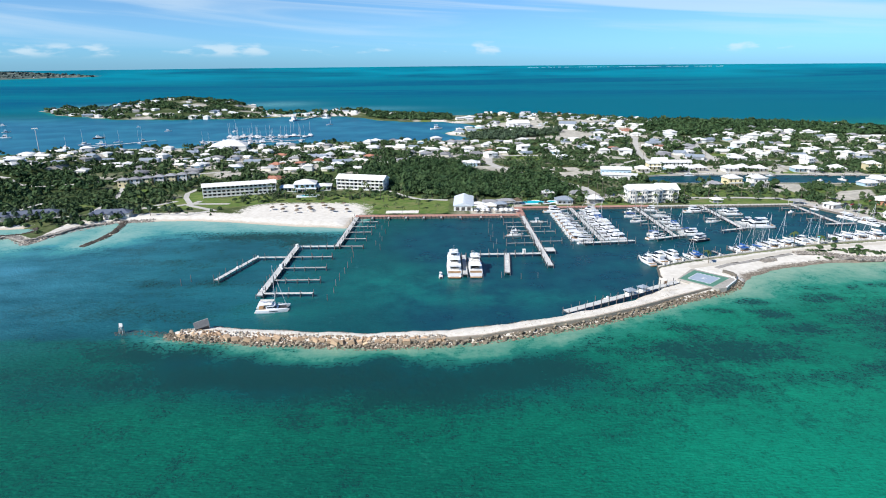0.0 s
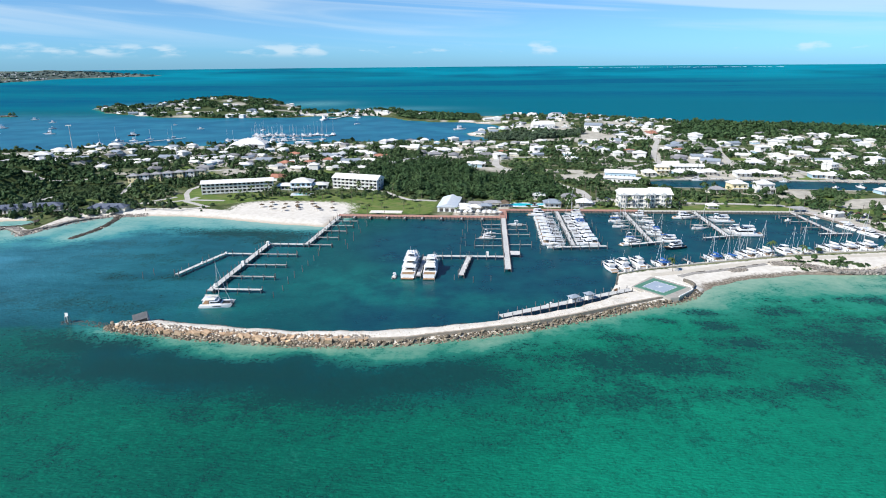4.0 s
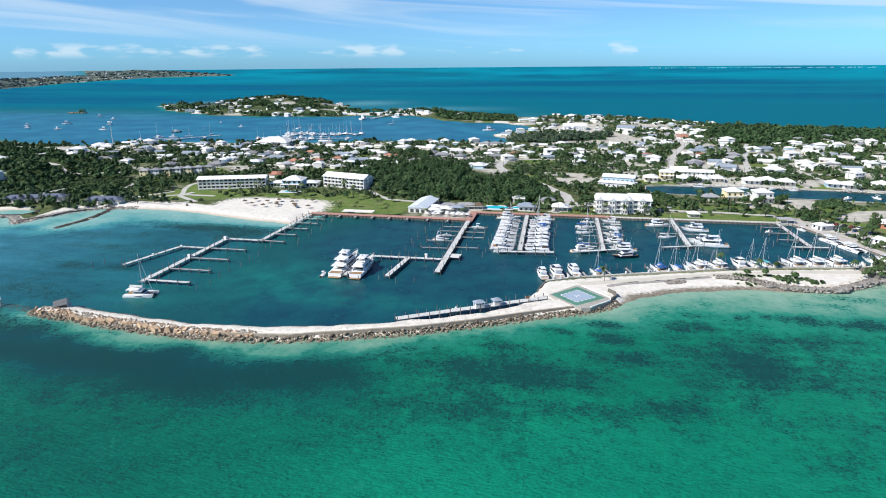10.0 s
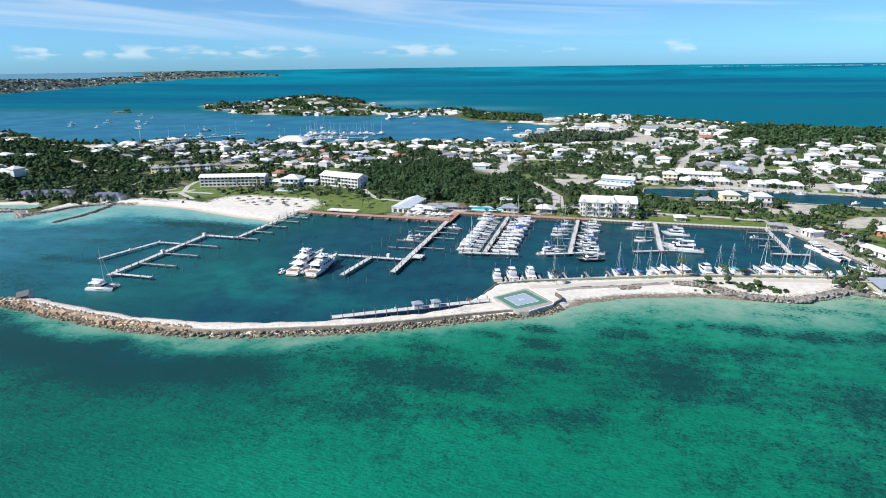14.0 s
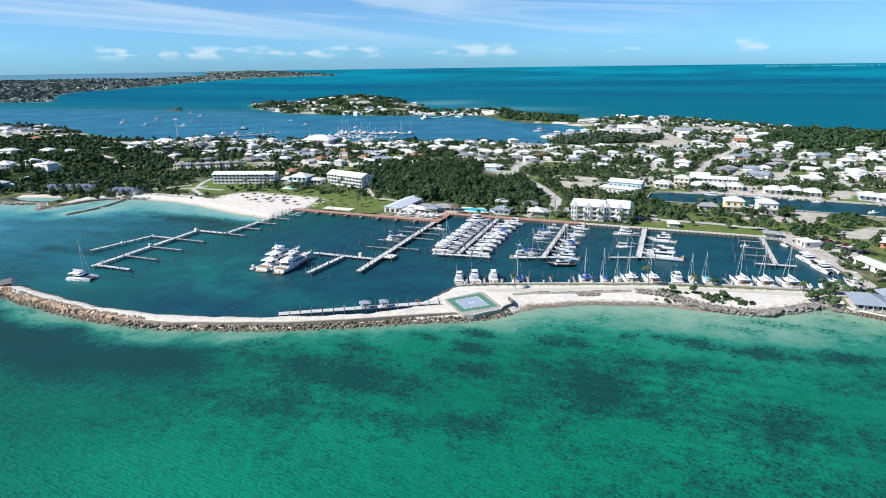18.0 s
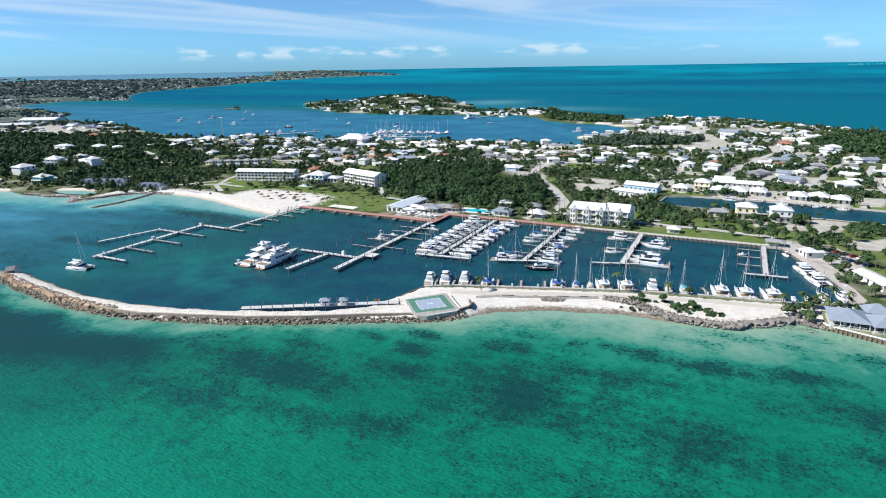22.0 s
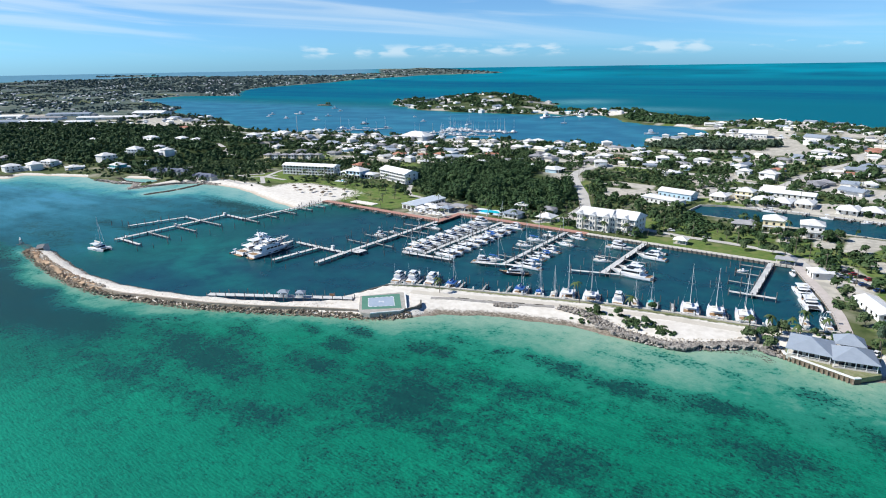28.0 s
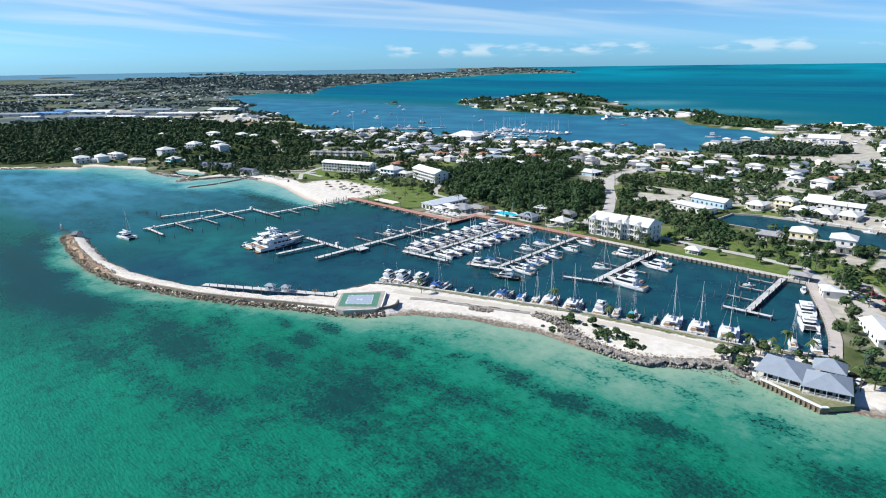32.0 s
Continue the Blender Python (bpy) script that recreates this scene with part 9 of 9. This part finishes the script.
grove("shrubbery", "low dark scrub rooted in the limestone ledge", spread(2600, 180, 240, 306, 332, lambda x, y: (np.min([np.hypot(x - a, y - b) for a, b in dense(LEDGE_SCRUB, 2.0)], axis=0) < 3.2) & (bump_noise(x, y, 4, 3) > 0.1), 4, 2.0, 1), 0.4, 1.1, 0.5, 1.3, 34, 0.26, SCRUB)
mole_scrub = lambda x, y: (bump_noise(x, y, 9, 3) > 0.45) & (((x > 200) & (y < 336) & (y > 312)) | ((x > 258) & (y > 330) & (y < 352)))
grove("shrubbery", "low salt-bleached scrub on the limestone shore", spread(900, 195, 300, 305, 352, mole_scrub, 8, 3.0, 3), 0.7, 1.7, 0.8, 2.0, 40, 0.32, SCRUB)
grove("shrubbery", "low bushes scattered over open ground between the houses", spread(15000, -480, 580, 445, 1010, lambda x, y: open_(x, y) & (bump_noise(x, y, 15, 8) > -0.35 + 0.4 * (x > 190)) & ((x > -62) | (y > 440)), 6.5, 3.4), 0.8, 2.3, 1.0, 2.8, 14, 0.62, SCRUB)
SOUTH_BANK = [(184, 496), (216, 490), (300, 488), (340, 500), (330, 508), (285, 522), (186, 527)]
grove("shrubbery", "dense dark thicket along the canal's south bank", spread(1500, 184, 340, 486, 528, lambda x, y: inp(SOUTH_BANK, x, y) & ~in_lot(x, y) & (bump_noise(x, y, 10, 6) > -0.35 + 0.5 * (x > 200)), 8.5, 3.2, 1.0), 1.0, 3.0, 1.4, 4.4, 46, 0.5, WOODS)
grove("shrubbery", "rough thicket of low bushes on the field behind the slate roofs", spread(1500, -328, -238, 438, 516, lambda x, y: inp(BACKFIELD, x, y) & (bump_noise(x, y, 9, 7) > -0.5), 8, 3.0), 0.8, 2.2, 0.8, 2.4, 30, 0.5, SCRUB)
grove("shrubbery", "garden shrubs and young palms in front of the hotels", spread(900, -150, -20, 458, 500, lambda x, y: (bump_noise(x, y, 9, 4) > 0.15) & (y > 466 + 0.1 * (x + 90)), 9, 3.0), 0.7, 1.9, 0.8, 2.6, 36, 0.4, SCRUB)
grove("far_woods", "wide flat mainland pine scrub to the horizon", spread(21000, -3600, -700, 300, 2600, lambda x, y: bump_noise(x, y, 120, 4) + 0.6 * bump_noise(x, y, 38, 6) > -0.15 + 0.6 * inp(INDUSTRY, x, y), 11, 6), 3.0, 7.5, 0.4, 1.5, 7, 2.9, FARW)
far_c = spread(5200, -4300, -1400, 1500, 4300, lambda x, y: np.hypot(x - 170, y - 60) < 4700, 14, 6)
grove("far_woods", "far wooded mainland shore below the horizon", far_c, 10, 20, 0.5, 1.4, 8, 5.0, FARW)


# single trees: built a few times, then set out one by one
def tree(label, h, r, leaves, size, material):
    t = thing("tree", label, "tree", PARK, "single garden trees")
    mb = Mb()
    mb.cyl(0, 0, -0.6, h * 0.45, 0.22 * h / 6, 0.13 * h / 6, 7)
    for k in range(5):
        a = k * 1.256 + h
        mb.rod((0, 0, h * (0.28 + 0.03 * k)), (math.cos(a) * r * 0.6, math.sin(a) * r * 0.6, h * (0.6 + 0.05 * (k % 2))), 0.06 * h / 6, 5)
    part("trunk", mb, BARK, t)
    c = np.array([[0.0, 0.0, h * 0.12]])
    part("crown", quads_mesh("crown", crowns(c, np.array([r]), np.array([h * 0.95]), leaves, size), material), None, t)
    return t


TREES = [tree("broad dark green sea-grape tree", 6.0, 3.4, 420, 0.36, LEAF), tree("rounded olive-green buttonwood tree", 4.6, 2.8, 360, 0.32, LEAF2), tree("tall feathery casuarina tree", 10.0, 2.4, 460, 0.34, PINE), tree("low spreading dark green shrub tree", 3.2, 2.2, 280, 0.28, LEAF)]


def palm(label, h, fronds, lean):
    t = thing("palm_tree", label, "palm tree", PARK, "coconut palms")
    rings = []
    for k in range(7):
        s = k / 6
        rings.append([(lean * s * s + 0.19 * (1 - 0.5 * s) * math.cos(a), 0.19 * (1 - 0.5 * s) * math.sin(a), -0.5 + (h + 0.5) * s) for a in [q * math.pi / 3 for q in range(6)]])
    part("trunk", Mb().loft(rings), BARK, t)
    mb = Mb()
    for k in range(fronds):
        a, up = k * 2.399 + h, 0.9 - 1.3 * ((k * 0.618) % 1.0)
        ca, sa = math.cos(a), math.sin(a)
        prev = None
        for j in range(6):
            s = j / 5
            out, z = 2.7 * s, h + up * 1.9 * s - 2.3 * s * s
            wd = 0.48 * math.sin(math.pi * min(1, 0.15 + 0.85 * s)) + 0.04
            cc = (lean + ca * out, sa * out, z)
            row = [(cc[0] - sa * wd, cc[1] + ca * wd, z - 0.22), cc, (cc[0] + sa * wd, cc[1] - ca * wd, z - 0.22)]
            if prev:
                mb.add(prev + row, [(0, 1, 4, 3), (1, 2, 5, 4)])
            prev = row
    part("crown", mb, PALML, t)
    return t


PALMS = [palm("coconut palm with drooping green fronds", 7.5, 9, 0.9), palm("tall leaning coconut palm", 9.5, 9, 1.8), palm("short young coconut palm", 5.0, 8, 0.4)]
FIRST = set()
TR = random.Random(8)


def plant(models, k, x, y, s=1.0):
    src = models[k]
    ob = src if src.name not in FIRST else copy_thing(src, PARK)
    FIRST.add(src.name)
    ob.matrix_world = pose(x, y, max(ground(x, y), 0.4) - 0.05, 0, 0, TR.uniform(0, 360)) @ Matrix.Diagonal((s, s, s, 1))


LAWN_PALMS = ((-95, 482), (-74, 484), (-65, 480), (-72, 470), (-64, 473), (-19, 452), (-17, 436), (-92, 472), (-122, 474), (-135, 476), (-84, 462), (-58, 448), (-50, 436), (-34, 440), (-40, 418.6), (-28, 419), (-4, 420), (22, 425), (48, 426))
QUAY_PALMS = ((60, 443), (74, 444), (96, 443), (104, 446), (124, 446), (128, 452), (134, 447), (143, 446.5), (158, 447), (170, 447), (182, 455), (186, 462), (138, 306.5), (286, 354), (278, 347), (270, 344), (262, 345), (-102, 478), (-118, 482), (-45, 462), (-30, 466), (-8, 470), (-140, 462), (-152, 468), (60, 462), (76, 462), (46, 458), (26, 452), (250, 498), (232, 500), (305, 340), (216, 340), (196, 331.5), (279, 349.5), (275, 348))
HOTEL_PALMS = tuple((-140 + 7.1 * k + TR.uniform(-3, 3), 466 + 3.5 * (k * 5 % 7) + TR.uniform(-2, 2)) for k in range(16))
for x, y in LAWN_PALMS + QUAY_PALMS + HOTEL_PALMS:
    plant(PALMS, TR.choice((0, 0, 1, 2)), x, y, TR.uniform(0.8, 1.1))
RESORT_TREES = ((-150, 458, 1), (-158, 462, 3), (-128, 466, 1), (-110, 466, 3), (-86, 470, 1), (-52, 470, 0), (-38, 474, 1), (-14, 462, 1), (2, 470, 3), (20, 466, 0), (30, 460, 1), (52, 460, 3), (98, 460, 1), (104, 466, 0), (122, 464, 1), (128, 466, 0), (184, 470, 0), (190, 480, 0), (198, 484, 1), (206, 478, 0), (214, 486, 0), (222, 474, 1), (228, 478, 0), (236, 456, 1), (240, 470, 0), (246, 492, 0), (252, 486, 0), (228, 494, 1), (258, 494, 0), (270, 500, 0), (275, 506, 0), (250, 456, 1), (256, 455, 0), (262, 462, 1), (215, 456, 3))
QUAY_TREES = ((284, 415, 0), (289, 404, 1), (292, 388, 1), (286, 410, 3), (300, 420, 0), (308, 402, 1), (312, 380, 0), (298, 372, 1), (304, 364, 0), (310, 352, 1), (308, 344, 0), (314, 340, 1), (320, 352, 0), (268, 337, 0), (264, 334, 1), (271, 340, 1), (216, 327, 3), (228, 325, 3), (224, 342, 3), (207, 326, 3), (304, 352, 2), (330, 362, 0), (340, 380, 0), (350, 400, 1), (330, 410, 1), (322, 430, 0), (310, 440, 0), (318, 460, 1), (340, 475, 0), (300, 470, 1), (290, 484, 0), (356, 470, 0), (273, 346, 1), (270, 334.5, 3), (272.5, 331, 1))
for x, y, k in RESORT_TREES + QUAY_TREES:
    plant(TREES, k, x, y, TR.uniform(0.8, 1.25))
for k in range(40):
    x, y = TR.uniform(-300, -180), TR.uniform(402, 432)
    if relief(np.array([x]), np.array([y]))[1][0] > 9:
        plant(TREES, 2, x, y, TR.uniform(0.4, 0.75))


# ---- rocks of the breakwater and shore ----
RR2 = random.Random(17)


def rock_mesh(name, material, seed, cube=0.0):
    """A faceted boulder about one metre across."""
    r = random.Random(seed)
    bm = bmesh.new()
    bmesh.ops.create_icosphere(bm, subdivisions=1, radius=0.55)
    for v in bm.verts:
        m = max(abs(v.co.x), abs(v.co.y), abs(v.co.z))
        v.co = v.co.lerp(v.co / m * 0.5, cube) * r.uniform(0.82 + 0.1 * (cube > 0.9), 1.16 - 0.1 * (cube > 0.9))
    me = bpy.data.meshes.new(name)
    bm.to_mesh(me)
    bm.free()
    me.materials.append(material)
    return me


ROCKS = [rock_mesh("rock", ROCK, k, 0.5) for k in range(6)]
def block_mesh(seed):
    """A quarried block with worn, slightly skewed corners."""
    r = random.Random(seed)
    mb = Mb().bevel_box(-0.5, 0.5, -0.5, 0.5, -0.5, 0.5, 0.07)
    mb.v = [(x * r.uniform(0.9, 1.08), y * r.uniform(0.9, 1.08), z * r.uniform(0.92, 1.06)) for x, y, z in mb.v]
    return mb.mesh("block", TANROCK)


BLOCKS = [block_mesh(40 + k) for k in range(6)]
OUT = [(-111, 226), (-108, 221.4), (-83, 217.6), (-63, 214.6), (-30, 211.8), (-10, 212.3), (4, 213.6), (15, 215.6), (37, 222.6), (60, 231.0), (86, 243.2), (111, 257.6), (130, 265.6), (139, 272.6), (143, 280)]
INN = [(-104, 233), (-91, 234.4), (-55, 229.4), (-30, 227.2), (-9, 229), (14, 232.4), (36, 238), (46, 242)]


def along(pts, s):
    tot = [0.0]
    for p, q in zip(pts, pts[1:]):
        tot.append(tot[-1] + math.dist(p, q))
    d = s * tot[-1]
    for k in range(len(pts) - 1):
        if d <= tot[k + 1]:
            f2 = (d - tot[k]) / (tot[k + 1] - tot[k])
            (x0, y0), (x1, y1) = pts[k], pts[k + 1]
            return x0 + (x1 - x0) * f2, y0 + (y1 - y0) * f2, math.atan2(y1 - y0, x1 - x0)
    return (*pts[-1], 0.0)


mole_root = thing("breakwater", "rubble breakwater of grey and tan limestone boulders", "breakwater")
for k in range(300):
    s = (k + RR2.random()) / 300
    x, y, a = along(OUT, s)
    off2 = RR2.uniform(-0.4, 3.4)
    x, y = x - math.sin(a) * off2, y + math.cos(a) * off2
    sz = RR2.uniform(0.75, 1.55)
    ob = part("rock", RR2.choice(ROCKS), None, mole_root)
    ob.matrix_world = pose(x, y, max(0.05, off2 * 0.42) + 0.1, RR2.uniform(-30, 30), RR2.uniform(-30, 30), RR2.uniform(0, 360)) @ Matrix.Diagonal((sz * RR2.uniform(0.8, 1.3), sz, sz * RR2.uniform(0.6, 0.9), 1))
for k in range(46):
    s = 0.03 + 0.39 * (k + RR2.random() * 0.8) / 46
    x, y, a = along(OUT, s)
    off2 = 2.6 + RR2.uniform(-0.6, 2.4)
    x, y = x - math.sin(a) * off2, y + math.cos(a) * off2
    sz = RR2.uniform(1.3, 2.3)
    ob = part("block", RR2.choice(BLOCKS), None, mole_root, "")
    ob.matrix_world = pose(x, y, 1.35 + RR2.uniform(-0.3, 0.35), RR2.uniform(-16, 16), RR2.uniform(-22, 22), math.degrees(a) + RR2.uniform(-30, 30)) @ Matrix.Diagonal((sz * 1.25, sz * 0.95, sz * 0.75, 1))


def rubble(name, label, place, count, lo, hi, material, z0=0.0):
    """Many small stones joined in one mesh."""
    base = ROCKS[0]
    nv = len(base.vertices)
    tri = np.array([p.vertices[:] for p in base.polygons])
    shapes = [np.array([v.co[:] for v in r.vertices]) for r in ROCKS]
    vs, fs = [], []
    for k in range(count):
        x, y = place(k)
        g = ground(x, y)
        s = RR2.uniform(lo, hi)
        e = np.array(Euler((RR2.uniform(0, 6), RR2.uniform(0, 6), RR2.uniform(0, 6))).to_matrix())
        vs.append(RR2.choice(shapes) @ e.T * s * np.array([1, 1, 0.7]) + np.array([x, y, max(g, -0.25) + z0]))
        fs.append(tri + k * nv)
    return tagged(new(name, array_mesh(name, np.concatenate(vs), np.concatenate(fs), material)), label, "rocks", "", "stuff")


def beside(pts, lo, hi, s0=0.0, s1=1.0):
    def f(_):
        x, y, a = along(pts, RR2.uniform(s0, s1))
        o = RR2.uniform(lo, hi)
        return x - math.sin(a) * o, y + math.cos(a) * o
    return f


DARKROCK = leafmat("wet_dark_rock", (0.05, 0.045, 0.04), (0.12, 0.105, 0.09), (0.07, 0.062, 0.052))
LEDGE = leafmat("limestone_ledge", (0.09, 0.08, 0.068), (0.50, 0.46, 0.41), (0.20, 0.18, 0.155))
GREYROCK = leafmat("shore_rubble", (0.06, 0.05, 0.038), (0.33, 0.28, 0.21), (0.17, 0.14, 0.105))
TANRUBBLE = leafmat("tan_rubble", (0.24, 0.175, 0.12), (0.50, 0.36, 0.24), (0.40, 0.36, 0.30))
PALEROCK = leafmat("pale_rubble", (0.42, 0.37, 0.29), (0.62, 0.56, 0.46), (0.34, 0.29, 0.22))
rubble("rubble", "small grey and brown stones filling the breakwater face", beside(OUT, -1.2, 3.4), 4200, 0.45, 1.1, GREYROCK)
rubble("rubble", "pale coral rubble on the crest of the breakwater", beside(OUT, 4.0, 13.0, 0.0, 0.86), 1500, 0.15, 0.42, PALEROCK)
rubble("rubble", "dark stones along the inner edge of the breakwater", beside(INN, -3.6, -1.4), 420, 0.4, 1.0, GREYROCK)
rubble("rubble", "drowned stones trailing off the breakwater head", beside([(-132, 229), (-120, 228), (-108, 226)], -2.6, 2.6), 420, 0.35, 0.95, DARKROCK, 0.05)
rubble("rubble", "broken tan stone among the blocks of the breakwater head", beside(OUT, 2.0, 6.5, 0.03, 0.42), 900, 0.35, 0.95, TANRUBBLE, 0.3)
SHORE_E = [(191, 320), (203, 320), (211, 315.5), (224, 311), (242, 312), (256, 321), (266, 330), (277, 328)]
rubble("rubble", "jagged dark limestone ledge along the mole shore", beside(SHORE_E, -1.3, 4.2), 1500, 0.3, 1.3, LEDGE, 0.55)
rubble("rubble", "pale broken limestone above the shore ledge", beside(SHORE_E, 2.4, 7.0), 500, 0.25, 0.7, PALEROCK)
SHORE_B = [(145, 281), (152, 291), (165, 298), (180, 304.5), (195, 309.5), (207, 311.5)]
rubble("rubble", "wrack and small dark stones on the mole beach", beside(SHORE_B, -3.2, 2.4), 2600, 0.12, 0.40, DARKROCK, -0.08)
rubble("rubble", "dark weedy stones awash below the limestone ledge", beside([(250, 318), (260, 323), (268, 325), (275, 322)], -2.2, 2.2), 900, 0.12, 0.6, DARKROCK, 0.12)
rubble("rubble", "clump of grey limestone boulders above the mole beach", beside([(166.5, 308), (171, 310), (176.5, 312.2)], -1.6, 1.6), 170, 0.35, 1.15, LEDGE, 0.2)
rubble("rubble", "grey stones of the small west jetty", beside([(-214, 352), (-210.5, 372), (-211.5, 388), (-217, 412)], -2.2, 2.2), 420, 0.7, 1.7, DARKROCK)
rubble("rubble", "rocky ledge along the west shore", beside([(-326, 362), (-284, 366), (-268, 372), (-251, 357), (-243, 382), (-224, 409), (-198, 412)], -2.5, 4.5), 1200, 0.6, 1.7, LEDGE)
rubble("rubble", "dark rocks round the tide pool on the west shore", beside([(-318, 381), (-296, 376), (-272, 379), (-264, 388), (-270, 396)], -2.5, 2.5), 320, 0.6, 1.8, DARKROCK)
rubble("rubble", "rocky ledge of the far west bay", beside([(-530, 205), (-477, 260), (-452, 289), (-421, 325)], -3, 4), 500, 0.8, 2.0, GREYROCK)
rubble("rubble", "boulder islet in the far bay", beside([(-1005, 1252), (-985, 1262), (-965, 1262)], -6, 6), 120, 2.5, 5.5, GREYROCK, 1.0)

# a low concrete parapet along the crest of the breakwater
crest = [(-20, 215.6), (-7, 216.5), (4, 217.5), (15, 219.2), (25, 223), (36, 226.2), (48, 230.4), (61, 235), (83, 246), (104, 258), (114, 263.5), (123, 268)]
setting("parapet", strip(Mb(), dense(crest, 8), 0.9, lambda x, y: 2.15 + 0.35 * min(1.0, max(0.0, (x - 20) / 25)), 1.6), surf("grey_parapet_concrete", (0.46, 0.39, 0.31), (0.29, 0.25, 0.20), 0.5, 0.9, bump=0.02), "low weathered concrete parapet on the breakwater crest")


# the undercut limestone ledge of the mole shore: ragged lip, pitted top, dark face
def ledge(name, label, pts, n_s, seed, deep, lip, rise):
    s = np.linspace(0, 1, n_s)
    base = np.array([along(pts, float(q)) for q in s])
    ragged = bump_noise(base[:, 0], base[:, 1], 2.2, seed) * 1.0 + bump_noise(base[:, 0], base[:, 1], 0.8, seed + 1) * 0.6 + bump_noise(base[:, 0], base[:, 1], 7.0, seed + 2) * 1.2
    crag = np.random.RandomState(int(seed))
    ragged = ragged + crag.normal(size=n_s) * 0.28
    grid = []
    for u in np.linspace(0, 1, 9):
        o = -lip + ragged * (1 - u) + (deep + lip) * u
        x, y = base[:, 0] - np.sin(base[:, 2]) * o, base[:, 1] + np.cos(base[:, 2]) * o
        pit = bump_noise(x, y, 1.1, seed + 3) * 0.22 + crag.normal(size=n_s) * 0.20
        ends = np.clip(np.minimum(s, 1 - s) * 12, 0, 1)
        z = np.where(u < 1, (rise + pit) * ends * (1 - 0.25 * u) + 0.1, rise * 0.4 * ends)
        grid.append(np.stack([x, y, z], -1))
    face_o = -lip + ragged + 1.7
    foot = np.stack([base[:, 0] - np.sin(base[:, 2]) * face_o, base[:, 1] + np.cos(base[:, 2]) * face_o, np.full(n_s, -0.8)], -1)
    v = np.stack([foot] + grid)
    ix = np.arange(v.shape[0] * n_s).reshape(v.shape[0], n_s)
    q = np.stack([ix[:-1, :-1], ix[:-1, 1:], ix[1:, 1:], ix[1:, :-1]], -1).reshape(-1, 4)
    tagged(new(name, array_mesh(name, v.reshape(-1, 3), q, LEDGETOP)), label, "rock ledge", "", "structure")


LEDGETOP = surf("pitted_limestone", (0.42, 0.395, 0.36), (0.085, 0.078, 0.068), 0.5, 0.95, bump=0.15, fine=5)
ledge("rock_ledge", "ragged grey limestone ledge with an undercut dark face", SHORE_E, 240, 3.0, 4.0, 1.0, 1.45)
STEP = [(139, 298.5), (147, 303.6), (156, 306.8), (165.5, 310.6), (176, 315), (189, 321.2)]
setting("terrace_2", strip(Mb(), dense(STEP, 2.0), 2.6, road_z(0.22), 0.7), surf("weathered_ledge_concrete", (0.40, 0.385, 0.355), (0.22, 0.21, 0.19), 0.5, 0.95, bump=0.05), "low weathered grey slab terrace above the mole beach")
for a, b, w in (((149, 305.4), (154, 307.3), 0.7), ((162, 310.2), (164, 311), 0.6), ((172, 314.4), (177, 316.6), 0.8), ((181, 318.4), (184.5, 320), 0.6), ((167.5, 311.2), (170, 312.2), 0.5)):
    setting("trim", strip(Mb(), dense([a, b], 1.5), w, road_z(0.42), 0.4), DARKCON, "dark broken kerb stone on the slab terrace")
ledge("rock_ledge", "grey limestone ledge along the west shore", [(-326, 362), (-284, 366), (-268, 372), (-254, 362), (-246, 376), (-238, 396), (-224, 408)], 200, 9.0, 5.0, 1.0, 1.0)
# the wall's dark tone is its shaded side put into the material
setting("retaining_wall", strip(Mb(), [(264.2, 344.5), (266.0, 338), (267.8, 331.6)], 0.7, 3.0, 4.2), DARKCON, "retaining wall at the end of the limestone plateau, shade painted in")
